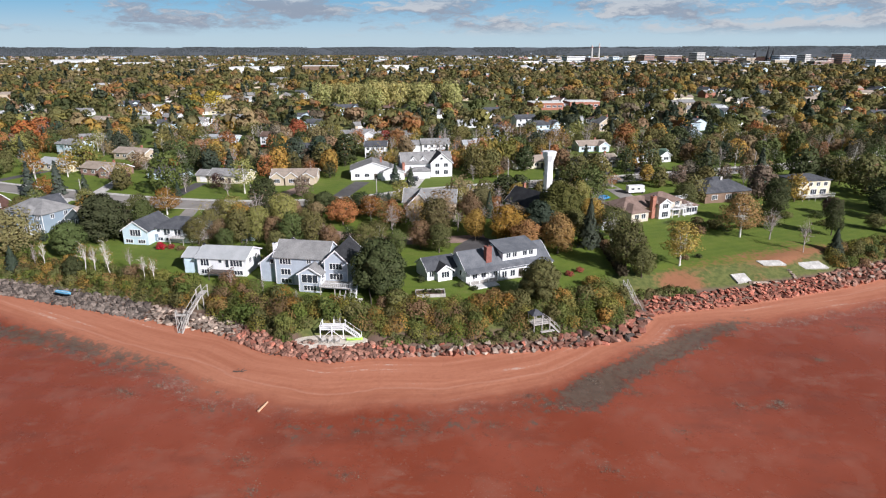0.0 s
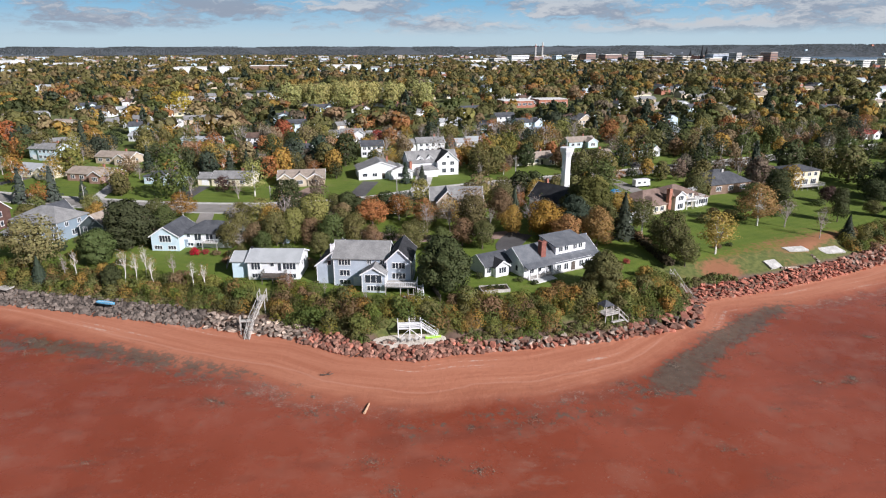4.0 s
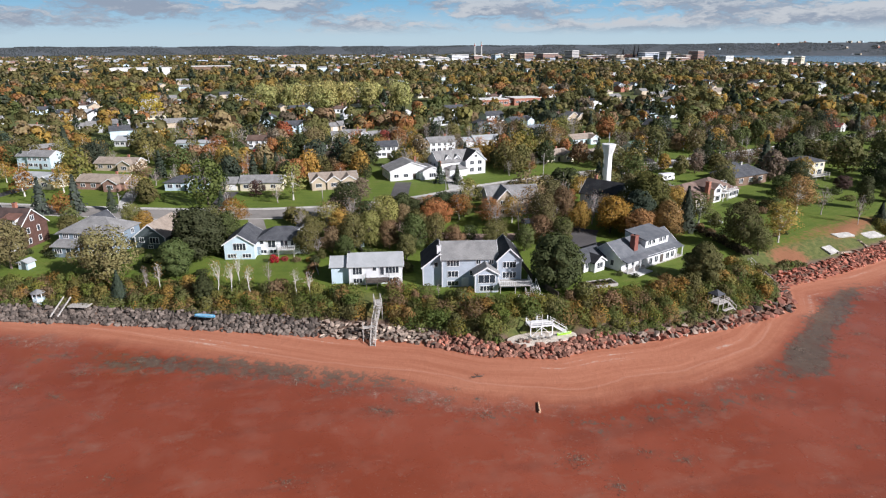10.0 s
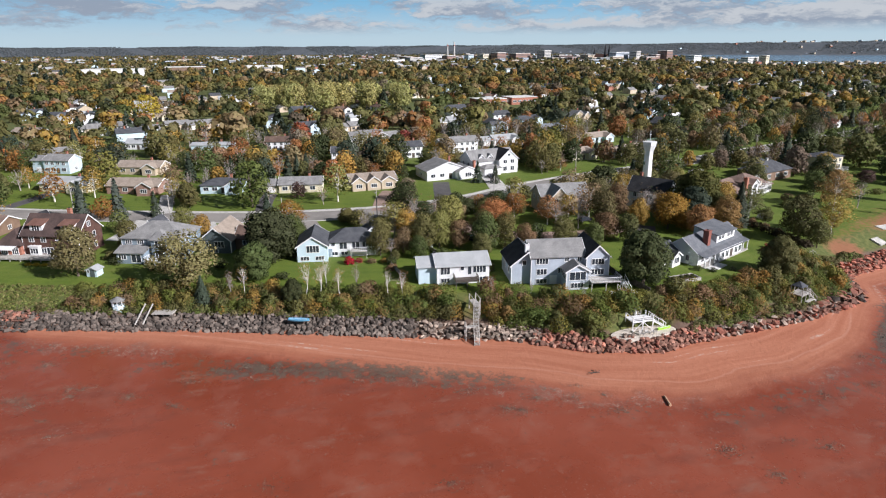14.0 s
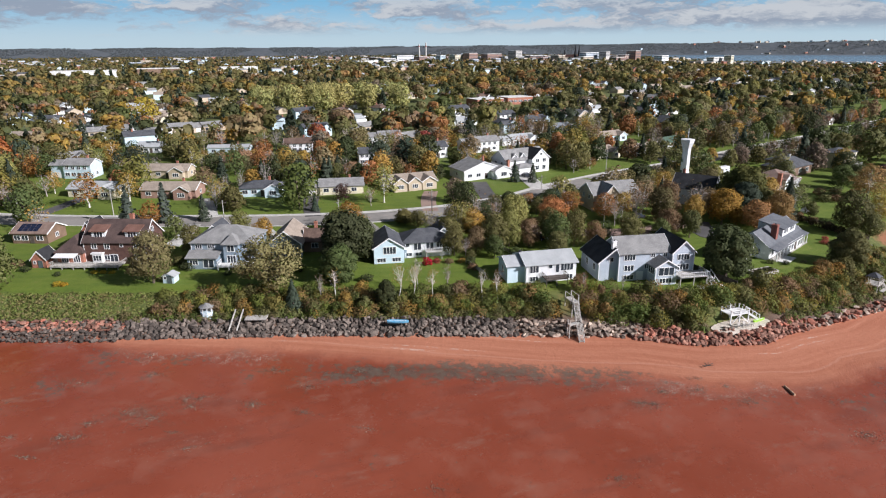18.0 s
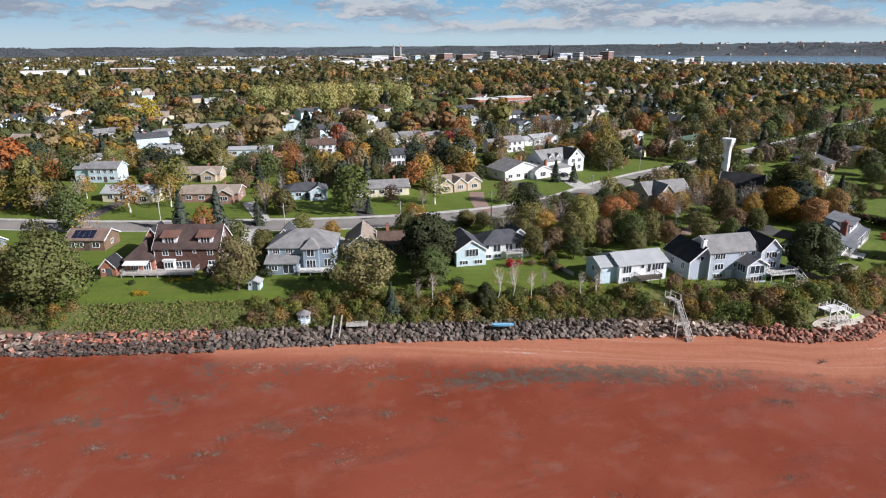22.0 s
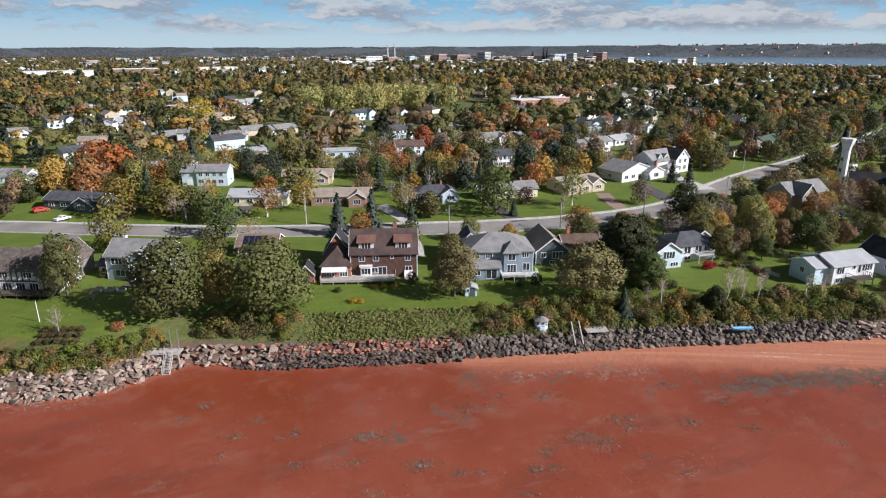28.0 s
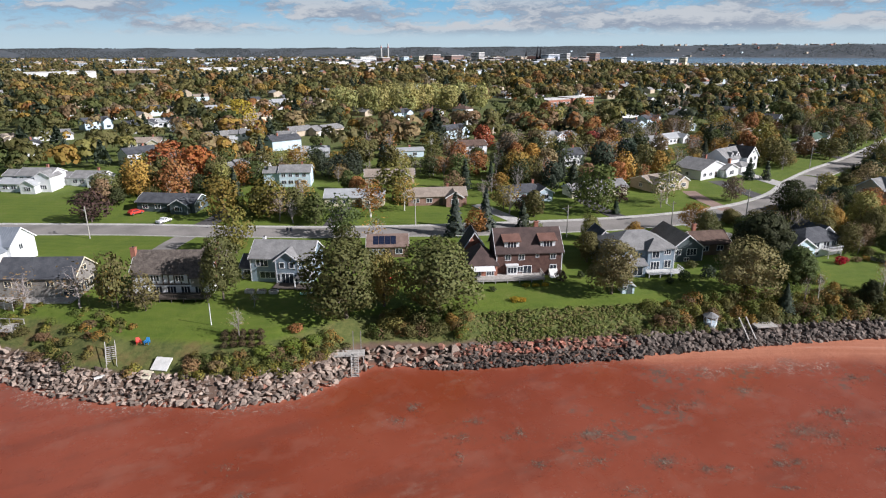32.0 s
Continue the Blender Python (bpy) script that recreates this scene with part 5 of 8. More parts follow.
def spruce_crown(name, H, R, n, size):
    f = rng.random(n) ** 0.75
    tier = np.round(f * 13) / 13 * 0.55 + f * 0.45
    z = H * (1 - f) * 0.98 + 0.04 * H
    a = rng.random(n) * 2 * np.pi
    star = 0.82 + 0.18 * np.cos(a * 7 + np.floor(f * 13) * 1.7)
    r = R * tier * star * (0.55 + 0.5 * rng.random(n))
    p = np.stack([r * np.cos(a), r * np.sin(a), z - 0.10 * r], 1)
    d = np.stack([np.cos(a), np.sin(a), 0.9 + 0 * a], 1) + rng.normal(0, 0.4, (n, 3))
    return cards(name, p, d, size * rng.uniform(0.6, 1.3, n), LEAF, 0.6, np.stack([np.cos(a), np.sin(a), 0.45 + 0 * a], 1))


KINDS = {}


def kind_of_tree(name, label, trunk_me, crown_me):
    ob = new(name)
    ob["label"], ob["category"] = label, "tree" if name != "shrub" else "shrub"
    if trunk_me:
        part("trunk", trunk_me, None, ob)
    if crown_me:
        part("crown", crown_me, None, ob)
    KINDS.setdefault(name, []).append(ob)
    ob.location = (0, -2000, -60)


# near kinds with fine leaves, and plainer kinds for the streets behind
for i in range(3):
    c, t = crown("crown", 10, 4.2, 0.04, 46, 6500, 0.30, 0.08)
    kind_of_tree("maple_tree", "", limbs("trunk", 10, t[::3], 0.26, BARK, 0, 0.16), c)
for i in range(4):
    c, t = crown("crown", 10, 4.0, 0.10, 26, 4300, 0.27, 0.17)
    kind_of_tree("broadleaf_tree", "", limbs("trunk", 10, t, 0.20, BARK, random.uniform(-0.04, 0.04), 0.18, 1), c)
for i in range(3):
    c, t = crown("crown", 10, 3.0, 0.20, 22, 2200, 0.23, 0.28)
    kind_of_tree("birch_tree", "", limbs("trunk", 10, t, 0.15, BIRCH, random.uniform(-0.08, 0.08), 0.2, 2), c)
for i in range(4):
    c, t = crown("crown", 10, 2.2, 0.45, 14, 210, 0.16, 0.35)
    kind_of_tree("young_birch", "", limbs("trunk", 10, t, 0.13, BIRCH, random.uniform(-0.14, 0.14), 0.3, 5), c)
for i in range(3):
    c, t = crown("crown", 10, 3.4, 0.25, 22, 90, 0.3, 0.35)
    kind_of_tree("bare_tree", "", limbs("trunk", 10, t, 0.14, GREYBARK, random.uniform(-0.08, 0.08), 0.18, 7), c)
for i in range(2):
    kind_of_tree("spruce_tree", "", limbs("trunk", 10, [], 0.17, BARK), spruce_crown("crown", 10, 2.5, 2200, 0.42))
for i in range(4):
    c, t = crown("crown", 3, 1.7, 0.0, 14, 850, 0.235, 0.17)
    kind_of_tree("shrub", "", None, c)
NEAR, KINDS = KINDS, {}
for i in range(4):
    c, t = crown("crown", 10, 4.2, 0.05, 30, 1050, 0.58, 0.10)
    kind_of_tree("maple_tree", "", limbs("trunk", 10, t[::6], 0.26, BARK, 0, 0.16), c)
for i in range(5):
    c, t = crown("crown", 10, 4.0, 0.05, 24, 950, 0.50, 0.20)
    kind_of_tree("broadleaf_tree", "", limbs("trunk", 10, t[::3], 0.20, BARK, random.uniform(-0.04, 0.04), 0.18), c)
for i in range(3):
    c, t = crown("crown", 10, 3.0, 0.15, 18, 620, 0.36, 0.26)
    kind_of_tree("birch_tree", "", limbs("trunk", 10, t, 0.15, BIRCH, random.uniform(-0.08, 0.08), 0.2), c)
for i in range(2):
    c, t = crown("crown", 10, 3.4, 0.22, 18, 90, 0.4, 0.35)
    kind_of_tree("bare_tree", "", limbs("trunk", 10, t, 0.15, GREYBARK, random.uniform(-0.08, 0.08), 0.16, 7), c)
for i in range(2):
    kind_of_tree("spruce_tree", "", limbs("trunk", 10, [], 0.17, BARK), spruce_crown("crown", 10, 2.5, 420, 0.85))
FAR, KINDS = KINDS, NEAR
TREES = []
WORDS = {DG: "dark green", OL: "olive", YG: "yellow-green", GO: "golden", OR: "orange", RD: "scarlet", BR: "russet", BG: "blue-green", PU: "purple-brown", MG: "green"}
TALK = {"maple_tree": "{} broad dense maple tree with full crown", "broadleaf_tree": "{} autumn broadleaf tree with open crown", "young_birch": "white birch stems with sparse {} leaves", "birch_tree": "{} thin birch tree with pale bark", "bare_tree": "almost leafless grey tree, {} last leaves",
        "spruce_tree": "{} conical spruce tree to the ground", "shrub": "{} dense shrub on the bluff edge"}


def tree(kind, x, y, H, R=None, hue=OL, group="", z=None):
    """A tree of that height and crown radius, standing on the land."""
    src = random.choice((FAR if y > 205 and kind != "shrub" else NEAR)[kind])
    base = {"maple_tree": 4.4, "broadleaf_tree": 4.3, "birch_tree": 3.2, "young_birch": 2.4, "bare_tree": 3.6, "spruce_tree": 2.6, "shrub": 1.9}[kind]
    full = 3.0 if kind == "shrub" else 10.0
    s = H / full
    w = (R or base * s) / base
    zz = ground_z(x, y) - 0.05 if z is None else z
    ob = copy_thing(src, pose(x, float(lay(x, y)), zz, 0, 0, random.uniform(0, 360)) @ Matrix.Diagonal((w, w, s, 1)))
    v = random.uniform(0.85, 1.18)
    for c in ob.children:
        c.color = (min(1, hue[0] * v * random.uniform(0.92, 1.1)), min(1, hue[1] * v), min(1, hue[2] * v), 1)
    TREES.append((x, y, max(1.5, (R or base * s) * 0.8)))
    return tagged(ob, TALK[kind].format(WORDS.get(hue, "mixed")), group=group)


# named trees round the front gardens
tree("maple_tree", -13.5, 131.5, 12.5, 6.2, (0.085, 0.105, 0.04))
tree("maple_tree", 20.8, 129, 9.5, 4.6, (0.13, 0.135, 0.05))
tree("maple_tree", -94.2, 171.5, 13.5, 7.0, (0.082, 0.090, 0.040))
tree("maple_tree", -97.8, 159.5, 9.0, 4.6, MG)
tree("broadleaf_tree", -113, 160, 12.5, 7.2, (0.28, 0.245, 0.105))
tree("broadleaf_tree", -138, 173, 12.5, 5.8, (0.27, 0.225, 0.10))
tree("broadleaf_tree", -40, 164, 10, 4.6, MG)
tree("broadleaf_tree", -175, 181.5, 15.5, 9.4, (0.155, 0.158, 0.054))
tree("broadleaf_tree", -192.5, 187.5, 16, 8.8, (0.145, 0.15, 0.052))
tree("broadleaf_tree", -184, 188.5, 12, 4.6, (0.30, 0.255, 0.08))
tree("broadleaf_tree", -213.2, 204.6, 14.5, 4.8, (0.14, 0.14, 0.05))
tree("broadleaf_tree", -233, 210, 12, 4.0, (0.15, 0.14, 0.05))
tree("broadleaf_tree", -228, 206, 8, 3.0, (0.22, 0.19, 0.08))
tree("bare_tree", -240, 213, 10, 5.5, BR)
tree("bare_tree", -250, 216, 9, 5.0, BR)
tree("birch_tree", -234, 211, 9, 3.0, GO)
tree("bare_tree", -213, 187, 6, 2.5, YG)
tree("bare_tree", -208, 199, 4, 1.5, BR)
tree("birch_tree", 59, 151.5, 11.5, 5.0, (0.44, 0.34, 0.09))
tree("broadleaf_tree", 44.6, 148.5, 13, 5.6, (0.15, 0.14, 0.052))
tree("broadleaf_tree", 47.5, 144.5, 8, 3.6, OL)
tree("birch_tree", 84.5, 175.5, 13, 6, (0.44, 0.27, 0.11))
tree("bare_tree", 92, 173.5, 10, 4.5, OL)
tree("bare_tree", 96, 163, 10, 3.0, OL)
tree("spruce_tree", 105, 164, 7, 2.8, BG)
tree("maple_tree", 33, 178, 15, 8.0, (0.124, 0.124, 0.033))
tree("maple_tree", 26, 170, 12, 5.0, BG)
tree("broadleaf_tree", 17, 168, 11, 5.5, (0.346, 0.198, 0.040))
tree("broadleaf_tree", 9, 171, 9, 3.5, GO)
tree("spruce_tree", 39.3, 166, 13, 4.2, BG)
tree("broadleaf_tree", -2, 172, 12, 5, (0.148, 0.116, 0.049))
tree("bare_tree", -8, 175, 12, 5, OR)
tree("birch_tree", -15, 181, 9, 4.0, OR)
tree("birch_tree", -22, 190, 8, 4.2, (0.396, 0.165, 0.049))
tree("broadleaf_tree", -26, 196, 7.5, 4.6, DG)
tree("broadleaf_tree", 8, 182, 11, 4.5, BR)
tree("bare_tree", 16, 178, 11, 5, BR)
tree("maple_tree", -50, 193, 7, 4.0, DG)
tree("bare_tree", -55, 184, 12, 5, BR)
tree("birch_tree", -61, 180, 11, 4.5, YG)
tree("broadleaf_tree", -66, 176, 8, 3.5, OL)
tree("broadleaf_tree", -58, 178, 9, 3.5, GO)
tree("broadleaf_tree", -46, 178, 12, 5, YG)
tree("bare_tree", -48, 186, 10, 5, BR)
tree("birch_tree", -88, 198, 9, 5, (0.380, 0.198, 0.049))
tree("broadleaf_tree", -61, 168, 7, 3, BR)
for x, y, hh, r, c in ((-67, 168, 8, 3.6, OL), (-58, 163, 6, 3, MG), (-43, 158, 7, 3, OL), (-46, 168, 8, 3.5, BR), (-38, 172, 9, 4, OL), (-88, 182, 9, 4, MG), (-93, 190, 9, 4.5, OL), (-130, 192, 8, 3.5, OL), (-112, 196, 7, 3, GO), (-20, 160, 8, 3.5, OL), (-30, 162, 7, 3.2, BR), (-12, 158, 7, 3.2, MG)):
    tree("broadleaf_tree", x, y, hh, r, c, "small trees between the gardens")
for x, y in ((-66, 157), (-65.5, 160), (-53, 158), (-52, 163), (-88, 172), (-87, 176), (-45, 152), (-44, 149), (-110, 178), (-92, 158), (-131, 180), (-133, 184), (-168, 192), (-171, 196), (-206, 214)):
    tree("shrub", x, y, random.uniform(1.2, 2.4), random.uniform(1.3, 2.2), random.choice((OL, MG, BR, DG)), "bushes along the garden edges")
tree("spruce_tree", -139, 222, 12, 3.6, (0.099, 0.124, 0.099))
tree("spruce_tree", -149, 221.5, 12, 3.6, (0.099, 0.124, 0.099))
tree("spruce_tree", -128, 220, 8, 2.6, BG)
tree("broadleaf_tree", -143, 221, 7, 3.5, (0.330, 0.165, 0.049))
tree("broadleaf_tree", -118, 205, 7, 3.2, YG)
tree("broadleaf_tree", -135, 206, 7, 3.5, MG)
tree("bare_tree", -172, 222, 9, 4.5, GO)
tree("broadleaf_tree", -183, 213, 10, 4, OL)
tree("broadleaf_tree", -206, 232, 12, 5, (0.214, 0.198, 0.049))
tree("broadleaf_tree", -178, 232, 12, 5, MG)
tree("broadleaf_tree", -192, 260, 12, 7, (0.247, 0.198, 0.046))
tree("broadleaf_tree", -204, 266, 13, 6.5, (0.264, 0.198, 0.049))
tree("broadleaf_tree", -99, 222, 15.5, 7, (0.15, 0.18, 0.048))
tree("broadleaf_tree", -84, 228, 6, 3, PU)
tree("broadleaf_tree", -120, 232, 6, 3, PU)
tree("broadleaf_tree", -240, 280, 10, 6, PU)
tree("birch_tree", -164, 248, 12, 5.5, (0.396, 0.181, 0.049))
tree("birch_tree", -152, 250, 11, 4.5, GO)
tree("maple_tree", -206, 312, 15, 8.0, (0.46, 0.165, 0.055))
tree("broadleaf_tree", -214, 300, 13, 6.5, OR)
tree("broadleaf_tree", -226, 310, 13, 7, GO)
tree("spruce_tree", -197, 292, 10, 3, BG)
tree("maple_tree", -76.5, 333, 12, 6.0, (0.43, 0.12, 0.06))
tree("broadleaf_tree", -166, 466, 17, 9.0, (0.46, 0.33, 0.05))
tree("broadleaf_tree", -178, 458, 15, 8.0, (0.44, 0.31, 0.06))
tree("broadleaf_tree", -151, 262, 14, 7.5, (0.21, 0.19, 0.05))
tree("broadleaf_tree", -192, 305, 9, 4.5, (0.46, 0.22, 0.07))
tree("maple_tree", -214, 338, 13, 8.0, (0.44, 0.17, 0.07))
tree("bare_tree", -122, 339, 12, 5.5, OR)
tree("bare_tree", -130, 345, 12, 5.0, BR)
tree("maple_tree", -68, 302, 10, 4.8, DG)
tree("broadleaf_tree", -28, 312, 9, 4, RD)
tree("broadleaf_tree", 60, 370, 9, 4.5, OR)
tree("maple_tree", -52, 262, 14, 6, BG)
tree("maple_tree", -42, 266, 14, 6, DG)
tree("maple_tree", -62, 264, 13, 5.5, BG)
tree("maple_tree", 21, 213, 9, 4.6, DG)
tree("maple_tree", 27, 217, 8, 4.2, DG)
tree("broadleaf_tree", 14, 210, 8, 4.0, (0.16, 0.14, 0.05))
tree("maple_tree", -38, 199, 7, 4.0, (0.085, 0.105, 0.04))
tree("broadleaf_tree", 46, 222, 11, 5.0, OL)
tree("broadleaf_tree", 58, 229, 12, 5.5, (0.20, 0.18, 0.06))
tree("spruce_tree", -18, 232, 8, 3, BG)
tree("spruce_tree", -12, 229, 7, 2.6, BG)
tree("spruce_tree", 60, 262, 10, 3.4, BG)
tree("spruce_tree", 106, 250, 14, 4.2, BG)
tree("spruce_tree", 116, 226, 16, 4.6, BG)
tree("maple_tree", 34, 258, 10, 5, DG)
tree("broadleaf_tree", 18, 252, 15, 6, (0.247, 0.198, 0.049))
tree("broadleaf_tree", 26, 262, 15, 6, (0.214, 0.198, 0.049))
tree("broadleaf_tree", 122, 214, 10, 4.5, GO)
for x, y, hh in ((150, 200, 13), (160, 210, 14), (146, 185, 8), (170, 195, 14), (155, 225, 15), (178, 215, 15), (140, 240, 14), (190, 205, 12), (185, 235, 14), (168, 180, 7), (133, 180, 5), (200, 225, 13)):
    tree("maple_tree", x, y, hh, hh * 0.5, random.choice((DG, DG, OL)), "dark trees at the eastern garden")
for x, y, hh, r, c in ((92, 192, 9, 5, MG), (104, 196, 8, 4.5, DG), (110, 205, 11, 5, DG), (80, 205, 9, 4.5, OL), (86, 212, 10, 5, (0.22, 0.2, 0.08)), (125, 200, 6, 3.5, PU), (138, 196, 9, 5, DG), (147, 207, 12, 6, DG), (112, 178, 11, 3.2, DG), (128, 184, 5, 3.2, OL), (30, 160, 11, 5, (0.38, 0.26, 0.10)), (22, 160, 9, 4.5, (0.4, 0.24, 0.1)), (-1, 160, 8, 3.5, OL), (-6, 163, 8, 4, BR)):
    tree("broadleaf_tree", x, y, hh, r, c, "trees round the eastern gardens")
for x, y in ((70, 180), (73, 181.5), (76, 182), (79, 183.5), (74, 178.5), (83, 182), (90, 184), (77, 188), (82, 186), (88, 190), (101, 192), (108, 196), (96, 186), (119, 197), (116, 188)):
    tree("shrub", x, y, random.uniform(1.5, 2.8), random.uniform(1.8, 3.0), random.choice((OL, (0.32, 0.22, 0.09), BR, MG)), "garden shrubs")
# white birch stems and bare stems at the bluff edge
for x, y, hh, c in ((-84, 146, 9, GO), (-87, 147, 9.5, GO), (-82.5, 148, 9, YG), (-80, 145, 8, GO), (-100, 152, 8, GO), (-103, 153, 7, BR), (-67, 139.5, 8, OR), (-70, 141, 8, YG), (-76, 147, 7, BR), (-48, 136, 5, RD), (-40, 133, 4, BR), (-31, 126, 4.5, OL)):
    tree("young_birch" if c in (GO, YG, OR) else "bare_tree", x, y, hh, hh * 0.22, c, "thin trees at the bluff edge")
tree("spruce_tree", -109, 153, 6.5, 2.6, BG)
tree("maple_tree", -90, 147, 6, 2.4, DG)
tree("shrub", -75.5, 163.5, 2.0, 1.5, (0.594, 0.020, 0.049))
tree("shrub", -73, 164, 1.3, 1.2, (0.330, 0.049, 0.049))


def along(lo, hi, step):
    """Places along the shore line between two x values, with the inland direction."""
    seg = np.hypot(*np.diff(SHORE, axis=0).T)
    cum = np.concatenate([[0], np.cumsum(seg)])
    for s in np.arange(0, cum[-1], step):
        i = min(np.searchsorted(cum, s, "right") - 1, len(seg) - 1)
        q = SHORE[i] + (SHORE[i + 1] - SHORE[i]) * (s - cum[i]) / seg[i]
        if lo <= q[0] <= hi:
            t = (SHORE[i + 1] - SHORE[i]) / seg[i]
            yield q[0], q[1], -t[1], t[0]


BLUFF = (OL, (0.17, 0.20, 0.055), (0.30, 0.27, 0.06), (0.25, 0.22, 0.065), BR, (0.15, 0.19, 0.04), (0.38, 0.23, 0.06), (0.11, 0.145, 0.035), OL, (0.22, 0.23, 0.06), (0.30, 0.20, 0.075))


def scrub(name, label, spots):
    """Many low bushes, joined: leaf clumps heaped at (x, y, height, radius, hue)."""
    P, D, S, C, O = [], [], [], [], []
    for x, y, hh, r, hue in spots:
        n = int(70 + 55 * r * hh) if r > 0.65 else 22
        d = rng.normal(size=(n, 3))
        d[:, 2] = np.abs(d[:, 2])
        d /= np.linalg.norm(d, axis=1, keepdims=True)
        P.append(d * np.array([r, r, hh]) * rng.uniform(0.7, 1.08, (n, 1)) + np.array([x, float(lay(x, y)), ground_z(x, y)]))
        D.append(d + rng.normal(0, 0.4, (n, 3)))
        S.append(rng.uniform(0.15, 0.36, n))
        O.append(d)
        C.append(np.repeat(np.array([[*hue, 1.0]]) * rng.uniform(0.85, 1.15), n * 4, 0))
    me = cards(name, np.concatenate(P), np.concatenate(D), np.concatenate(S), WOODS_LEAF, soft=np.concatenate(O))
    me.attributes.new("hue", "FLOAT_COLOR", "POINT").data.foreach_set("color", np.clip(np.concatenate(C), 0, 1).astype(np.float32).ravel())
    return tagged(new(name, me), label, "scrub", kind="stuff")


behind = []
shrubs_made = 0
for lo, hi, near, deep, step, hs in ((-64, 46, 3.8, 13.0, 1.4, (2.0, 3.8)), (-140, -64, 4.6, 12, 1.5, (1.5, 3.2)), (-290, -238, 5, 17, 1.6, (0.7, 1.8)), (-238, -192, 4.8, 9.5, 1.5, (0.9, 2.0)), (-192, -175, 6, 13, 1.7, (1.2, 2.6)), (104, 172, 5, 12, 2.0, (1.5, 3.0))):
    for x, y, nx, ny in along(lo, hi, step):
        for k in range(4):
            d = random.uniform(near, deep)
            hh = random.uniform(*hs)
            px, py = x + nx * d + random.uniform(-1, 1), y + ny * d
            if abs(px + 53.6) < 2.7 or abs(px + 21.5) < 3.6 and py < 121 or -30 < px < -12 and d < 6 or math.hypot(px + 234.5, py - 191) < 4.5 or math.hypot(px + 227, py - 185) < 4 or math.hypot(px + 229, py - 193) < 6 or math.hypot(px - 21, py - 120) < 3.2:
                continue
            r, c = hh * random.uniform(0.55, 0.85), random.choice(BLUFF)
            if k == 0 and shrubs_made < 200 and hs[1] > 2.5:
                tree("shrub", px, py, hh, r, c, "shrubs along the bluff")
                shrubs_made += 1
            else:
                behind.append((px, py, hh * 0.85, r, c))
for x, y, nx, ny in along(-174, -130, 0.32):
    for _ in range(9):
        d = random.uniform(4.4, 12.2)
        behind.append((x + nx * d + random.uniform(-0.6, 0.6), y + ny * d + random.uniform(-0.6, 0.6), random.uniform(0.14, 0.40), random.uniform(0.25, 0.6), random.choice(((0.26, 0.29, 0.085), (0.21, 0.26, 0.07), (0.29, 0.28, 0.10), (0.29, 0.25, 0.11), (0.19, 0.24, 0.06)))))
for lo, hi, n0, n1 in ((-12, 46, 2.0, 4.6), (-44, -31, 2.6, 5.5), (-145, -66, 4.0, 5.4), (46, 60, 4.0, 6.5)):
    for x, y, nx, ny in along(lo, hi, 0.9):
        for _ in range(2):
            d = random.uniform(n0, n1)
            behind.append((x + nx * d, y + ny * d, random.uniform(0.5, 1.3), random.uniform(0.7, 1.2), random.choice(((0.16, 0.21, 0.05), (0.20, 0.22, 0.08), OL, (0.25, 0.21, 0.10)))))
scrub("bluff_scrub", "tangled autumn scrub and creepers on the bluff", behind)


def clear(x, y, r):
    """Whether a place keeps off every house and its front yard on the sea side."""
    for hx, hy, hr in HOUSES:
        if (hx - x) ** 2 + (hy - 0.55 * hr - y) ** 2 < (1.15 * hr + r) ** 2:
            return False
    return True


RD_PTS = np.array(ROAD, float)


def under(x, y, H, always=False):
    """Trees on the sea side of the street are mostly low, so that it stays open to view."""
    gap = float(np.interp(x, RD_PTS[:, 0], RD_PTS[:, 1])) - y
    return min(H, 3.0 + 0.2 * gap) if 0 < gap < 34 and (always or random.random() < 0.8) else H


def road_gap(x, y):
    best = 1e9
    for a, b in zip(RD_PTS[:-1], RD_PTS[1:]):
        d = b - a
        u = min(1, max(0, ((x - a[0]) * d[0] + (y - a[1]) * d[1]) / (d @ d)))
        best = min(best, math.hypot(x - a[0] - u * d[0], y - a[1] - u * d[1]))
    return best
# ---- houses and trees of the streets behind ----
TN, GY = (0.29, 0.205, 0.115), (0.23, 0.185, 0.135)
PALETTE = [OL, BG, DG, MG, DG, MG, OL, OL, (0.22, 0.20, 0.09), OL, YG, (0.33, 0.25, 0.13), OL, GO, GO, OR, (0.33, 0.22, 0.13), TN, OR, GY, OL, DG, OL]
protos = []
PLAIN["on"] = True
for k, (wall, cover, eave, roof) in enumerate(((WHITE_SIDING, R_GREY, 2.9, "x"), (WHITE_SIDING, R_DARK, 5.0, "x"), (CREAM_SIDING, R_TAN, 2.9, "x"), (WHITE_SIDING, R_BROWN, 2.9, "hip"), (TAN_SIDING, R_GREY, 3.0, "x"), (ICE_SHADE_SIDING, R_DARK, 4.8, "x"), (WHITE_SIDING, R_PALE, 2.9, "x"))):
    h = bungalow("", 0, -2000, 0, 12 + (k % 3) * 1.5, 8.5, wall, cover, roof, eave, 2.0, gar=k % 2 == 0, gable=k % 3 != 1, stack=k % 2 == 1, group="houses of the streets behind")
    HOUSES.pop()
    h["label"] = ("white bungalow with grey roof in the trees", "white two-storey house with dark roof", "cream bungalow with tan roof", "white house with brown hip roof", "tan bungalow with grey roof", "pale blue two-storey house with dark roof", "white bungalow with pale roof")[k]
    protos.append(h)
PLAIN["on"] = False
made = 0
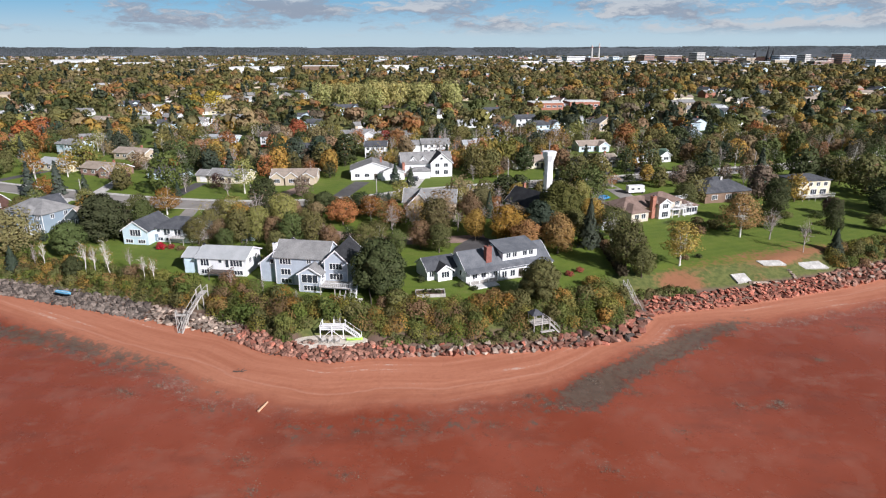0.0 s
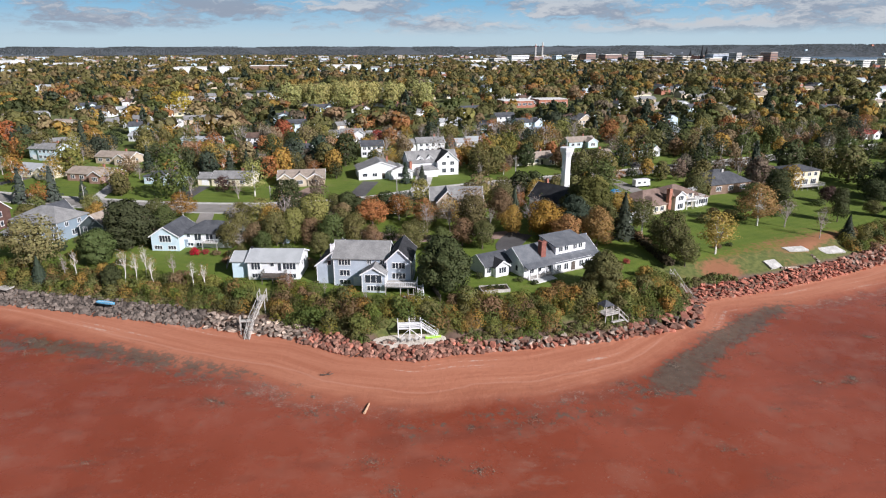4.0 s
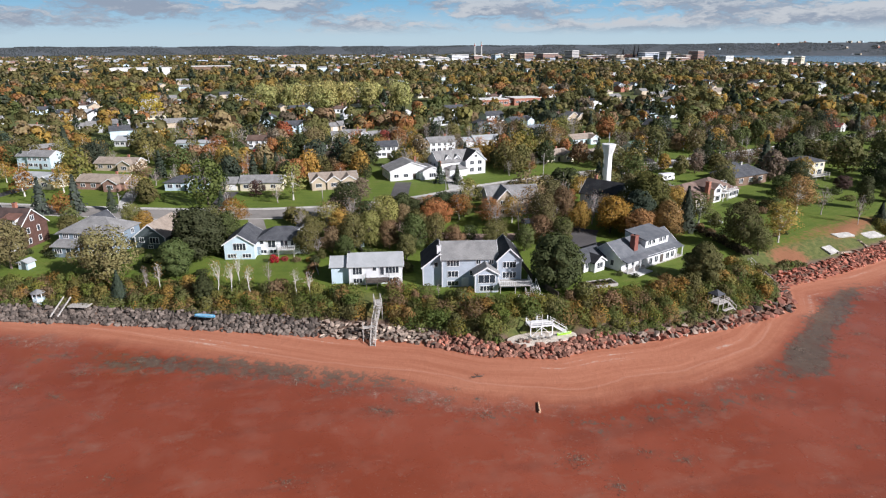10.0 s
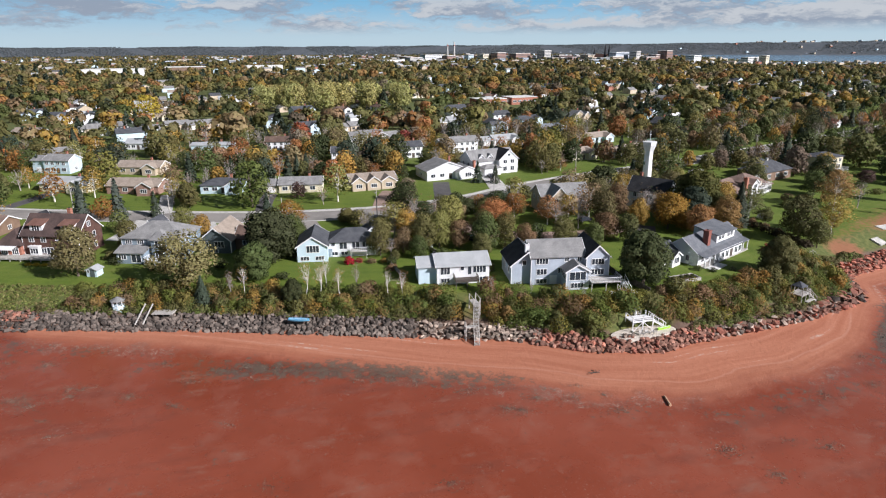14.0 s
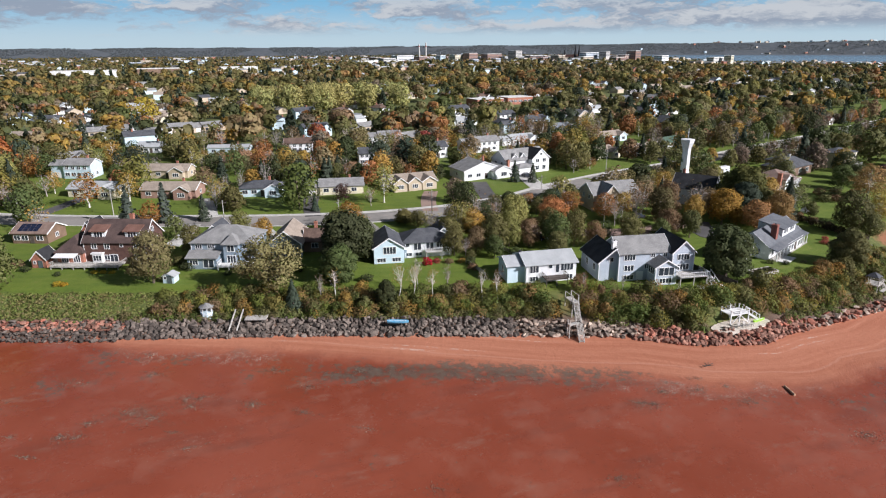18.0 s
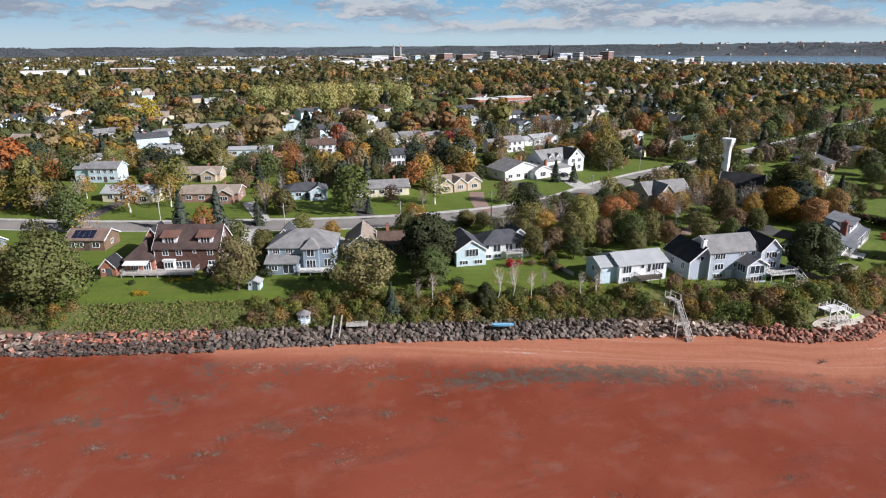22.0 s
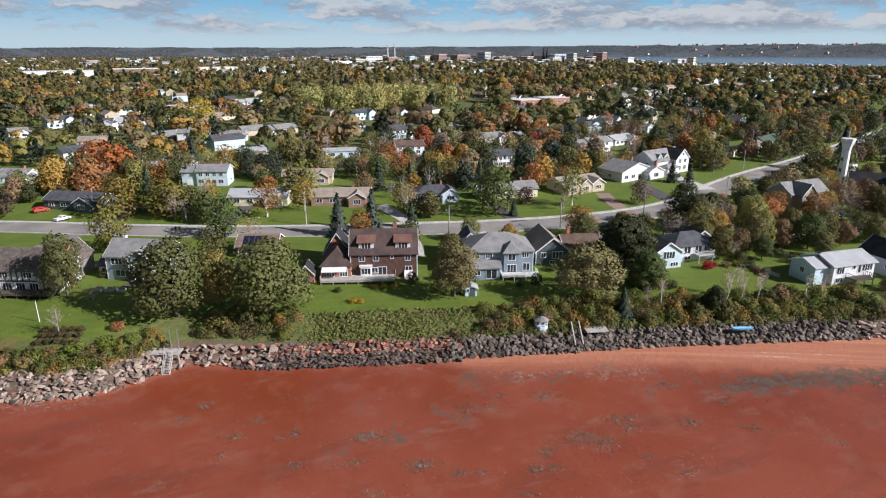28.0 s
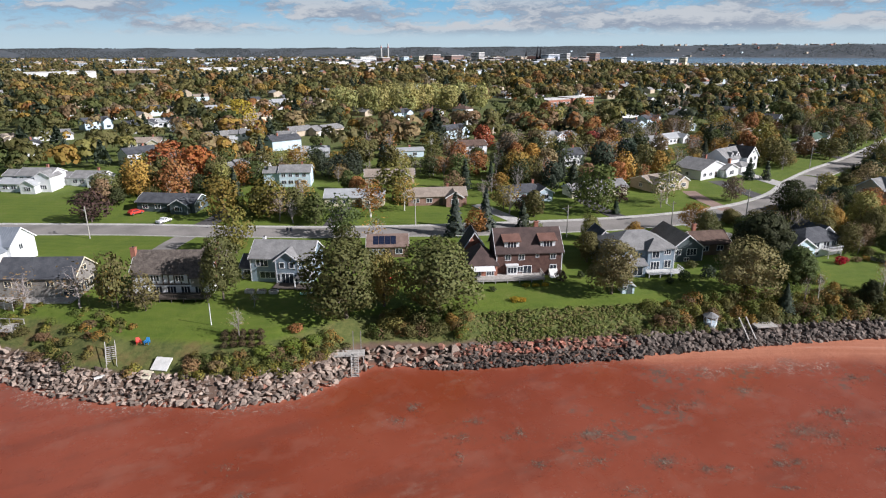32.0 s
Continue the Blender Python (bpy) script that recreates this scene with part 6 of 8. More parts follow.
for row in range(10):
    y0 = 345 + row * 43
    for col in range(-12, 34):
        x = col * 30 + (row % 2) * 15 + random.uniform(-7, 7)
        y = y0 + 0.28 * max(x, -60) + random.uniform(-8, 8)
        if x < -0.70 * y - 20 or x > 1.35 * (y - 40) or y > 780 or random.random() < 0.30 or made > 150 or not clear(x, y, 7) or abs(x - 93) < 36 and abs(y - 490) < 30:
            continue
        yaw = 15 + random.choice((0, 0, 180, 90, -90)) + random.uniform(-12, 12)
        copy_thing(random.choice(protos), pose(x, y, ground_z(x, y), 0, 0, yaw))
        HOUSES.append((x, y, 9.5))
        made += 1
for h in protos:
    for o in (*h.children_recursive, h):
        bpy.data.objects.remove(o)

# open gardens on the sea side of the houses, in which no tall tree stands
g = random.Random(31)
OPEN = [(hx, hy, 6.5, g.uniform(26, 60)) for hx, hy, hr in HOUSES if hy > 215 and (hy < 300 or g.random() < 0.45)]
OPEN += [(93, 497, 34, 45), (40, 520, 16, 70), (-45, 478, 55, 60)]


def shut(x, y):
    """Whether a place lies in an open garden before a house."""
    for hx, hy, hw, hl in OPEN:
        k = (hx + 100) / hy
        v = hy - y
        if -3 < v < hl and abs(x - hx + k * v) < hw:
            return True
    return False


grove = random.Random(5)
for i in range(30):
    x, y = -97 + 104 * (i % 15) / 14 + grove.uniform(-4, 4), 490 + 22 * (i // 15) + grove.uniform(-5, 5)
    tree("broadleaf_tree", x, y, grove.uniform(17, 21), grove.uniform(6.5, 8.5), (0.42, 0.40, 0.15), "pale willow grove")

# trees between the front gardens and the street
LANES = np.array([(-47, 204), (-41, 192), (-36, 180), (-24, 173), (-8, 170), (12, 173)], float)
for _ in range(95):
    x, y = random.uniform(-72, 50), random.uniform(164, 206)
    if len(TREES) > 1100 or road_gap(x, y) < 6.5 or min(np.hypot(LANES[:, 0] - x, LANES[:, 1] - y)) < 7 or any((hx - x) ** 2 + (hy - y) ** 2 < (hr * 0.85) ** 2 for hx, hy, hr in HOUSES):
        continue
    r = random.uniform(2.2, 5.2)
    if any((tx - x) ** 2 + (ty - y) ** 2 < (0.55 * (tr + r)) ** 2 for tx, ty, tr in TREES):
        continue
    kind = random.choice(("broadleaf_tree", "broadleaf_tree", "birch_tree", "bare_tree", "bare_tree"))
    hh = under(x, y, r * random.uniform(2.0, 2.6))
    tree(kind, x, y, hh, min(r, hh * 0.55), random.choice((OL, OL, GO, MG, TN, YG, OL, (0.33, 0.22, 0.08), DG)), "trees between gardens and street")

# trees along both sides of the eastern street and behind the eastern gardens
count = 0
for _ in range(3000):
    x = random.uniform(38, 270)
    y = random.uniform(178 + 0.25 * (x - 40), 275 + 0.4 * (x - 40))
    gap, r = road_gap(x, y), random.uniform(3.0, 5.6)
    d = float(shore(np.array([x]), np.array([y]))[0])
    if count > 105 or gap < 6.5 or d < 40 or (x < 125 and d < 52) or any((hx - x) ** 2 + (hy - y) ** 2 < (hr * 0.8 + r * 0.5) ** 2 for hx, hy, hr in HOUSES) or any((tx - x) ** 2 + (ty - y) ** 2 < (0.55 * (tr + r)) ** 2 for tx, ty, tr in TREES):
        continue
    if gap > 18 and shut(x, y):
        continue
    kind = random.choices(("maple_tree", "broadleaf_tree", "birch_tree", "bare_tree"), (3, 6, 1.5, 2))[0]
    hh = under(x, y, r * random.uniform(1.9, 2.5)) if x < 60 else r * random.uniform(1.9, 2.5)
    tree(kind, x, y, hh, min(r, hh * 0.6), random.choice((DG, OL, OL, MG, GO, TN, BR, DG, GY)), "trees along the eastern street")
    count += 1

# single trees as far as the streets behind
count = 0
for _ in range(14000):
    y = random.uniform(185, 340)
    x = random.uniform(-0.72 * y - 25, min(330, 1.2 * y))
    d = float(shore(np.array([x]), np.array([y]))[0])
    if d < 62 or (x > 48 and d < 85) or count > 520:
        continue
    gap = road_gap(x, y)
    r = random.uniform(2.6, 5.6)
    if gap < 7.5 or shut(x, y) or not clear(x, y, r * 0.4) or any((tx - x) ** 2 + (ty - y) ** 2 < (0.50 * (tr + r)) ** 2 for tx, ty, tr in TREES):
        continue
    if d < 150 and noise.noise((x * 0.03, y * 0.03, 9)) > 0.36:
        continue
    kind = random.choices(("maple_tree", "broadleaf_tree", "birch_tree", "bare_tree", "spruce_tree"), (2.5, 5, 2.2, 3.0, 1.2))[0]
    hue = BG if kind == "spruce_tree" else random.choice((OR, GO, BR, YG)) if kind == "birch_tree" else random.choice(PALETTE)
    hh = under(x, y, r * random.uniform(1.8, 2.5))
    r = min(r, hh * 0.62)
    tree(kind, x, y, hh, r if kind not in ("spruce_tree",) else r * 0.75, hue, "trees of the streets")
    count += 1


def far_houses():
    """Roofs of the town beyond, joined: gabled houses that stand among the trees."""
    g = random.Random(12)
    bm = bmesh.new()
    for k in range(1000):
        y = math.sqrt(g.uniform(520 ** 2, 1500 ** 2)) if k < 560 else math.sqrt(g.uniform(1300 ** 2, 3700 ** 2))
        x = -0.7 * y + g.random() * 2.2 * y
        if not clear(x, y, 1) or bay(np.array([x]), np.array([y]))[0] > -40:
            continue
        z, w, d, e, a = ground_z(x, y), g.uniform(9, 15) * (1 if y < 1500 else g.uniform(1, 2.6)), g.uniform(8, 10), g.choice((3.5, 4.5, 6.0)) + (0 if y < 1000 else g.uniform(1, 5)), g.choice((0.2, 1.77)) + g.uniform(-0.2, 0.2)
        c, s = math.cos(a), math.sin(a)
        put = lambda u, v, q: bm.verts.new((x + u * c - v * s, y + u * s + v * c, z + q))
        lo = [put(u, v, -1) for u, v in ((-w / 2, -d / 2), (w / 2, -d / 2), (w / 2, d / 2), (-w / 2, d / 2))]
        hi = [put(u, v, e) for u, v in ((-w / 2, -d / 2), (w / 2, -d / 2), (w / 2, d / 2), (-w / 2, d / 2))]
        r0, r1 = put(-w / 2, 0, e + 2.4), put(w / 2, 0, e + 2.4)
        m = g.choice((0, 0, 7, 7, 1, 5))
        walls = [(lo[0], lo[1], hi[1], hi[0]), (lo[1], lo[2], hi[2], r1, hi[1]), (lo[2], lo[3], hi[3], hi[2]), (lo[3], lo[0], hi[0], r0, hi[3])]
        roofs = [(hi[0], hi[1], r1, r0), (hi[2], hi[3], r0, r1)]
        for f in walls:
            bm.faces.new(f).material_index = m
        m = g.choice((2, 2, 3, 4, 6, 6))
        for f in roofs:
            bm.faces.new(f).material_index = m
        HOUSES.append((x, y, 9.0))
        if g.random() < 0.35:
            OPEN.append((x, y, 6.5, g.uniform(25, 80)))
    return tagged(new("far_houses", finish(bm, "far_houses", [ICE_SHADE_SIDING, TAN_SIDING, R_GREY, R_DARK, R_TAN, BRICK, R_PALE, TAN_SIDING])), "distant gabled houses among the trees", "houses", kind="stuff")


far_houses()


def woods(name, label, ymin, ymax, spacing, per, size, seed, gaps=0.3):
    """Far trees, each a lobed heap of leaf clumps with its own hue, joined; haze is mixed into the hue with distance.
    """
    g = np.random.default_rng(seed)
    area = 0.5 * 2.5 * (ymax ** 2 - ymin ** 2)
    n = int(area / spacing ** 2)
    y = np.sqrt(g.uniform(ymin ** 2, ymax ** 2, n))
    x = -0.74 * y - 30 + g.random(n) * (2.5 * y + 60)
    keep = (bay(x, y) < -10) & (shore(x, y) > 130) & (np.hypot(x + 100, y - 40) < 4150)
    for tx, ty, tr in TREES:
        keep &= (x - tx) ** 2 + (y - ty) ** 2 > (tr * 1.2) ** 2
    for hx, hy, hr in HOUSES:
        keep &= (x - hx) ** 2 + (y - hy + 0.6 * hr) ** 2 > (hr * 1.15) ** 2
    for hx, hy, hw, hl in OPEN:
        v = hy - y
        keep &= ~((v > -3) & (v < hl) & (np.abs(x - hx + (hx + 100) / hy * v) < hw))
    x, y = x[keep], y[keep]
    nn = np.array([noise.noise((a * 0.012, b * 0.012, 5)) for a, b in zip(x, y)])
    keep = nn < gaps
    x, y, nn = x[keep], y[keep], nn[keep]
    n = len(x)
    low = np.clip((np.degrees(np.arctan2(x + 100, y - 40)) - 36) / 6, 0, 1) * np.clip((np.hypot(x, y) - 1000) / 500, 0, 1)
    H = g.triangular(5, 9, 17, n) * (1 - 0.5 * low) * np.where(y > 1650, 0.75, 1.0)
    R = H * g.uniform(0.36, 0.56, n)
    conifer = g.random(n) < 0.14
    pal = np.array(PALETTE)
    patch = np.array([noise.noise((a * 0.02, b * 0.02, 11)) for a, b in zip(x, y)])
    hue = pal[np.clip(((patch * 0.9 + 0.5) * len(pal) + g.normal(0, 3.5, n)).astype(int), 0, len(pal) - 1)] * g.uniform(0.9, 1.25, (n, 1))
    # haze put into the colour: farther hues drift to a paler, bluer mean
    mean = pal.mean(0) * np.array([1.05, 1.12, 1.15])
    haze = np.clip((y - 420) / 900, 0.1, 0.62)[:, None]
    hue = hue * (1 - haze) + mean * haze * g.uniform(0.9, 1.28, (n, 1))
    hue[conifer] = np.array(BG) * g.uniform(0.9, 1.3, (conifer.sum(), 1))
    z = height(x, y)
    lob = g.normal(size=(n, 4, 3)) * np.array([0.46, 0.46, 0.26])
    pick = g.integers(0, 4, (n, per))
    d = g.normal(size=(n, per, 3))
    d[..., 2] = np.where(d[..., 2] < -0.35, -d[..., 2], d[..., 2])
    d /= np.linalg.norm(d, axis=2, keepdims=True)
    c = np.take_along_axis(lob, np.repeat(pick[..., None], 3, 2), 1) + d * 0.55
    c = c / np.maximum(1.0, np.linalg.norm(c, axis=2, keepdims=True))
    fz = g.random((n, per))
    cone = np.stack([np.cos(g.random((n, per)) * 6.28) * (1 - fz) * 0.65, np.sin(g.random((n, per)) * 6.28) * (1 - fz) * 0.65, fz * 1.9 - 0.9], 2)
    c = np.where(conifer[:, None, None], cone, c)
    p = np.stack([x[:, None] + c[..., 0] * R[:, None], y[:, None] + c[..., 1] * R[:, None], z[:, None] + H[:, None] * (0.56 + 0.44 * c[..., 2])], 2)
    s = (R * size)[:, None] * g.uniform(0.7, 1.3, (n, per))
    me = cards(name, p.reshape(-1, 3), (d + g.normal(0, 0.22, d.shape)).reshape(-1, 3), s.reshape(-1), WOODS_LEAF, soft=(0.6 * c * np.array([1, 1, 0.8]) + 0.45 * d + np.array([0, 0, 0.12])).reshape(-1, 3))
    at = me.attributes.new("hue", "FLOAT_COLOR", "POINT")
    rgba = np.ones((n * per * 4, 4), np.float32)
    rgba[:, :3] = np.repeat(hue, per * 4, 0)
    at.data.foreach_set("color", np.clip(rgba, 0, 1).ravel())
    return tagged(new(name, me), label, "trees", kind="stuff")


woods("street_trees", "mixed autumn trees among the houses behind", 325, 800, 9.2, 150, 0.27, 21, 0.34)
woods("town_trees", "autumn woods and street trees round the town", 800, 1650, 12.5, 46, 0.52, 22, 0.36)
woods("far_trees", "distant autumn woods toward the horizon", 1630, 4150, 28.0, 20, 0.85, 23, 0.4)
# ---- the town on the skyline ----
def block(x, y, w, d, top, wall, floors=0, yaw=30, label="pale office building in the town", name="town_building", roof=PALE_SLAB):
    z = ground_z(x, y)
    b = thing(name, x, y, yaw, z, label, "building", "town skyline")
    h = top - z
    part("wall", boxes((-w / 2, w / 2, -d / 2, d / 2, -2, h)), wall, b)
    part("roof", boxes((-w / 2 - 0.3, w / 2 + 0.3, -d / 2 - 0.3, d / 2 + 0.3, h + 0.003, h + 0.8)), roof, b)
    for i in range(floors):
        zz = h - 2.6 - i * 3.6
        if zz > 1:
            part("window_band", boxes((-w / 2 + 1, w / 2 - 1, -d / 2 - 0.12, -d / 2 - 0.02, zz, zz + 1.4)), FAR_GLASS, b)
            part("window_band", boxes((-w / 2 - 0.12, -w / 2 - 0.02, -d / 2 + 1, d / 2 - 1, zz, zz + 1.4)), FAR_GLASS, b)
    return b


block(605, 1558, 28, 24, 45, CONCRETE, 6, label="tall pale concrete office tower in the town")
block(851, 1397, 30, 24, 44, BRICK_PINK, 5, label="tall red brick hotel block in the town")
block(330, 1650, 60, 20, 35, WHITE_SIDING, 3, label="long white building near the stacks")
block(375, 1640, 30, 20, 33, BRICK_PINK, 3, label="red and white building near the stacks")
block(425, 1625, 20, 16, 35, ICE_SHADE_SIDING, 3, label="pale blue glass-fronted building")
block(465, 1610, 40, 20, 36, CREAM_SIDING, 3, label="cream stepped office building")
block(497, 1600, 34, 22, 40, BRICK_PINK, 4, label="brick office building with white cap")
block(548, 1580, 60, 22, 38, BRICK_PINK, 4, label="long pink brick office building")
block(650, 1540, 60, 18, 33, BRICK_DARK, 3, label="low dark brick building")
block(700, 1500, 40, 24, 34, TAN_SIDING, 3, label="tan building below the spires")
block(765, 1460, 70, 20, 40, GREY_SIDING, 4, label="long grey flat-roofed theatre building")
block(795, 1440, 20, 20, 42, CONCRETE, 3, label="square pale stage tower")
block(830, 1400, 46, 20, 35, BRICK_PINK, 3, label="red brick block in the town")
block(890, 1340, 40, 20, 33, WHITE_SIDING, 2, label="white gabled town building")
block(735, 1430, 50, 18, 31, TAN_SIDING, 3, label="tan brick apartment house in town")
block(790, 1370, 60, 18, 30, BRICK_PINK, 3, label="red brick apartment house in town")
block(985, 1265, 70, 16, 29, PALE_SLAB, 3, label="long pale apartment building by the water")
block(1010, 1250, 20, 16, 33, CREAM_SIDING, 3, label="cream apartment tower by the water")
block(250, 1500, 40, 20, 31, CONCRETE, 2, label="low concrete building among trees")
block(180, 1420, 60, 24, 28, WHITE, 0, label="white flat-roofed store building")
block(-836, 1480, 90, 40, 30, WHITE, 0, label="long low white industrial shed", yaw=-10)
block(-640, 1350, 70, 30, 27, WHITE, 0, label="low white flat-roofed warehouse", yaw=0)
block(-300, 1050, 80, 40, 27, WHITE, 0, label="white flat-roofed sports hall building", yaw=5)
block(-210, 1120, 60, 30, 27, BROWN_SIDING, 0, label="long brown-roofed hall among the trees", yaw=5)
block(-90, 1180, 60, 30, 26, PALE_SLAB, 0, label="pale flat-roofed ice arena", yaw=8)
for k, (x, y) in enumerate(((378, 1662), (394, 1654))):
    st = thing("smoke_stack", x, y, 0, None, "slim pale power-station chimney stack", "stack", "power-station stacks")
    part("shaft", frustum(bmesh.new(), 0, 0, [(2.6, -1), (2.0, 30), (1.7, 50 + 4 * k)], 12), CONCRETE, st)
    part("band", frustum(bmesh.new(), 0, 0, [(1.9, 44), (1.85, 46)], 12), R_RED, st)
ch = thing("church", 722, 1492, 30, None, "dark stone church with three pointed spires", "church", "town skyline")
part("nave", prism(bmesh.new(), [(-9, -1), (9, -1), (9, 14), (0, 22), (-9, 14)], "y", -26, 26), BRICK_DARK, ch)
for x, y, t in ((-9, -26, 48), (9, -26, 44), (0, 10, 36)):
    part("spire", frustum(bmesh.new(), x, y, [(3.6, -1), (3.6, 22), (0.2, t)], 8), R_BLACK, ch)

# ---- drives and paving ----
ribbon("drive", [(-47, 204), (-41, 192), (-36, 180), (-24, 173), (-8, 170), (12, 173)], 6.5, REDDRIVE, "red-brown gravel court and lane behind the gardens", "drive", 0.06)
ribbon("drive", [(-47, 204), (-56, 196), (-62, 188)], 5.5, REDDRIVE, "red-brown gravel lane", "drive", 0.066)
ribbon("drive", [(12, 173), (8, 166), (6, 160), (9, 156)], 7.0, ASPHALT_DARK, "dark asphalt court behind the white house", "drive", 0.07)
for pts, w, m, lab in (([(-37, 212), (-34, 224), (-31, 236)], 6.0, ASPHALT_DARK, "dark asphalt drive to the split-level house"), ([(-14, 219), (-12, 230), (-10, 243)], 6.5, CONCRETE, "pale paved drive to the white house"),
                       ([(-96, 214), (-95, 226), (-93, 237)], 5.0, ASPHALT_DARK, "dark asphalt drive beside a bungalow"), ([(-126, 222), (-127, 234), (-128, 246)], 4.5, CONCRETE, "pale concrete drive"), ([(-212, 260), (-205, 268), (-200, 276)], 6.0, ASPHALT_DARK, "dark asphalt drive on the lawn"),
                       ([(-131, 217), (-133, 208), (-136, 200)], 4.5, CONCRETE, "pale concrete drive beside the brick house"), ([(-112, 210), (-110, 202), (-108, 195)], 4.0, CONCRETE, "short pale drive"), ([(-215, 254), (-221, 246), (-226, 236)], 6.0, ASPHALT, "grey drive to the half-timbered house"),
                       ([(62, 246), (66, 255), (68, 263)], 5.5, ASPHALT_DARK, "dark asphalt drive to the white bungalow"), ([(80, 250), (84, 262), (86, 276)], 5.5, ASPHALT_DARK, "dark asphalt drive to the green-roofed bungalow"), ([(60, 238), (63, 228), (66, 212)], 6, ASPHALT, "grey parking drive with a camper van"),
                       ([(-84, 213), (-82, 200), (-80, 186)], 4.5, ASPHALT, "grey drive to the charcoal-roofed house"), ([(-178, 243), (-172, 254), (-168, 262)], 5, ASPHALT_DARK, "dark asphalt drive in shade"), ([(-60, 208), (-57, 218), (-52, 229)], 5, REDDRIVE, "brown paved drive to the tan bungalow")):
    ribbon("drive", pts, w, m, lab, "drive", 0.075)
for x, y, w, d, yaw, lab in ((84.0, 155.6, 6.2, 2.6, 6, "pale concrete slab set in the bank"), (95.2, 156.8, 6.8, 3.4, 10, "large pale concrete slab on the bank"), (73.2, 148, 4.2, 3.2, 25, "broken pale concrete slab")):
    sl = thing("concrete_slab", x, y, yaw, None, lab, "slab", "slabs on the bank")
    k = 0.12 * w
    bm = prism(bmesh.new(), [(-w / 2, -0.5), (w / 2, -0.5), (w / 2, 0.1), (-w / 2, 0.1)], "y", -d / 2, d / 2)
    for v in bm.verts:
        v.co.x += k * math.sin(v.co.y * 3 + w)
        v.co.y += 0.5 * k * math.sin(v.co.x * 2)
    part("slab", bm, WORN_SLAB, sl).matrix_basis = Matrix.Translation((0, 0, 0.12)) @ Matrix.Rotation(math.atan2(ground_z(x, y + 2) - ground_z(x, y - 2), 4), 4, "X")
edging = thing("stone_edging", 80, 147, 0, 0, "curved low edging of pale flat stones on the bank", "edging")
for i in range(22):
    f = i / 21
    x, y = 75.0 + 12.5 * min(1, f * 1.25) + 0.5 * math.sin(f * 9), 146.8 + 2.4 * f + max(0, f - 0.7) * 14
    bm = boxes((-0.42, 0.42, -0.3, 0.3, -0.3, 0.22))
    part("stone", bm, STONE["cream"], edging).matrix_basis = pose(x - 80, y - 147, ground_z(x, y) + 0.1, 8 * math.sin(i * 5), 6 * math.cos(i * 3), 40 * f + 20 * math.sin(i))

# ---- stone along the shore ----
def stone_mesh(k, flat):
    g = random.Random(k)
    bm = bmesh.new()
    for _ in range(16 if flat < 0.5 else 11):
        v = Vector((g.gauss(0, 1), g.gauss(0, 1), g.gauss(0, 1))).normalized()
        m = max(abs(v.x), abs(v.y), abs(v.z))
        v = v * (1 - flat) + v / m * flat * 0.8
        bm.verts.new((v.x * 0.62, v.y * 0.5, v.z * (0.30 if flat > 0.5 else 0.42)))
    r = bmesh.ops.convex_hull(bm, input=bm.verts[:])
    bmesh.ops.delete(bm, geom=[e for e in r["geom_interior"] if isinstance(e, bmesh.types.BMVert)], context="VERTS")
    return bm


STONES = {}


def stones(key, flat):
    if (key, flat) not in STONES:
        STONES[key, flat] = [finish(stone_mesh(40 + i + int(flat * 50), flat), "stone", STONE[key]) for i in range(7)]
    return STONES[key, flat]


def revetment(label, lo, hi, w0, w1, size, keys, flat, step=0.74, tilt=25):
    """Piled stone between two x values along the shore, from w0 to w1 metres inland; the first stones are parts, the rest joined."""
    g = random.Random(int(lo * 7))
    spots = []
    for x, y, nx, ny in along(lo, hi, size * step):
        d = w0 + g.uniform(0, 0.5)
        while d < w1:
            j = g.uniform(-0.4, 0.4) * size
            spots.append((x + nx * d - ny * j, y + ny * d + nx * j, d))
            d += size * g.uniform(0.52, 0.78)
    mid = spots[len(spots) // 2]
    rv = thing("revetment", mid[0], mid[1], 0, 0, label, "revetment")
    inv = Matrix.Translation((-mid[0], -float(lay(mid[0], mid[1])), 0))
    g.shuffle(spots)
    verts, faces = [], []
    for n, (x, y, d) in enumerate(spots):
        key = g.choice(keys)
        s = size * g.uniform(0.8, 1.45)
        z = ground_z(x, y) + s * g.uniform(-0.02, 0.38)
        m = inv @ pose(x, float(lay(x, y)), z, g.uniform(-tilt, tilt), g.uniform(-tilt, tilt), g.uniform(0, 360)) @ Matrix.Diagonal((s, s * g.uniform(0.8, 1.15), s * g.uniform(0.8, 1.2), 1))
        src = g.choice(stones(key, flat))
        if n < 185:
            o = new("stone", src)
            o.parent, o.matrix_basis = rv, m
        else:
            b = len(verts)
            verts += [m @ v.co for v in src.vertices]
            faces += [tuple(i + b for i in f.vertices) for f in src.polygons]
    if verts:
        me = bpy.data.meshes.new("rubble")
        me.from_pydata(verts, [], faces)
        me.materials.append(STONE[keys[0] + "_joined"])
        o = new("rubble", me)
        o.parent = rv
        tagged(o, kind="stuff")
    return rv


revetment("tumbled pale brown sandstone slabs round the point", -300, -193, -0.6, 5.2, 1.05, ("pale", "grey", "pale", "rust", "grey"), 0.7, tilt=32)
revetment("large pale stone blocks below the trees", -193, -177, -0.3, 3.6, 1.3, ("pale", "pale", "rust"), 0.7)
revetment("dark weed-stained rubble at the foot of the bank", -183, -144, -1.4, 1.7, 0.85, ("dark", "dark", "grey"), 0.7)
revetment("red sandstone slabs and timber at the bank foot", -178, -144, 1.6, 4.2, 0.95, ("rust", "red", "rust", "grey"), 0.8, tilt=14)
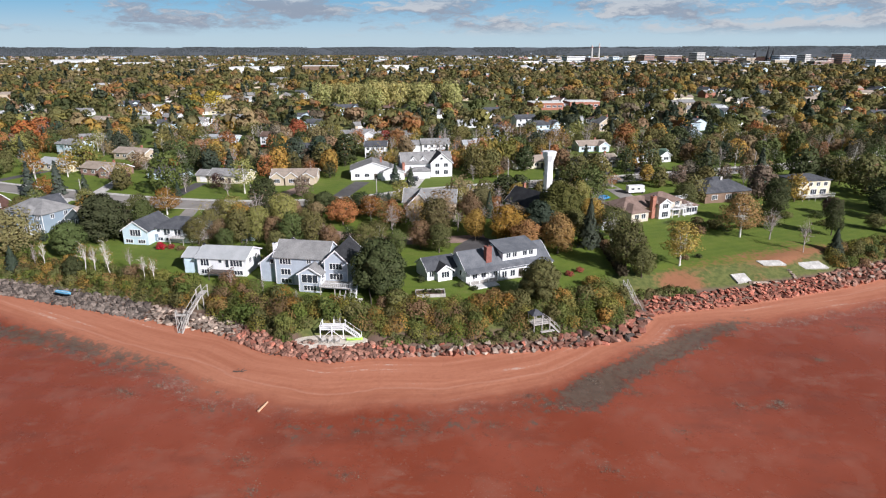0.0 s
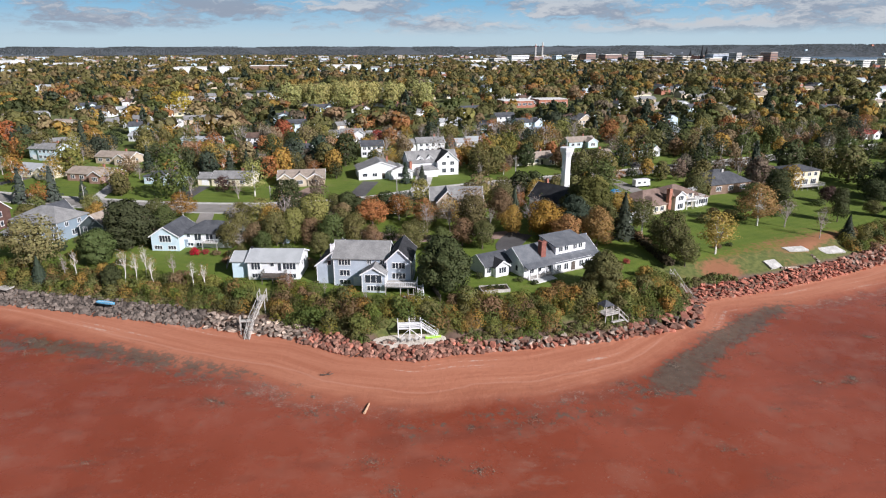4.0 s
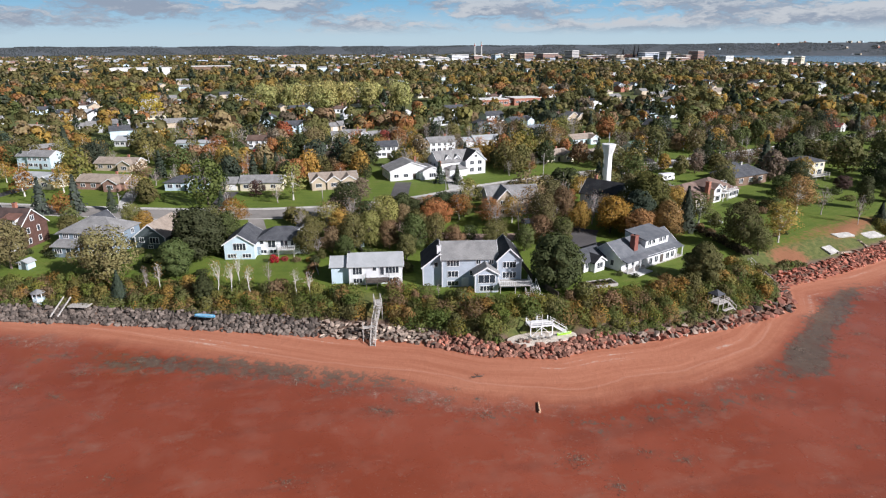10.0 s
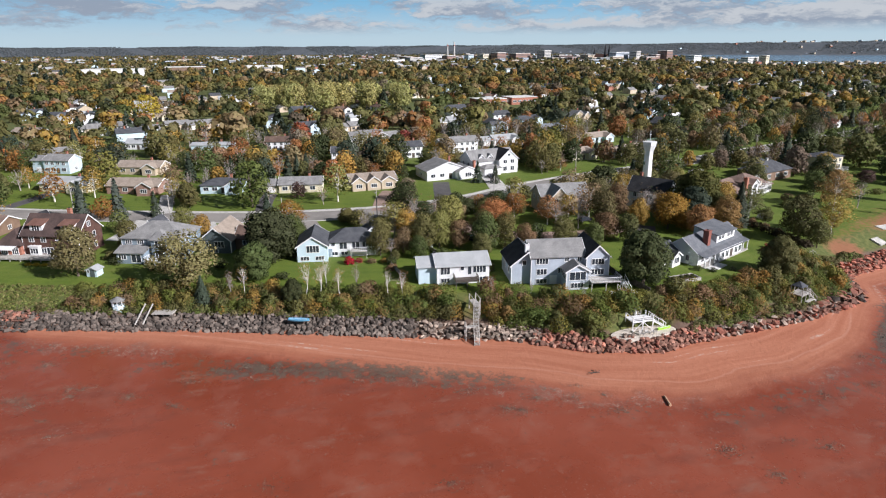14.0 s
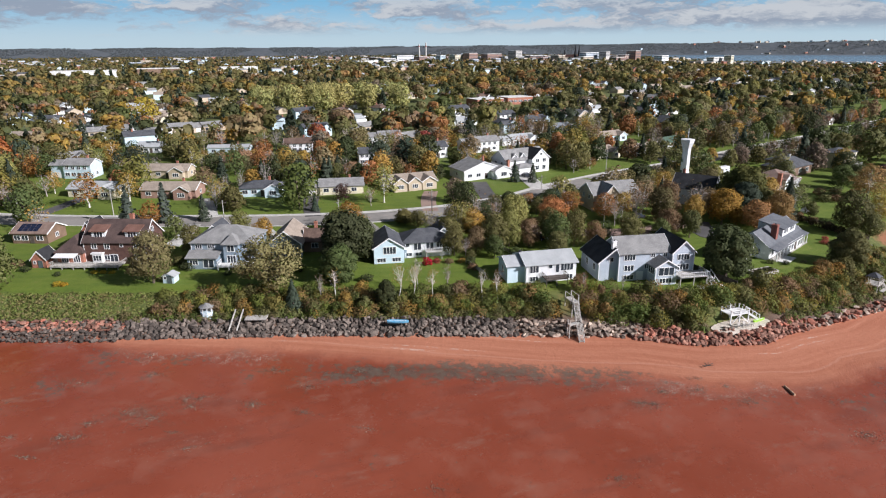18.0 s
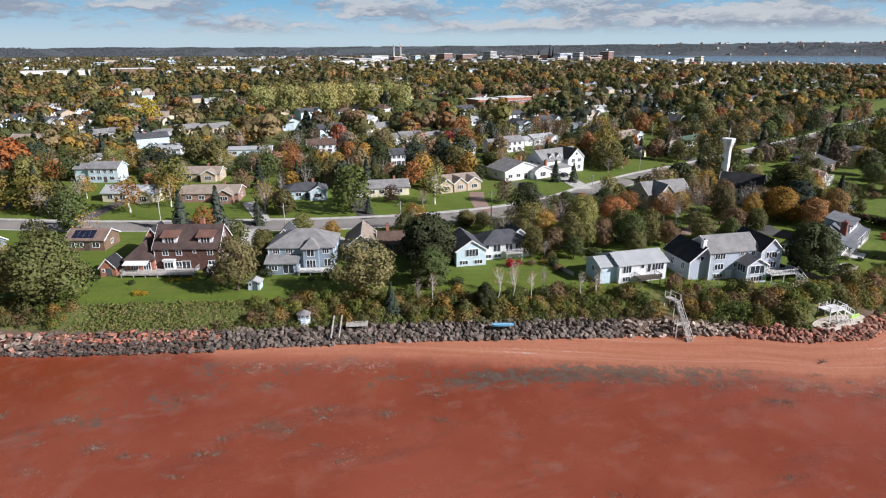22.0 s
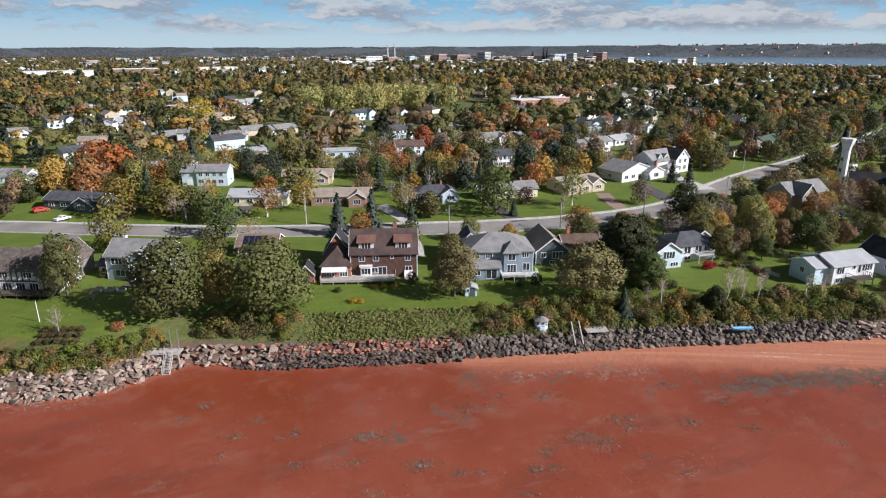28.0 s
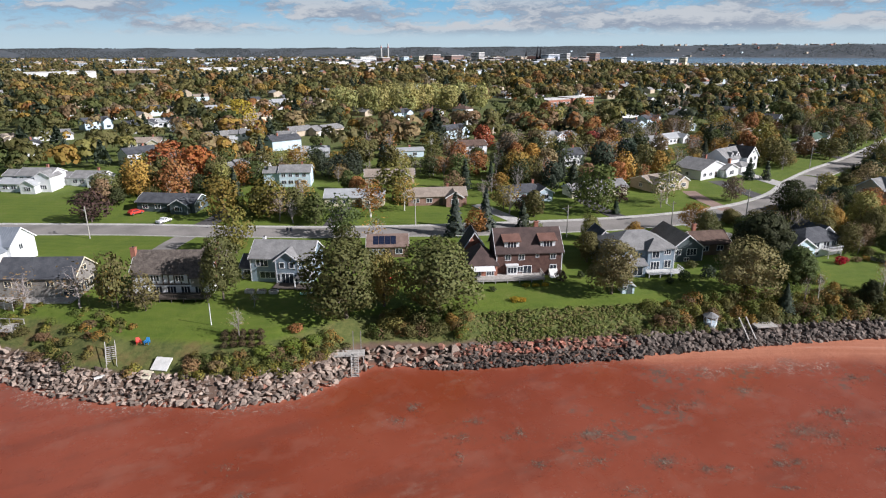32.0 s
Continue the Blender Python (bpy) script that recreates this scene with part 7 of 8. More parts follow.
revetment("rounded grey-brown boulders piled as a sea wall", -146, -66, -0.4, 4.0, 0.98, ("grey", "dark", "grey", "dark", "grey"), 0.3)
revetment("flat pale stone blocks fitted as a sea wall", -66, -43, -0.2, 3.4, 1.2, ("pale", "pale", "cream"), 0.85, 0.68, tilt=9)
revetment("red sandstone boulders below the beach deck", -44, -8, -0.8, 2.8, 1.0, ("rust", "red", "rust"), 0.45)
revetment("scattered red-brown sandstone rocks at the bluff foot", -9, 30, -0.5, 1.8, 1.15, ("rust", "red", "rust", "pale"), 0.5)
revetment("flat dark and rust-brown ledges at the beach corner", 26, 46, -1.2, 2.6, 1.7, ("rust", "dark", "rust", "red"), 0.75)
revetment("bright red sandstone blocks stacked as a sea wall", 46, 96, -0.3, 3.9, 1.15, ("red", "red", "red", "rust"), 0.55)
revetment("red and grey sandstone blocks further along the shore", 96, 185, -0.3, 4.5, 1.3, ("rust", "red", "pale"), 0.5)

# ---- stairs, decks and shelters on the bluff ----
st = thing("beach_stairs", -53.5, 130, 0, 0, "weathered grey wooden stairs down to the beach with a landing", "stairs")
flight(st, (0.2, 0.2, 6.0), (-1.1, -3.3, 3.3), 1.05)
flight(st, (-1.2, -3.7, 3.2), (-1.9, -6.6, 0.2), 1.05)
part("landing", boxes((-3.6, -0.9, -4.3, -3.3, 3.06, 3.22)), WOOD_GREY, st)
part("walkway", boxes((-0.5, 1.0, 0.2, 3.4, 5.86, 6.0)), WOOD_GREY, st)
for x, y, z0, z1 in ((-3.5, -4.2, 0, 4.2), (-3.5, -3.4, 0, 4.2), (-1.0, -4.2, 0, 3.05), (-0.45, 0.3, 1.5, 7.4), (0.95, 0.3, 1.5, 7.4), (-0.45, 3.3, 3, 7.4), (0.95, 3.3, 3, 7.4)):
    part("post", boxes((x - 0.08, x + 0.08, y - 0.08, y + 0.08, z0, z1)), WOOD_GREY, st)
for x in (-0.45, 0.95):
    part("rail", bar(bmesh.new(), (x, 0.3, 7.35), (x, 3.3, 7.35), 0.09), WOOD_GREY, st)
part("rail", bar(bmesh.new(), (-3.5, -4.2, 4.15), (-3.5, -3.4, 4.15), 0.09), WOOD_GREY, st)
bd = thing("beach_deck", -22, 118.2, 0, 1.95, "white wooden beach platform on posts with stairs", "deck")
part("platform", boxes((-2.6, 2.2, -1.4, 1.6, 2.0, 2.16)), WHITE, bd)
for x in (-2.5, -0.2, 2.1):
    for y in (-1.3, 1.5):
        part("post", boxes((x - 0.09, x + 0.09, y - 0.09, y + 0.09, -1.2, 3.1)), WHITE, bd)
for a, b in (((-2.5, -1.3, 3.05), (2.1, -1.3, 3.05)), ((-2.5, -1.3, 3.05), (-2.5, 1.5, 3.05)), ((-2.5, -1.3, 2.6), (2.1, -1.3, 2.6)), ((-2.5, -1.35, 0), (-0.2, -1.35, 2)), ((2.1, -1.35, 0), (-0.2, -1.35, 2))):
    part("rail", bar(bmesh.new(), a, b, 0.1), WHITE, bd)
flight(bd, (2.2, 0.2, 2.1), (5.4, -0.6, 0.1), 1.2, WHITE)
flight(bd, (0.6, 9.5, 5.2), (0.4, 1.6, 2.2), 1.2, WOOD_GREY)
pd = thing("sand_terrace", -22.3, 116.2, 0, 2.0, "white sand sitting terrace behind red boulders", "terrace")
part("sand", frustum(bmesh.new(), 0, 0, [(7.6, -2.4), (7.3, 0.0)], 22), mat("white_sand", (0.52, 0.46, 0.39), (0.66, 0.60, 0.52), 0.8, 0.95, 0.3, 6), pd).scale = (1.0, 0.34, 1)
for x, y in ((-26.5, 115.3), (-25.4, 114.6), (-27.2, 114.4)):
    b = thing("boulder", x, y + 0.6, 20, 2.1, "pale boulder beside the fire ring", "boulder", "fire ring boulders")
    part("stone", stones("pale", 0.4)[int(-x) % 7], None, b).scale = (1.1, 1.1, 1.2)


def lounge(x, y, z, yaw, material, label):
    c = thing("adirondack_chair", x, y, yaw, z, label, "chair", "garden chairs")
    part("seat", prism(bmesh.new(), [(-0.35, 0.40), (0.35, 0.28), (0.35, 0.33), (-0.35, 0.45)], "x", -0.32, 0.32), material, c)
    part("backrest", prism(bmesh.new(), [(0.30, 0.3), (0.36, 0.3), (0.62, 1.05), (0.56, 1.05)], "x", -0.34, 0.34), material, c)
    for s in (-1, 1):
        part("armrest", boxes((s * 0.42 - 0.07, s * 0.42 + 0.07, -0.42, 0.42, 0.56, 0.60)), material, c)
        part("leg", boxes((s * 0.37 - 0.03, s * 0.37 + 0.03, -0.40, -0.32, 0, 0.558)), material, c)
        part("leg", boxes((s * 0.37 - 0.03, s * 0.37 + 0.03, 0.28, 0.36, 0, 0.558)), material, c)
    return c


RED_PAINT, BLUE_PAINT, LIME = mat("red_paint", (0.55, 0.04, 0.03), (0.62, 0.06, 0.04), 1, 0.5), mat("blue_paint", (0.03, 0.22, 0.5), (0.05, 0.3, 0.6), 1, 0.5), mat("lime_plastic", (0.35, 0.65, 0.06), (0.42, 0.75, 0.08), 1, 0.4)
lounge(-229.7, 193.2, None, 10, RED_PAINT, "red wooden garden chair on the lawn")
lounge(-228.3, 192.3, None, -25, BLUE_PAINT, "blue wooden garden chair on the lawn")
for i, x in enumerate((-23.6, -22.2, -20.8)):
    lounge(x, 115.0, 2.01, 5 * i, WOOD_GREY, "grey wooden beach chair on white sand")


def boat(x, y, z, yaw, material, label, L=4.0, W=1.2):
    b = thing("boat", x, y, yaw, z, label, "boat")
    bm = bmesh.new()
    rows = []
    for i in range(9):
        f = i / 8
        w = W * 0.5 * math.sin(math.pi * min(0.97, 0.12 + f * 0.86)) ** 0.6
        xx, top = -L / 2 + L * f, 0.45 + 0.12 * (2 * f - 1) ** 2
        rows.append([bm.verts.new((xx, s * w * k, q)) for s, k, q in ((-1, 1, top), (-1, 0.75, 0.15), (0, 0, 0.02), (1, 0.75, 0.15), (1, 1, top))] + [bm.verts.new((xx, 0, top - 0.06))])
    for a, c in zip(rows[:-1], rows[1:]):
        for j in range(6):
            bm.faces.new((a[j], a[(j + 1) % 6], c[(j + 1) % 6], c[j]))
    bm.faces.new(rows[0]), bm.faces.new(rows[-1][::-1])
    bmesh.ops.recalc_face_normals(bm, faces=bm.faces[:])
    part("hull", bm, material, b)
    part("rim", boxes((-L * 0.42, L * 0.42, -0.04, 0.04, 0.47, 0.53)), WHITE, b)
    return b


boat(-89.2, 140.0, 2.55, -18, mat("pale_blue_hull", (0.10, 0.38, 0.62), (0.16, 0.46, 0.70), 1, 0.4), "blue and white rowing boat on the boulders", 4.4, 1.5)
boat(-17.6, 116.2, 2.02, 8, LIME, "lime green kayak on white sand", 3.2, 0.7)
boat(-196.5, 200.5, None, -25, mat("mint_plastic", (0.45, 0.75, 0.6), (0.5, 0.8, 0.65), 1, 0.4), "mint green kayak beside the deck", 3.6, 0.7)
wt = thing("lookout_deck", 19.6, 120.3, 20, 2.2, "weathered grey two-level lookout deck with a hipped roof", "deck")
part("platform", boxes((-2.4, 2.4, -1.8, 1.8, 2.2, 2.36)), WOOD_GREY, wt)
part("lower_platform", boxes((-0.6, 3.2, -2.8, -1.82, 0.6, 0.75)), WOOD_GREY, wt)
for x in (-2.3, 0, 2.3):
    for y in (-1.7, 1.7):
        part("post", boxes((x - 0.09, x + 0.09, y - 0.09, y + 0.09, -1.5, 4.4 if x < 1 else 3.3)), WOOD_GREY, wt)
part("roof", frustum(bmesh.new(), -1.15, 0, [(2.3, 4.4), (2.3, 4.5), (0.1, 5.5)], 4), R_DARK, wt)
for z in (2.8, 3.3):
    part("rail", bar(bmesh.new(), (-2.3, -1.75, z), (2.3, -1.75, z), 0.1), WOOD_GREY, wt)
    part("rail", bar(bmesh.new(), (2.3, -1.75, z), (2.3, 1.75, z), 0.1), WOOD_GREY, wt)
flight(wt, (2.4, -1.2, 2.3), (5.0, -2.2, 0.0), 1.1, WOOD_GREY)
wt.matrix_basis = wt.matrix_basis @ Matrix.Diagonal((0.78, 0.78, 0.92, 1))
gz = thing("gazebo", -126.6, 156.2, -18, 3.4, "small eight-sided pale blue gazebo with a pale roof in the scrub", "gazebo")
part("roof", frustum(bmesh.new(), 0, 0, [(1.9, 2.1), (1.9, 2.2), (0.15, 3.1)], 8), R_GREY, gz)
gz.scale = (0.82, 0.82, 0.82)
part("base", frustum(bmesh.new(), 0, 0, [(1.6, -1), (1.6, 0.8)], 8), ICE_SHADE_SIDING, gz)
for i in range(8):
    a = math.pi * (i + 0.5) / 4
    part("post", boxes((1.5 * math.cos(a) - 0.08, 1.5 * math.cos(a) + 0.08, 1.5 * math.sin(a) - 0.08, 1.5 * math.sin(a) + 0.08, 0.802, 2.098)), WHITE, gz)
tb = thing("boat_platform", -116.8, 151.3, -18, 2.2, "dark timber boat platform on the boulders", "deck")
part("platform", boxes((-2.2, 2.2, -1.2, 1.2, 0.9, 1.1)), WOOD_GREY, tb)
for x in (-2, 2):
    for y in (-1, 1):
        part("post", boxes((x - 0.1, x + 0.1, y - 0.1, y + 0.1, -1.5, 0.898)), WOOD_DARK, tb)
for u in (0, 1.2):
    bp = thing("timber_rail", -122 + u * 1.3, 152 - u * 0.3, -15, 1.0, "pale timber slipway rail leaning on the boulders", "rail", "slipway rails")
    part("beam", bar(bmesh.new(), (0, -2.2, 0.6), (0.6, 2.4, 3.4), 0.22), WOOD_GREY, bp)
pr = thing("swim_platform", -195, 177, -22, 1.2, "grey wooden platform with steps down to the mud", "deck")
part("platform", boxes((-3.0, 2.6, -1.2, 1.2, 1.5, 1.7)), WOOD_GREY, pr)
for x in (-2.8, 0.2, 2.4):
    part("post", boxes((x - 0.1, x + 0.1, -1.1, -0.9, -1.6, 1.498)), WOOD_GREY, pr)
flight(pr, (0.8, -1.2, 1.6), (1.0, -4.2, -1.0), 1.3, WOOD_GREY)
for x in (0.5, 1.9):
    part("mast", boxes((x - 0.06, x + 0.06, 0.9, 1.02, 1.702, 5.6)), METAL, pr)
sw = thing("garden_steps", -234.4, 192, 12, 2.2, "pale wooden steps from the lawn to the rocks", "stairs")
flight(sw, (0.6, 2.6, 3.0), (-0.4, -2.4, 0.6), 1.6, WOOD_GREY)
part("foot_beam", boxes((-3.5, 1.0, -3.4, -3.0, 0.2, 0.5)), PALE_SLAB, sw)
for x, y, z, w, d, yaw, m, lab in ((-226.4, 185.8, 3.7, 3.0, 2.7, -35, PALE_SLAB, "tilted pale concrete slab on the rocks"), (-229.0, 184.6, 2.8, 2.0, 1.7, -40, CREAM_SIDING, "tilted yellowish board on the rocks")):
    sl = thing("tilted_slab", x, y, yaw, z, lab, "slab")
    part("slab", boxes((-w / 2, w / 2, -d / 2, d / 2, 0.1, 0.35)), m, sl).rotation_euler = (0.5, 0, 0)
ld = thing("side_deck", -253, 211.5, -30, 4.2, "grey wooden deck with railings on the bank", "deck")
part("platform", boxes((-3, 3, -1.8, 1.8, 0.6, 0.8)), WOOD_GREY, ld)
for y in (-1.7, 1.7):
    part("rail", bar(bmesh.new(), (-3, y, 1.8), (3, y, 1.8), 0.12), WOOD_GREY, ld)
    for x in (-2.9, 0, 2.9):
        part("post", boxes((x - 0.07, x + 0.07, y - 0.07, y + 0.07, -1.2, 1.75)), WOOD_GREY, ld)
rs = thing("timber_slide", 43.5, 136.2, 15, 0.5, "grey timber stair rails down the eastern bank", "stairs")
flight(rs, (0.8, 5.2, 4.2), (-0.6, -4.4, 0.2), 1.0, WOOD_GREY)


# ---- low roofs of the town and houses on the far hills ----
def town_roofs():
    """Low flat-topped town buildings that stand close together beyond the trees, joined."""
    g = random.Random(77)
    bm = bmesh.new()
    for k in range(330):
        az = radians(g.uniform(-34, 33) if k % 5 == 0 else g.uniform(12, 34))
        r = g.uniform(1450, 2600) if k % 5 else g.uniform(1500, 3600)
        x, y = -100 + r * math.sin(az), 40 + r * math.cos(az)
        if bay(np.array([x]), np.array([y]))[0] > -30:
            continue
        z, w, d, e, a = ground_z(x, y), g.uniform(12, 42), g.uniform(10, 18), g.choice((9, 10, 12, 15)), g.choice((0.4, 0.5, 2.0)) + g.uniform(-0.1, 0.1)
        m = g.choice((0, 1, 1, 2, 2, 3, 4))
        c, s = math.cos(a), math.sin(a)
        ring = lambda q: [bm.verts.new((x + u * c - v * s, y + u * s + v * c, z + q)) for u, v in ((-w / 2, -d / 2), (w / 2, -d / 2), (w / 2, d / 2), (-w / 2, d / 2))]
        lo, hi = ring(-1), ring(e)
        for i in range(4):
            bm.faces.new((lo[i], lo[(i + 1) % 4], hi[(i + 1) % 4], hi[i])).material_index = m
        bm.faces.new(hi).material_index = g.choice((5, 5, 6))
        # a dark row of windows under the roof
        for q in ([e - 3] if e < 12 else [e - 3, e - 7]):
            b0, b1 = ring(q), ring(q + 1.5)
            for v in (*b0, *b1):
                v.co += (v.co - Vector((x, y, v.co.z))) * 0.004
            for i in (0, 3):
                bm.faces.new((b0[i], b0[(i + 1) % 4], b1[(i + 1) % 4], b1[i])).material_index = 7
    # duller than white paint: haze over the town is put into these colours
    me = finish(bm, "town_roofs", [R_PALE, CONCRETE, BRICK_PINK, TAN_SIDING, GREY_SIDING, CONCRETE, R_GREY, FAR_GLASS])
    return tagged(new("town_roofs", me), "low pale grey and brick town buildings beyond the trees", "buildings", kind="stuff")


def hill_houses():
    """White and grey houses scattered over the hills across the water, joined."""
    g = random.Random(78)
    bm = bmesh.new()
    for k in range(60):
        az, r = radians(g.uniform(-48, 66)), g.uniform(4285, 4420)
        x, y = -100 + r * math.sin(az), 40 + r * math.cos(az)
        if noise.noise((x * 0.003, y * 0.003, 2)) < -0.15:
            continue
        z, w, e = ground_z(x, y), g.uniform(6, 10), g.uniform(2, 3)
        box(bm, x - w / 2, x + w / 2, y - 6, y + 6, z - 4, z + e)
    me = finish(bm, "hill_houses", [GREY_SIDING])
    return tagged(new("hill_houses", me), "scattered white houses on far wooded hills", "houses", kind="stuff")


def hill_woods():
    """Clumps of trees over the far hills, joined, with blue-grey haze put into their hues."""
    g = np.random.default_rng(79)
    n = 34000
    az, r = np.radians(g.uniform(-50, 68, n)), g.uniform(4260, 4740, n)
    x, y = -100 + r * np.sin(az), 40 + r * np.cos(az)
    keep = np.array([noise.noise((a * 0.004, b * 0.004, 6)) for a, b in zip(x, y)]) < 0.18
    x, y = x[keep], y[keep]
    n = len(x)
    p = np.stack([x, y, height(x, y) + g.uniform(0, 3, n)], 1)
    d = np.stack([g.normal(0, 0.5, n), -np.ones(n), np.abs(g.normal(0.7, 0.4, n))], 1)
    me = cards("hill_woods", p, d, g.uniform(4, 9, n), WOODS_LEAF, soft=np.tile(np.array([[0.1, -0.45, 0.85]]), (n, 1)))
    # near-equal blue-grey hues carry the haze across the water
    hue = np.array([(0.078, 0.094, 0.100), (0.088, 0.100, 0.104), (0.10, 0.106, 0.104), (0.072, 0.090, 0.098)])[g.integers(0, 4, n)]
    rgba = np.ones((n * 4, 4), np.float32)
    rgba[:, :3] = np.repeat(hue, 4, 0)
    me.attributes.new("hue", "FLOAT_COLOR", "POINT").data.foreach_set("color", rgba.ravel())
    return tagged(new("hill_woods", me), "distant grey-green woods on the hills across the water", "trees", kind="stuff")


town_roofs()
hill_houses()
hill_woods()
# ---- gardens, poles and vehicles ----
def shed(x, y, yaw, w, d, wall, cover, label, eave=2.1, rise=1.2):
    s = thing("shed", x, y, yaw, None, label, "shed", "garden sheds")
    HOUSES.append((x, y, w))
    W0 = Wing(s, -w / 2, w / 2, -d / 2, d / 2, eave, "y", rise, wall, cover, base=-0.8, over=0.3)
    W0.door("f", 0.6, 0.9, 1.8, SLATE_SIDING).win("f", 0.22, 1.4, 0.5, 0.6, 1)


shed(-54, 172.5, -5, 3.4, 4, ICE_SHADE_SIDING, R_DARK, "small pale blue garden shed with a dark roof")
shed(-164.5, 195.5, -20, 3.6, 4.5, BRICK, R_BLACK, "brick and white garden house beside the brick house", 2.2, 2.0)
shed(-134.3, 172.6, -22, 2.6, 2.4, ICE_SHADE_SIDING, R_PALE, "small blue garden shed with a pale roof", 1.7, 0.6)
garage = bungalow("brown-roofed garage with solar panels", -171, 217, -22, 10, 8, BROWN_SIDING, R_TAN_RED, gar=False, gable=False, stack=False, group="")
for i in range(4):
    part("solar_panel", prism(bmesh.new(), [(-3.6, 3.27), (-0.8, 4.60), (-0.8, 4.66), (-3.6, 3.33)], "x", -3.6 + i * 1.45, -2.25 + i * 1.45), SOLAR, garage)
shed(48, 184, 15, 4, 4, WHITE_SIDING, R_GREY, "small white shed among trees")


def raised_bed(x, y, yaw, w, d, label, group="raised beds"):
    b = thing("raised_bed", x, y, yaw, None, label, "planter", group)
    for c in ((-w / 2, w / 2, -d / 2, -d / 2 + 0.2, -0.4, 0.7), (-w / 2, w / 2, d / 2 - 0.2, d / 2, -0.4, 0.7), (-w / 2, -w / 2 + 0.2, -d / 2 + 0.202, d / 2 - 0.202, -0.4, 0.7), (w / 2 - 0.2, w / 2, -d / 2 + 0.202, d / 2 - 0.202, -0.4, 0.7)):
        part("board", boxes(c), WOOD_GREY, b)
    part("soil", boxes((-w / 2 + 0.2, w / 2 - 0.2, -d / 2 + 0.2, d / 2 - 0.2, -0.3, 0.5)), mat("garden_soil", (0.07, 0.045, 0.03), (0.12, 0.08, 0.05), 2, 0.95, 0.5, 6), b)


raised_bed(-2.8, 131.2, 5, 6.5, 3.2, "weathered timber raised vegetable bed on the lawn")
for i in range(3):
    raised_bed(-207.6 + i * 2.3, 206.3 - i * 1.1, -28, 1.8, 1.2, "small wooden raised bed by the blue house")
for x, y in ((-3.8, 131.2), (-2.2, 131.4), (-1, 131)):
    tree("shrub", x, y, 0.9, 0.8, DG, "bed plants", ground_z(x, y) + 0.4)
for i in range(3):
    for j in range(5):
        x, y = -216 + j * 1.5 + i * 0.4, 184.6 + i * 2.0 - j * 0.6
        tree("shrub", x, y, 1.1, 0.9, (0.12, 0.09, 0.05), "rows of low garden bushes")
for x, y, hh, r, c in ((-158.5, 178.8, 0.9, 1.4, (0.55, 0.36, 0.04)), (-157.2, 178.2, 0.8, 1.1, (0.55, 0.36, 0.04)), (-152, 185, 0.7, 1.0, (0.5, 0.38, 0.04)), (-150, 184.2, 0.7, 1.0, (0.5, 0.38, 0.04)), (-148, 183.4, 0.7, 1.0, (0.5, 0.38, 0.04)),
                       (-143, 184.5, 2.4, 1.6, PU), (-160, 186, 1.0, 1.0, DG), (-138, 184, 1.6, 1.2, DG), (-5, 139, 1.4, 1.3, DG), (4, 136, 1.2, 1.2, MG), (7, 134, 1.0, 1.1, DG), (30, 143.5, 1.2, 1.4, RD), (33, 146, 1.3, 1.2, RD), (12, 133.5, 0.9, 1.0, DG), (-20, 128, 1.8, 1.6, MG),
                       (-118, 172, 2.5, 1.8, DG), (-112, 171, 3, 2, BG), (-106, 170, 2.4, 1.8, DG), (-122, 172.5, 1.3, 1.2, DG), (-70, 163, 1.2, 1.4, BR), (-67, 162.5, 1.0, 1.3, GO), (-64, 164, 2.4, 1.6, OL), (44, 160, 2.2, 1.6, BR), (43.5, 165, 2.4, 1.6, BR), (44, 155, 2.0, 1.6, BR), (43, 150, 2.0, 1.6, BR),
                       (62, 156, 1.2, 1.3, BR), (66, 157.5, 1.0, 1.2, DG), (111, 164, 2.4, 2.2, OL), (116, 166, 2.8, 2.6, MG), (111, 160, 2.2, 2.2, BR), (121, 168, 2.6, 2.4, DG), (-246, 205, 1.2, 2.0, BR), (-242, 201, 1.0, 1.8, OL), (-238, 204, 1.1, 1.8, BR), (-250, 209, 1.2, 2, OL), (-247, 200, 1.4, 2.2, BR),
                       (-222, 182, 2.2, 2.0, (0.36, 0.25, 0.12)), (-218, 180, 1.8, 1.8, (0.34, 0.25, 0.12)), (-210, 180, 2.0, 2.2, (0.16, 0.22, 0.04)), (-205, 180, 2.0, 2.4, (0.17, 0.24, 0.04)), (-201, 181, 1.8, 2.0, (0.15, 0.22, 0.04)), (-203, 185, 1.6, 1.6, OR)):
    tree("shrub", x, y, hh, r, c, "garden shrubs")

def pole(x, y, H, label, lamp=True, yaw=0.0):
    p = thing("utility_pole", x, y, yaw, None, label, "pole", "street poles")
    part("pole", frustum(bmesh.new(), 0, 0, [(0.16, -0.5), (0.11, H)], 8), WOOD_GREY, p)
    part("crossarm", boxes((-1.1, 1.1, -0.06, 0.06, H - 0.8, H - 0.66)), WOOD_DARK, p)
    if lamp:
        part("lamp_arm", bar(bmesh.new(), (0, 0, H - 2.0), (0, 1.9, H - 1.5), 0.07), METAL, p)
        part("lamp_head", boxes((-0.14, 0.14, 1.7, 2.4, H - 1.55, H - 1.40)), METAL, p)


for x, y, hh in ((-122, 209, 9), (-240, 263, 9), (-180, 233.5, 9), (-62, 201.5, 9), (-22, 206.5, 9), (-155, 234.5, 8), (25, 237, 9), (86, 256, 9), (-90, 203.5, 8), (130, 259, 9)):
    pole(x, y, hh, "weathered wooden utility pole with a street lamp", True, math.degrees(math.atan2(y - 200, x + 500)))
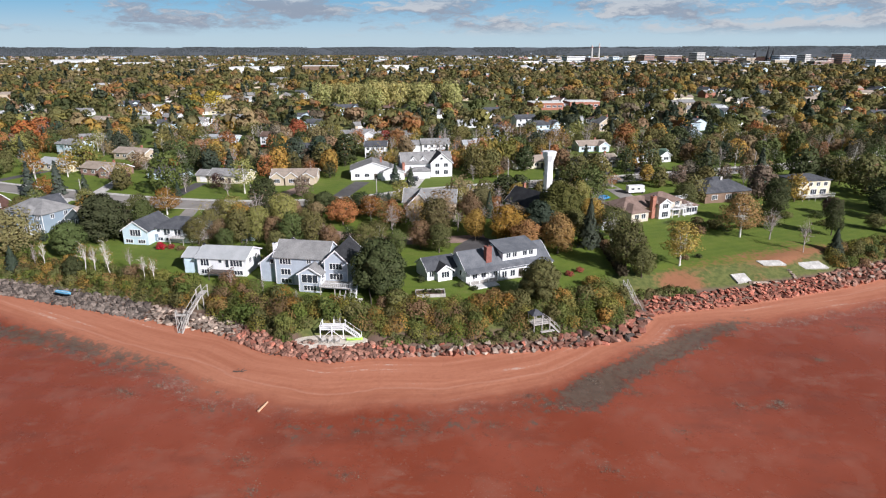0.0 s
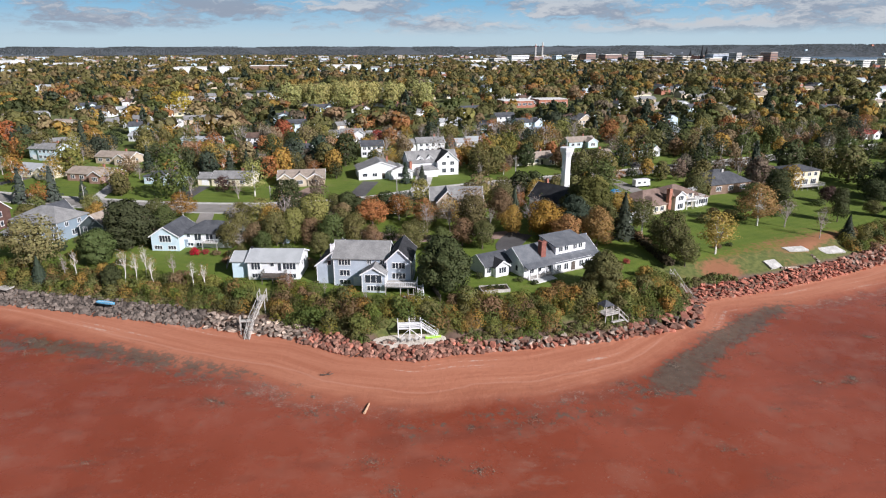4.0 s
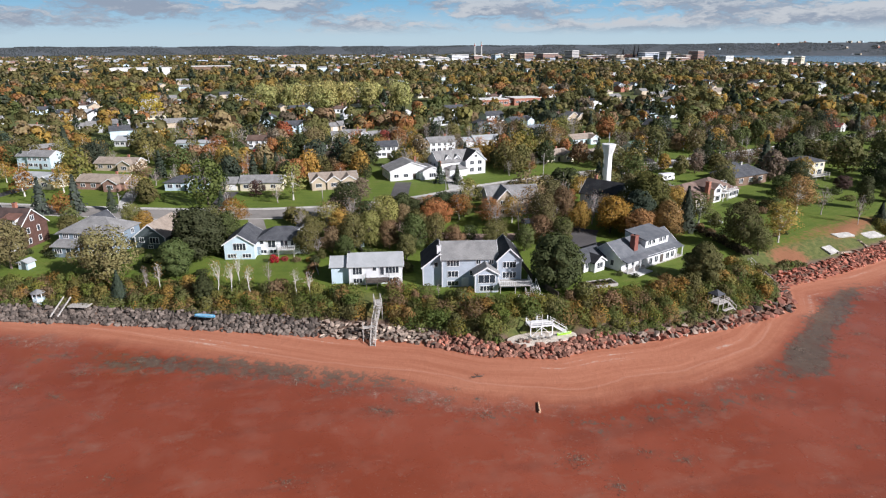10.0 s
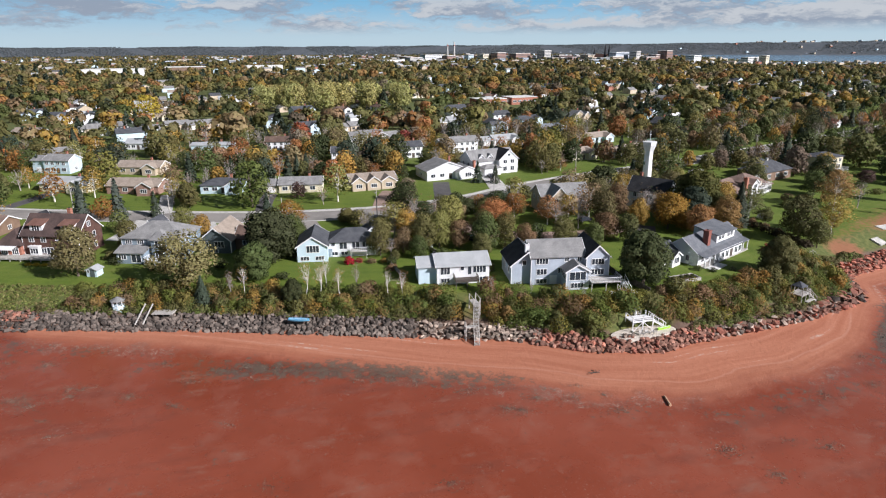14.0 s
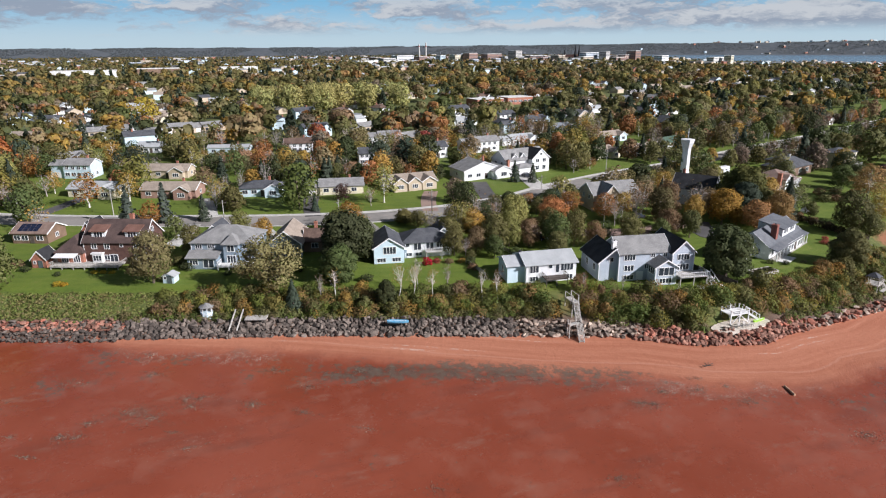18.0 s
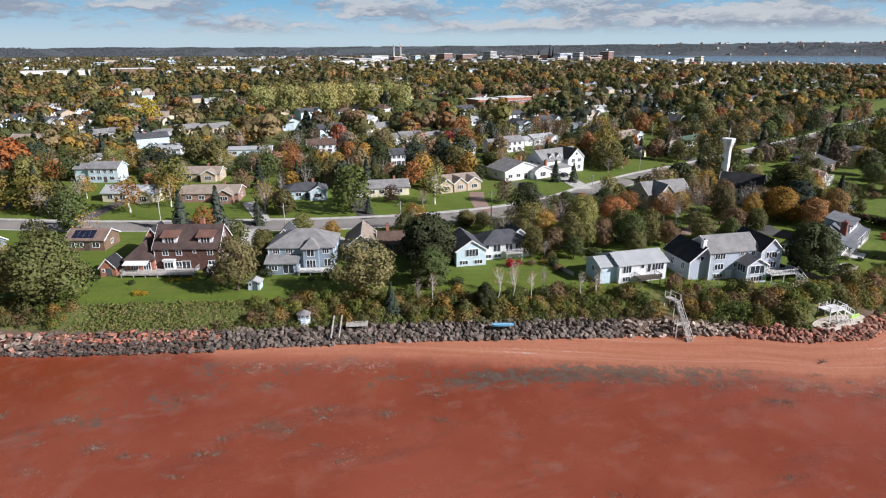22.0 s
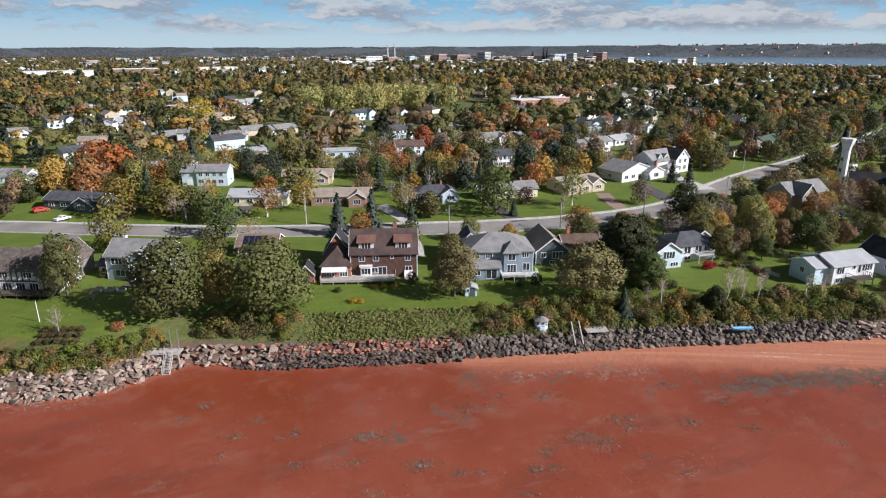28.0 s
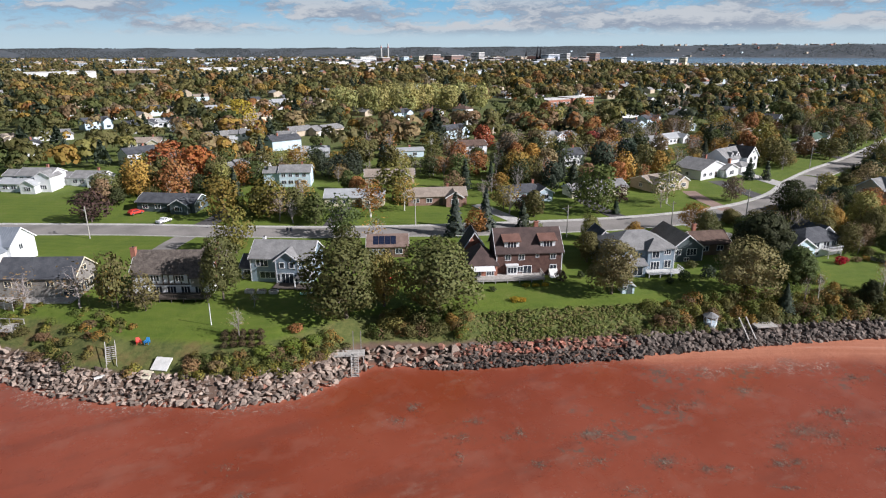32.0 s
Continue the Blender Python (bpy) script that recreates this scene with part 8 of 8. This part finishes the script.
for x, y, hh, m in ((-217, 194.3, 4.3, WHITE), (-234.5, 214, 4.5, METAL)):
    fp = thing("garden_pole", x, y, 0, None, "slim pale garden pole on the lawn", "pole", "garden poles")
    part("pole", frustum(bmesh.new(), 0, 0, [(0.09, -0.4), (0.07, hh)], 8), m, fp)
    part("cap", frustum(bmesh.new(), 0, 0, [(0.14, hh + 0.002), (0.14, hh + 0.15)], 8), METAL, fp)

TYRE, CHROME = mat("tyre", (0.02, 0.02, 0.02), (0.03, 0.03, 0.03), 3, 0.9), mat("rim", (0.4, 0.4, 0.4), (0.5, 0.5, 0.5), 2, 0.3, metal=0.8)


def car(x, y, yaw, paint, label, truck=False, z=None):
    c = thing("car", x, y, yaw, ground_z(x, y) + 0.08 if z is None else z, label, "car", "parked cars")
    prof = [(-2.3, 0.35), (2.2, 0.35), (2.25, 0.75), (1.1, 0.95), (0.55, 1.5), (-1.5 if not truck else -0.5, 1.5), (-2.1 if not truck else -0.7, 0.98), (-2.3, 0.95)]
    bm = prism(bmesh.new(), prof, "y", -0.88, 0.88)
    part("body", bm, paint, c)
    part("side_glass", boxes((-1.35 if not truck else -0.45, 0.5, -0.90, 0.90, 1.02, 1.38)), GLASS, c)
    part("windscreen", prism(bmesh.new(), [(0.62, 1.46), (1.06, 1.0), (1.09, 1.02), (0.65, 1.48)], "y", -0.75, 0.75), GLASS, c)
    for wx in (-1.45, 1.4):
        for wy in (-0.86, 0.86):
            bm = bmesh.new()
            bmesh.ops.create_cone(bm, cap_ends=True, segments=14, radius1=0.34, radius2=0.34, depth=0.22, matrix=pose(wx, wy, 0.34, 90))
            w = part("wheel", bm, TYRE, c)
            bm = bmesh.new()
            bmesh.ops.create_cone(bm, cap_ends=True, segments=10, radius1=0.2, radius2=0.2, depth=0.24, matrix=pose(wx, wy, 0.34, 90))
            part("rim", bm, CHROME, w)
    for wy in (-0.6, 0.6):
        part("headlight", boxes((2.2, 2.27, wy - 0.18, wy + 0.18, 0.6, 0.75)), WHITE, c)


DARKCAR, SILVER = mat("dark_car_paint", (0.03, 0.035, 0.045), (0.04, 0.045, 0.055), 1, 0.25), mat("silver_car_paint", (0.45, 0.47, 0.5), (0.5, 0.52, 0.55), 1, 0.3, metal=0.4)
car(-220.8, 269.4, 40, WHITE, "white pickup truck parked on a drive", True)
car(-41, 172.5, -50, DARKCAR, "dark car parked on the gravel court")
car(-37.5, 169.6, -10, SILVER, "silver car parked behind the grey house")
car(-63, 176, 10, SILVER, "silver car parked under trees")
car(52.3, 170.3, 15, SILVER, "silver car parked on the grass edge")
car(77, 258, 80, DARKCAR, "dark car on the asphalt drive")
car(66, 256, 80, DARKCAR, "black car beside the white bungalow")
car(56, 214, 40, BLUE_PAINT, "blue car parked by the beige house")
car(-10.5, 238, 85, DARKCAR, "dark car on the pale drive")
car(-3, 181, 10, DARKCAR, "dark car in shade by the lane")
car(-88.8, 314, 20, RED_PAINT, "red car parked before the brown-roofed house")
car(-228, 283, 30, RED_PAINT, "red car parked beside the slate bungalow")
for x in (-190.2, -189.2):
    bn = thing("wheelie_bin", x, 244.2 + (x + 190) * -0.5, 20, ground_z(x, 244) + 0.12, "dark wheeled bin standing at the kerb", "bin", "bins at the kerb")
    part("body", frustum(bmesh.new(), 0, 0, [(0.26, 0.0), (0.36, 1.0)], 4), DARKCAR, bn)
    part("lid", frustum(bmesh.new(), 0, 0, [(0.39, 1.002), (0.36, 1.08)], 4), R_BLACK, bn)
tbl = thing("garden_table", -178, 200.5, 10, None, "red garden table under the trees", "table")
part("tabletop", boxes((-0.9, 0.9, -0.45, 0.45, 0.70, 0.75)), RED_PAINT, tbl)
for x in (-0.8, 0.8):
    for y in (-0.35, 0.35):
        part("leg", boxes((x - 0.04, x + 0.04, y - 0.04, y + 0.04, 0, 0.698)), RED_PAINT, tbl)
rvn = thing("camper_van", 69.5, 222, 12, None, "white camper van parked beside the street", "camper van")
part("body", boxes((-3.2, 2.0, -1.15, 1.15, 0.6, 3.0), (2.002, 3.2, -1.05, 1.05, 0.6, 1.8), (2.002, 2.9, -1.1, 1.1, 2.1, 3.0)), WHITE, rvn)
part("side_glass", boxes((-2.2, -1.0, -1.18, 1.18, 1.6, 2.2), (0.2, 1.2, -1.18, 1.18, 1.6, 2.2)), GLASS, rvn)
for wx in (-2.2, 2.2):
    for wy in (-1.0, 1.0):
        bm = bmesh.new()
        bmesh.ops.create_cone(bm, cap_ends=True, segments=14, radius1=0.4, radius2=0.4, depth=0.25, matrix=pose(wx, wy, 0.4, 90))
        part("wheel", bm, TYRE, rvn)


def fence(pts, H, label, material=WOOD_DARK, gap=2.2):
    """Board panels between posts, along the land."""
    x0, y0 = pts[0]
    f = thing("fence", x0, y0, 0, 0, label, "fence")
    for (ax, ay), (bx, by) in zip(pts[:-1], pts[1:]):
        n = max(1, int(math.hypot(bx - ax, by - ay) / gap))
        for i in range(n):
            p, q = [(ax + (bx - ax) * k / n - x0, ay + (by - ay) * k / n - y0) for k in (i, i + 1)]
            zp, zq = ground_z(p[0] + x0, p[1] + y0), ground_z(q[0] + x0, q[1] + y0)
            part("panel", bar(bmesh.new(), (p[0], p[1], zp + H * 0.52), (q[0], q[1], zq + H * 0.52), 0.06, H * 0.9), material, f)
            part("post", boxes((p[0] - 0.07, p[0] + 0.07, p[1] - 0.07, p[1] + 0.07, zp - 0.4, zp + H + 0.1)), material, f)


fence([(-15.2, 126), (-17.2, 136), (-16, 152)], 1.6, "dark board fence between the gardens")
fence([(-51, 150), (-52, 160), (-54, 169)], 1.1, "weathered board fence behind the bungalow", WOOD_GREY)
fence([(-65, 152), (-66, 162)], 1.0, "weathered board fence beside the bungalow", WOOD_GREY)
fence([(-72, 258), (-58, 254), (-44, 257)], 1.6, "brown board fence behind the tan bungalow", BROWN_SIDING)
fence([(-252, 217), (-262, 226)], 1.6, "weathered board fence in the western garden", WOOD_GREY)
hd = thing("hedge", 42.8, 155, 0, None, "dark clipped hedge between the eastern gardens", "hedge")
g2 = np.random.default_rng(3)
hp = np.stack([g2.uniform(-1.0, 1.0, 1500), g2.uniform(-13, 18, 1500), g2.uniform(0.2, 2.0, 1500)], 1)
hp[:, 0] += hp[:, 1] * 0.03
part("foliage", cards("foliage", hp, hp * np.array([1, 0.05, 0.8]) + g2.normal(0, 0.5, hp.shape), g2.uniform(0.35, 0.7, 1500), LEAF), None, hd).color = (0.07, 0.055, 0.03, 1)

# ---- weed, driftwood and shells on the flats ----
WEED = mat("bladder_weed", (0.10, 0.072, 0.052), (0.28, 0.21, 0.16), 0.8, 0.85, 0.4, 5, island=0.4)


def weed_clump(x, y, w, d, yaw, n):
    g = np.random.default_rng(int(abs(x * 13 + y * 7)))
    p = np.stack([g.laplace(0, 0.5, n) * w, g.laplace(0, 0.6, n) * d, g.uniform(0.02, 0.06, n)], 1)
    me = cards("fronds", p, np.array([0, 0, 1.0]) + g.normal(0, 0.18, (n, 3)), g.uniform(0.07, 0.24, n), WEED, 0.6)
    t = thing("seaweed", x, y, yaw, None, "grey-brown seaweed patch stranded on red mud", "seaweed", "seaweed patches")
    part("fronds", me, None, t)


for x, y, w in ((-29.7, 80.9, 2.2), (-14.1, 77.2, 2.0), (-3.2, 89.6, 2.4), (8.1, 90.1, 2.6), (-13.8, 88.1, 1.2), (-26.5, 74, 1.8), (89.7, 128.1, 3.0), (-57.4, 100.7, 1.8), (-51.3, 102.4, 1.8), (27.2, 104.6, 2.0), (-138.6, 126.6, 3.0), (-135.1, 123.3, 2.6), (-119.3, 122.6, 1.6), (-129.7, 128.1, 1.6),
                (-148.3, 122.4, 1.6), (-158.7, 126.1, 1.4), (-144.7, 125.3, 1.4), (-109.7, 125, 2.4), (-55.3, 99.5, 1.6), (-168.6, 139.8, 1.8), (-163.3, 130.2, 2.0), (-186.5, 148.3, 2.0), (-167.1, 139.7, 1.6)):
    weed_clump(x, y, w, w * 0.6, random.uniform(-40, 10), int(110 * w))
for x, y, w in ((-136.1, 139.3, 2.4), (-127.7, 127.3, 1.8), (-119.4, 122, 1.8), (-155.7, 125, 1.0), (-162.5, 129.9, 2.2), (-179.4, 137.3, 1.4), (-193.8, 157, 1.6), (-182.9, 151.3, 1.6), (-146.1, 121.6, 1.8), (-219, 149.6, 1.2), (-137.2, 125.9, 3.0), (-150, 141.2, 3.4), (-97.8, 122.5, 3.2), (20, 95, 2.0), (34, 100, 2.2), (15, 99, 1.6),
                (-80, 118, 3), (-70, 113, 3), (-88, 119, 2), (-62, 108, 2.6), (-40, 95, 2), (-45, 101, 2.4), (-100, 128, 2.4), (-115, 133, 2.6), (52, 118, 2.6), (45, 108, 2.4), (38, 107, 2.6), (60, 124, 2)):
    weed_clump(x, y, w, w * 0.5, random.uniform(-40, 10), int(90 * w))
g4 = random.Random(44)
for _ in range(34):
    x = g4.uniform(-225, 75)
    d = g4.uniform(14, 52)
    y = np.interp(x, SHORE[:, 0], SHORE[:, 1]) - d
    weed_clump(x, float(y), g4.uniform(0.8, 2.8), g4.uniform(0.5, 1.3), g4.uniform(-45, 5), int(g4.uniform(70, 220)))
lg = thing("driftwood_log", -30.5, 95.1, 75, None, "pale driftwood log lying on the red mud", "log")
part("log", frustum(bmesh.new(), 0, 0, [(0.22, 0), (0.2, 1.5), (0.15, 3.0)], 8), mat("driftwood", (0.5, 0.3, 0.18), (0.6, 0.4, 0.27), 1, 0.9), lg).matrix_basis = pose(-1.5, 0, 0.15, 0, 90, 0)
br = thing("driftwood_branch", -38, 107, 10, None, "dark washed-up branch on the sand", "branch")
for i in range(7):
    a = i * 0.9
    part("stick", bar(bmesh.new(), (0, 0, 0.1), (1.3 * math.cos(a), 0.7 * math.sin(a), 0.25 + 0.1 * (i % 3)), 0.07), WOOD_DARK, br)
for obs in (*NEAR.values(), *FAR.values()):
    for src in obs:
        for o in (*src.children, src):
            bpy.data.objects.remove(o)
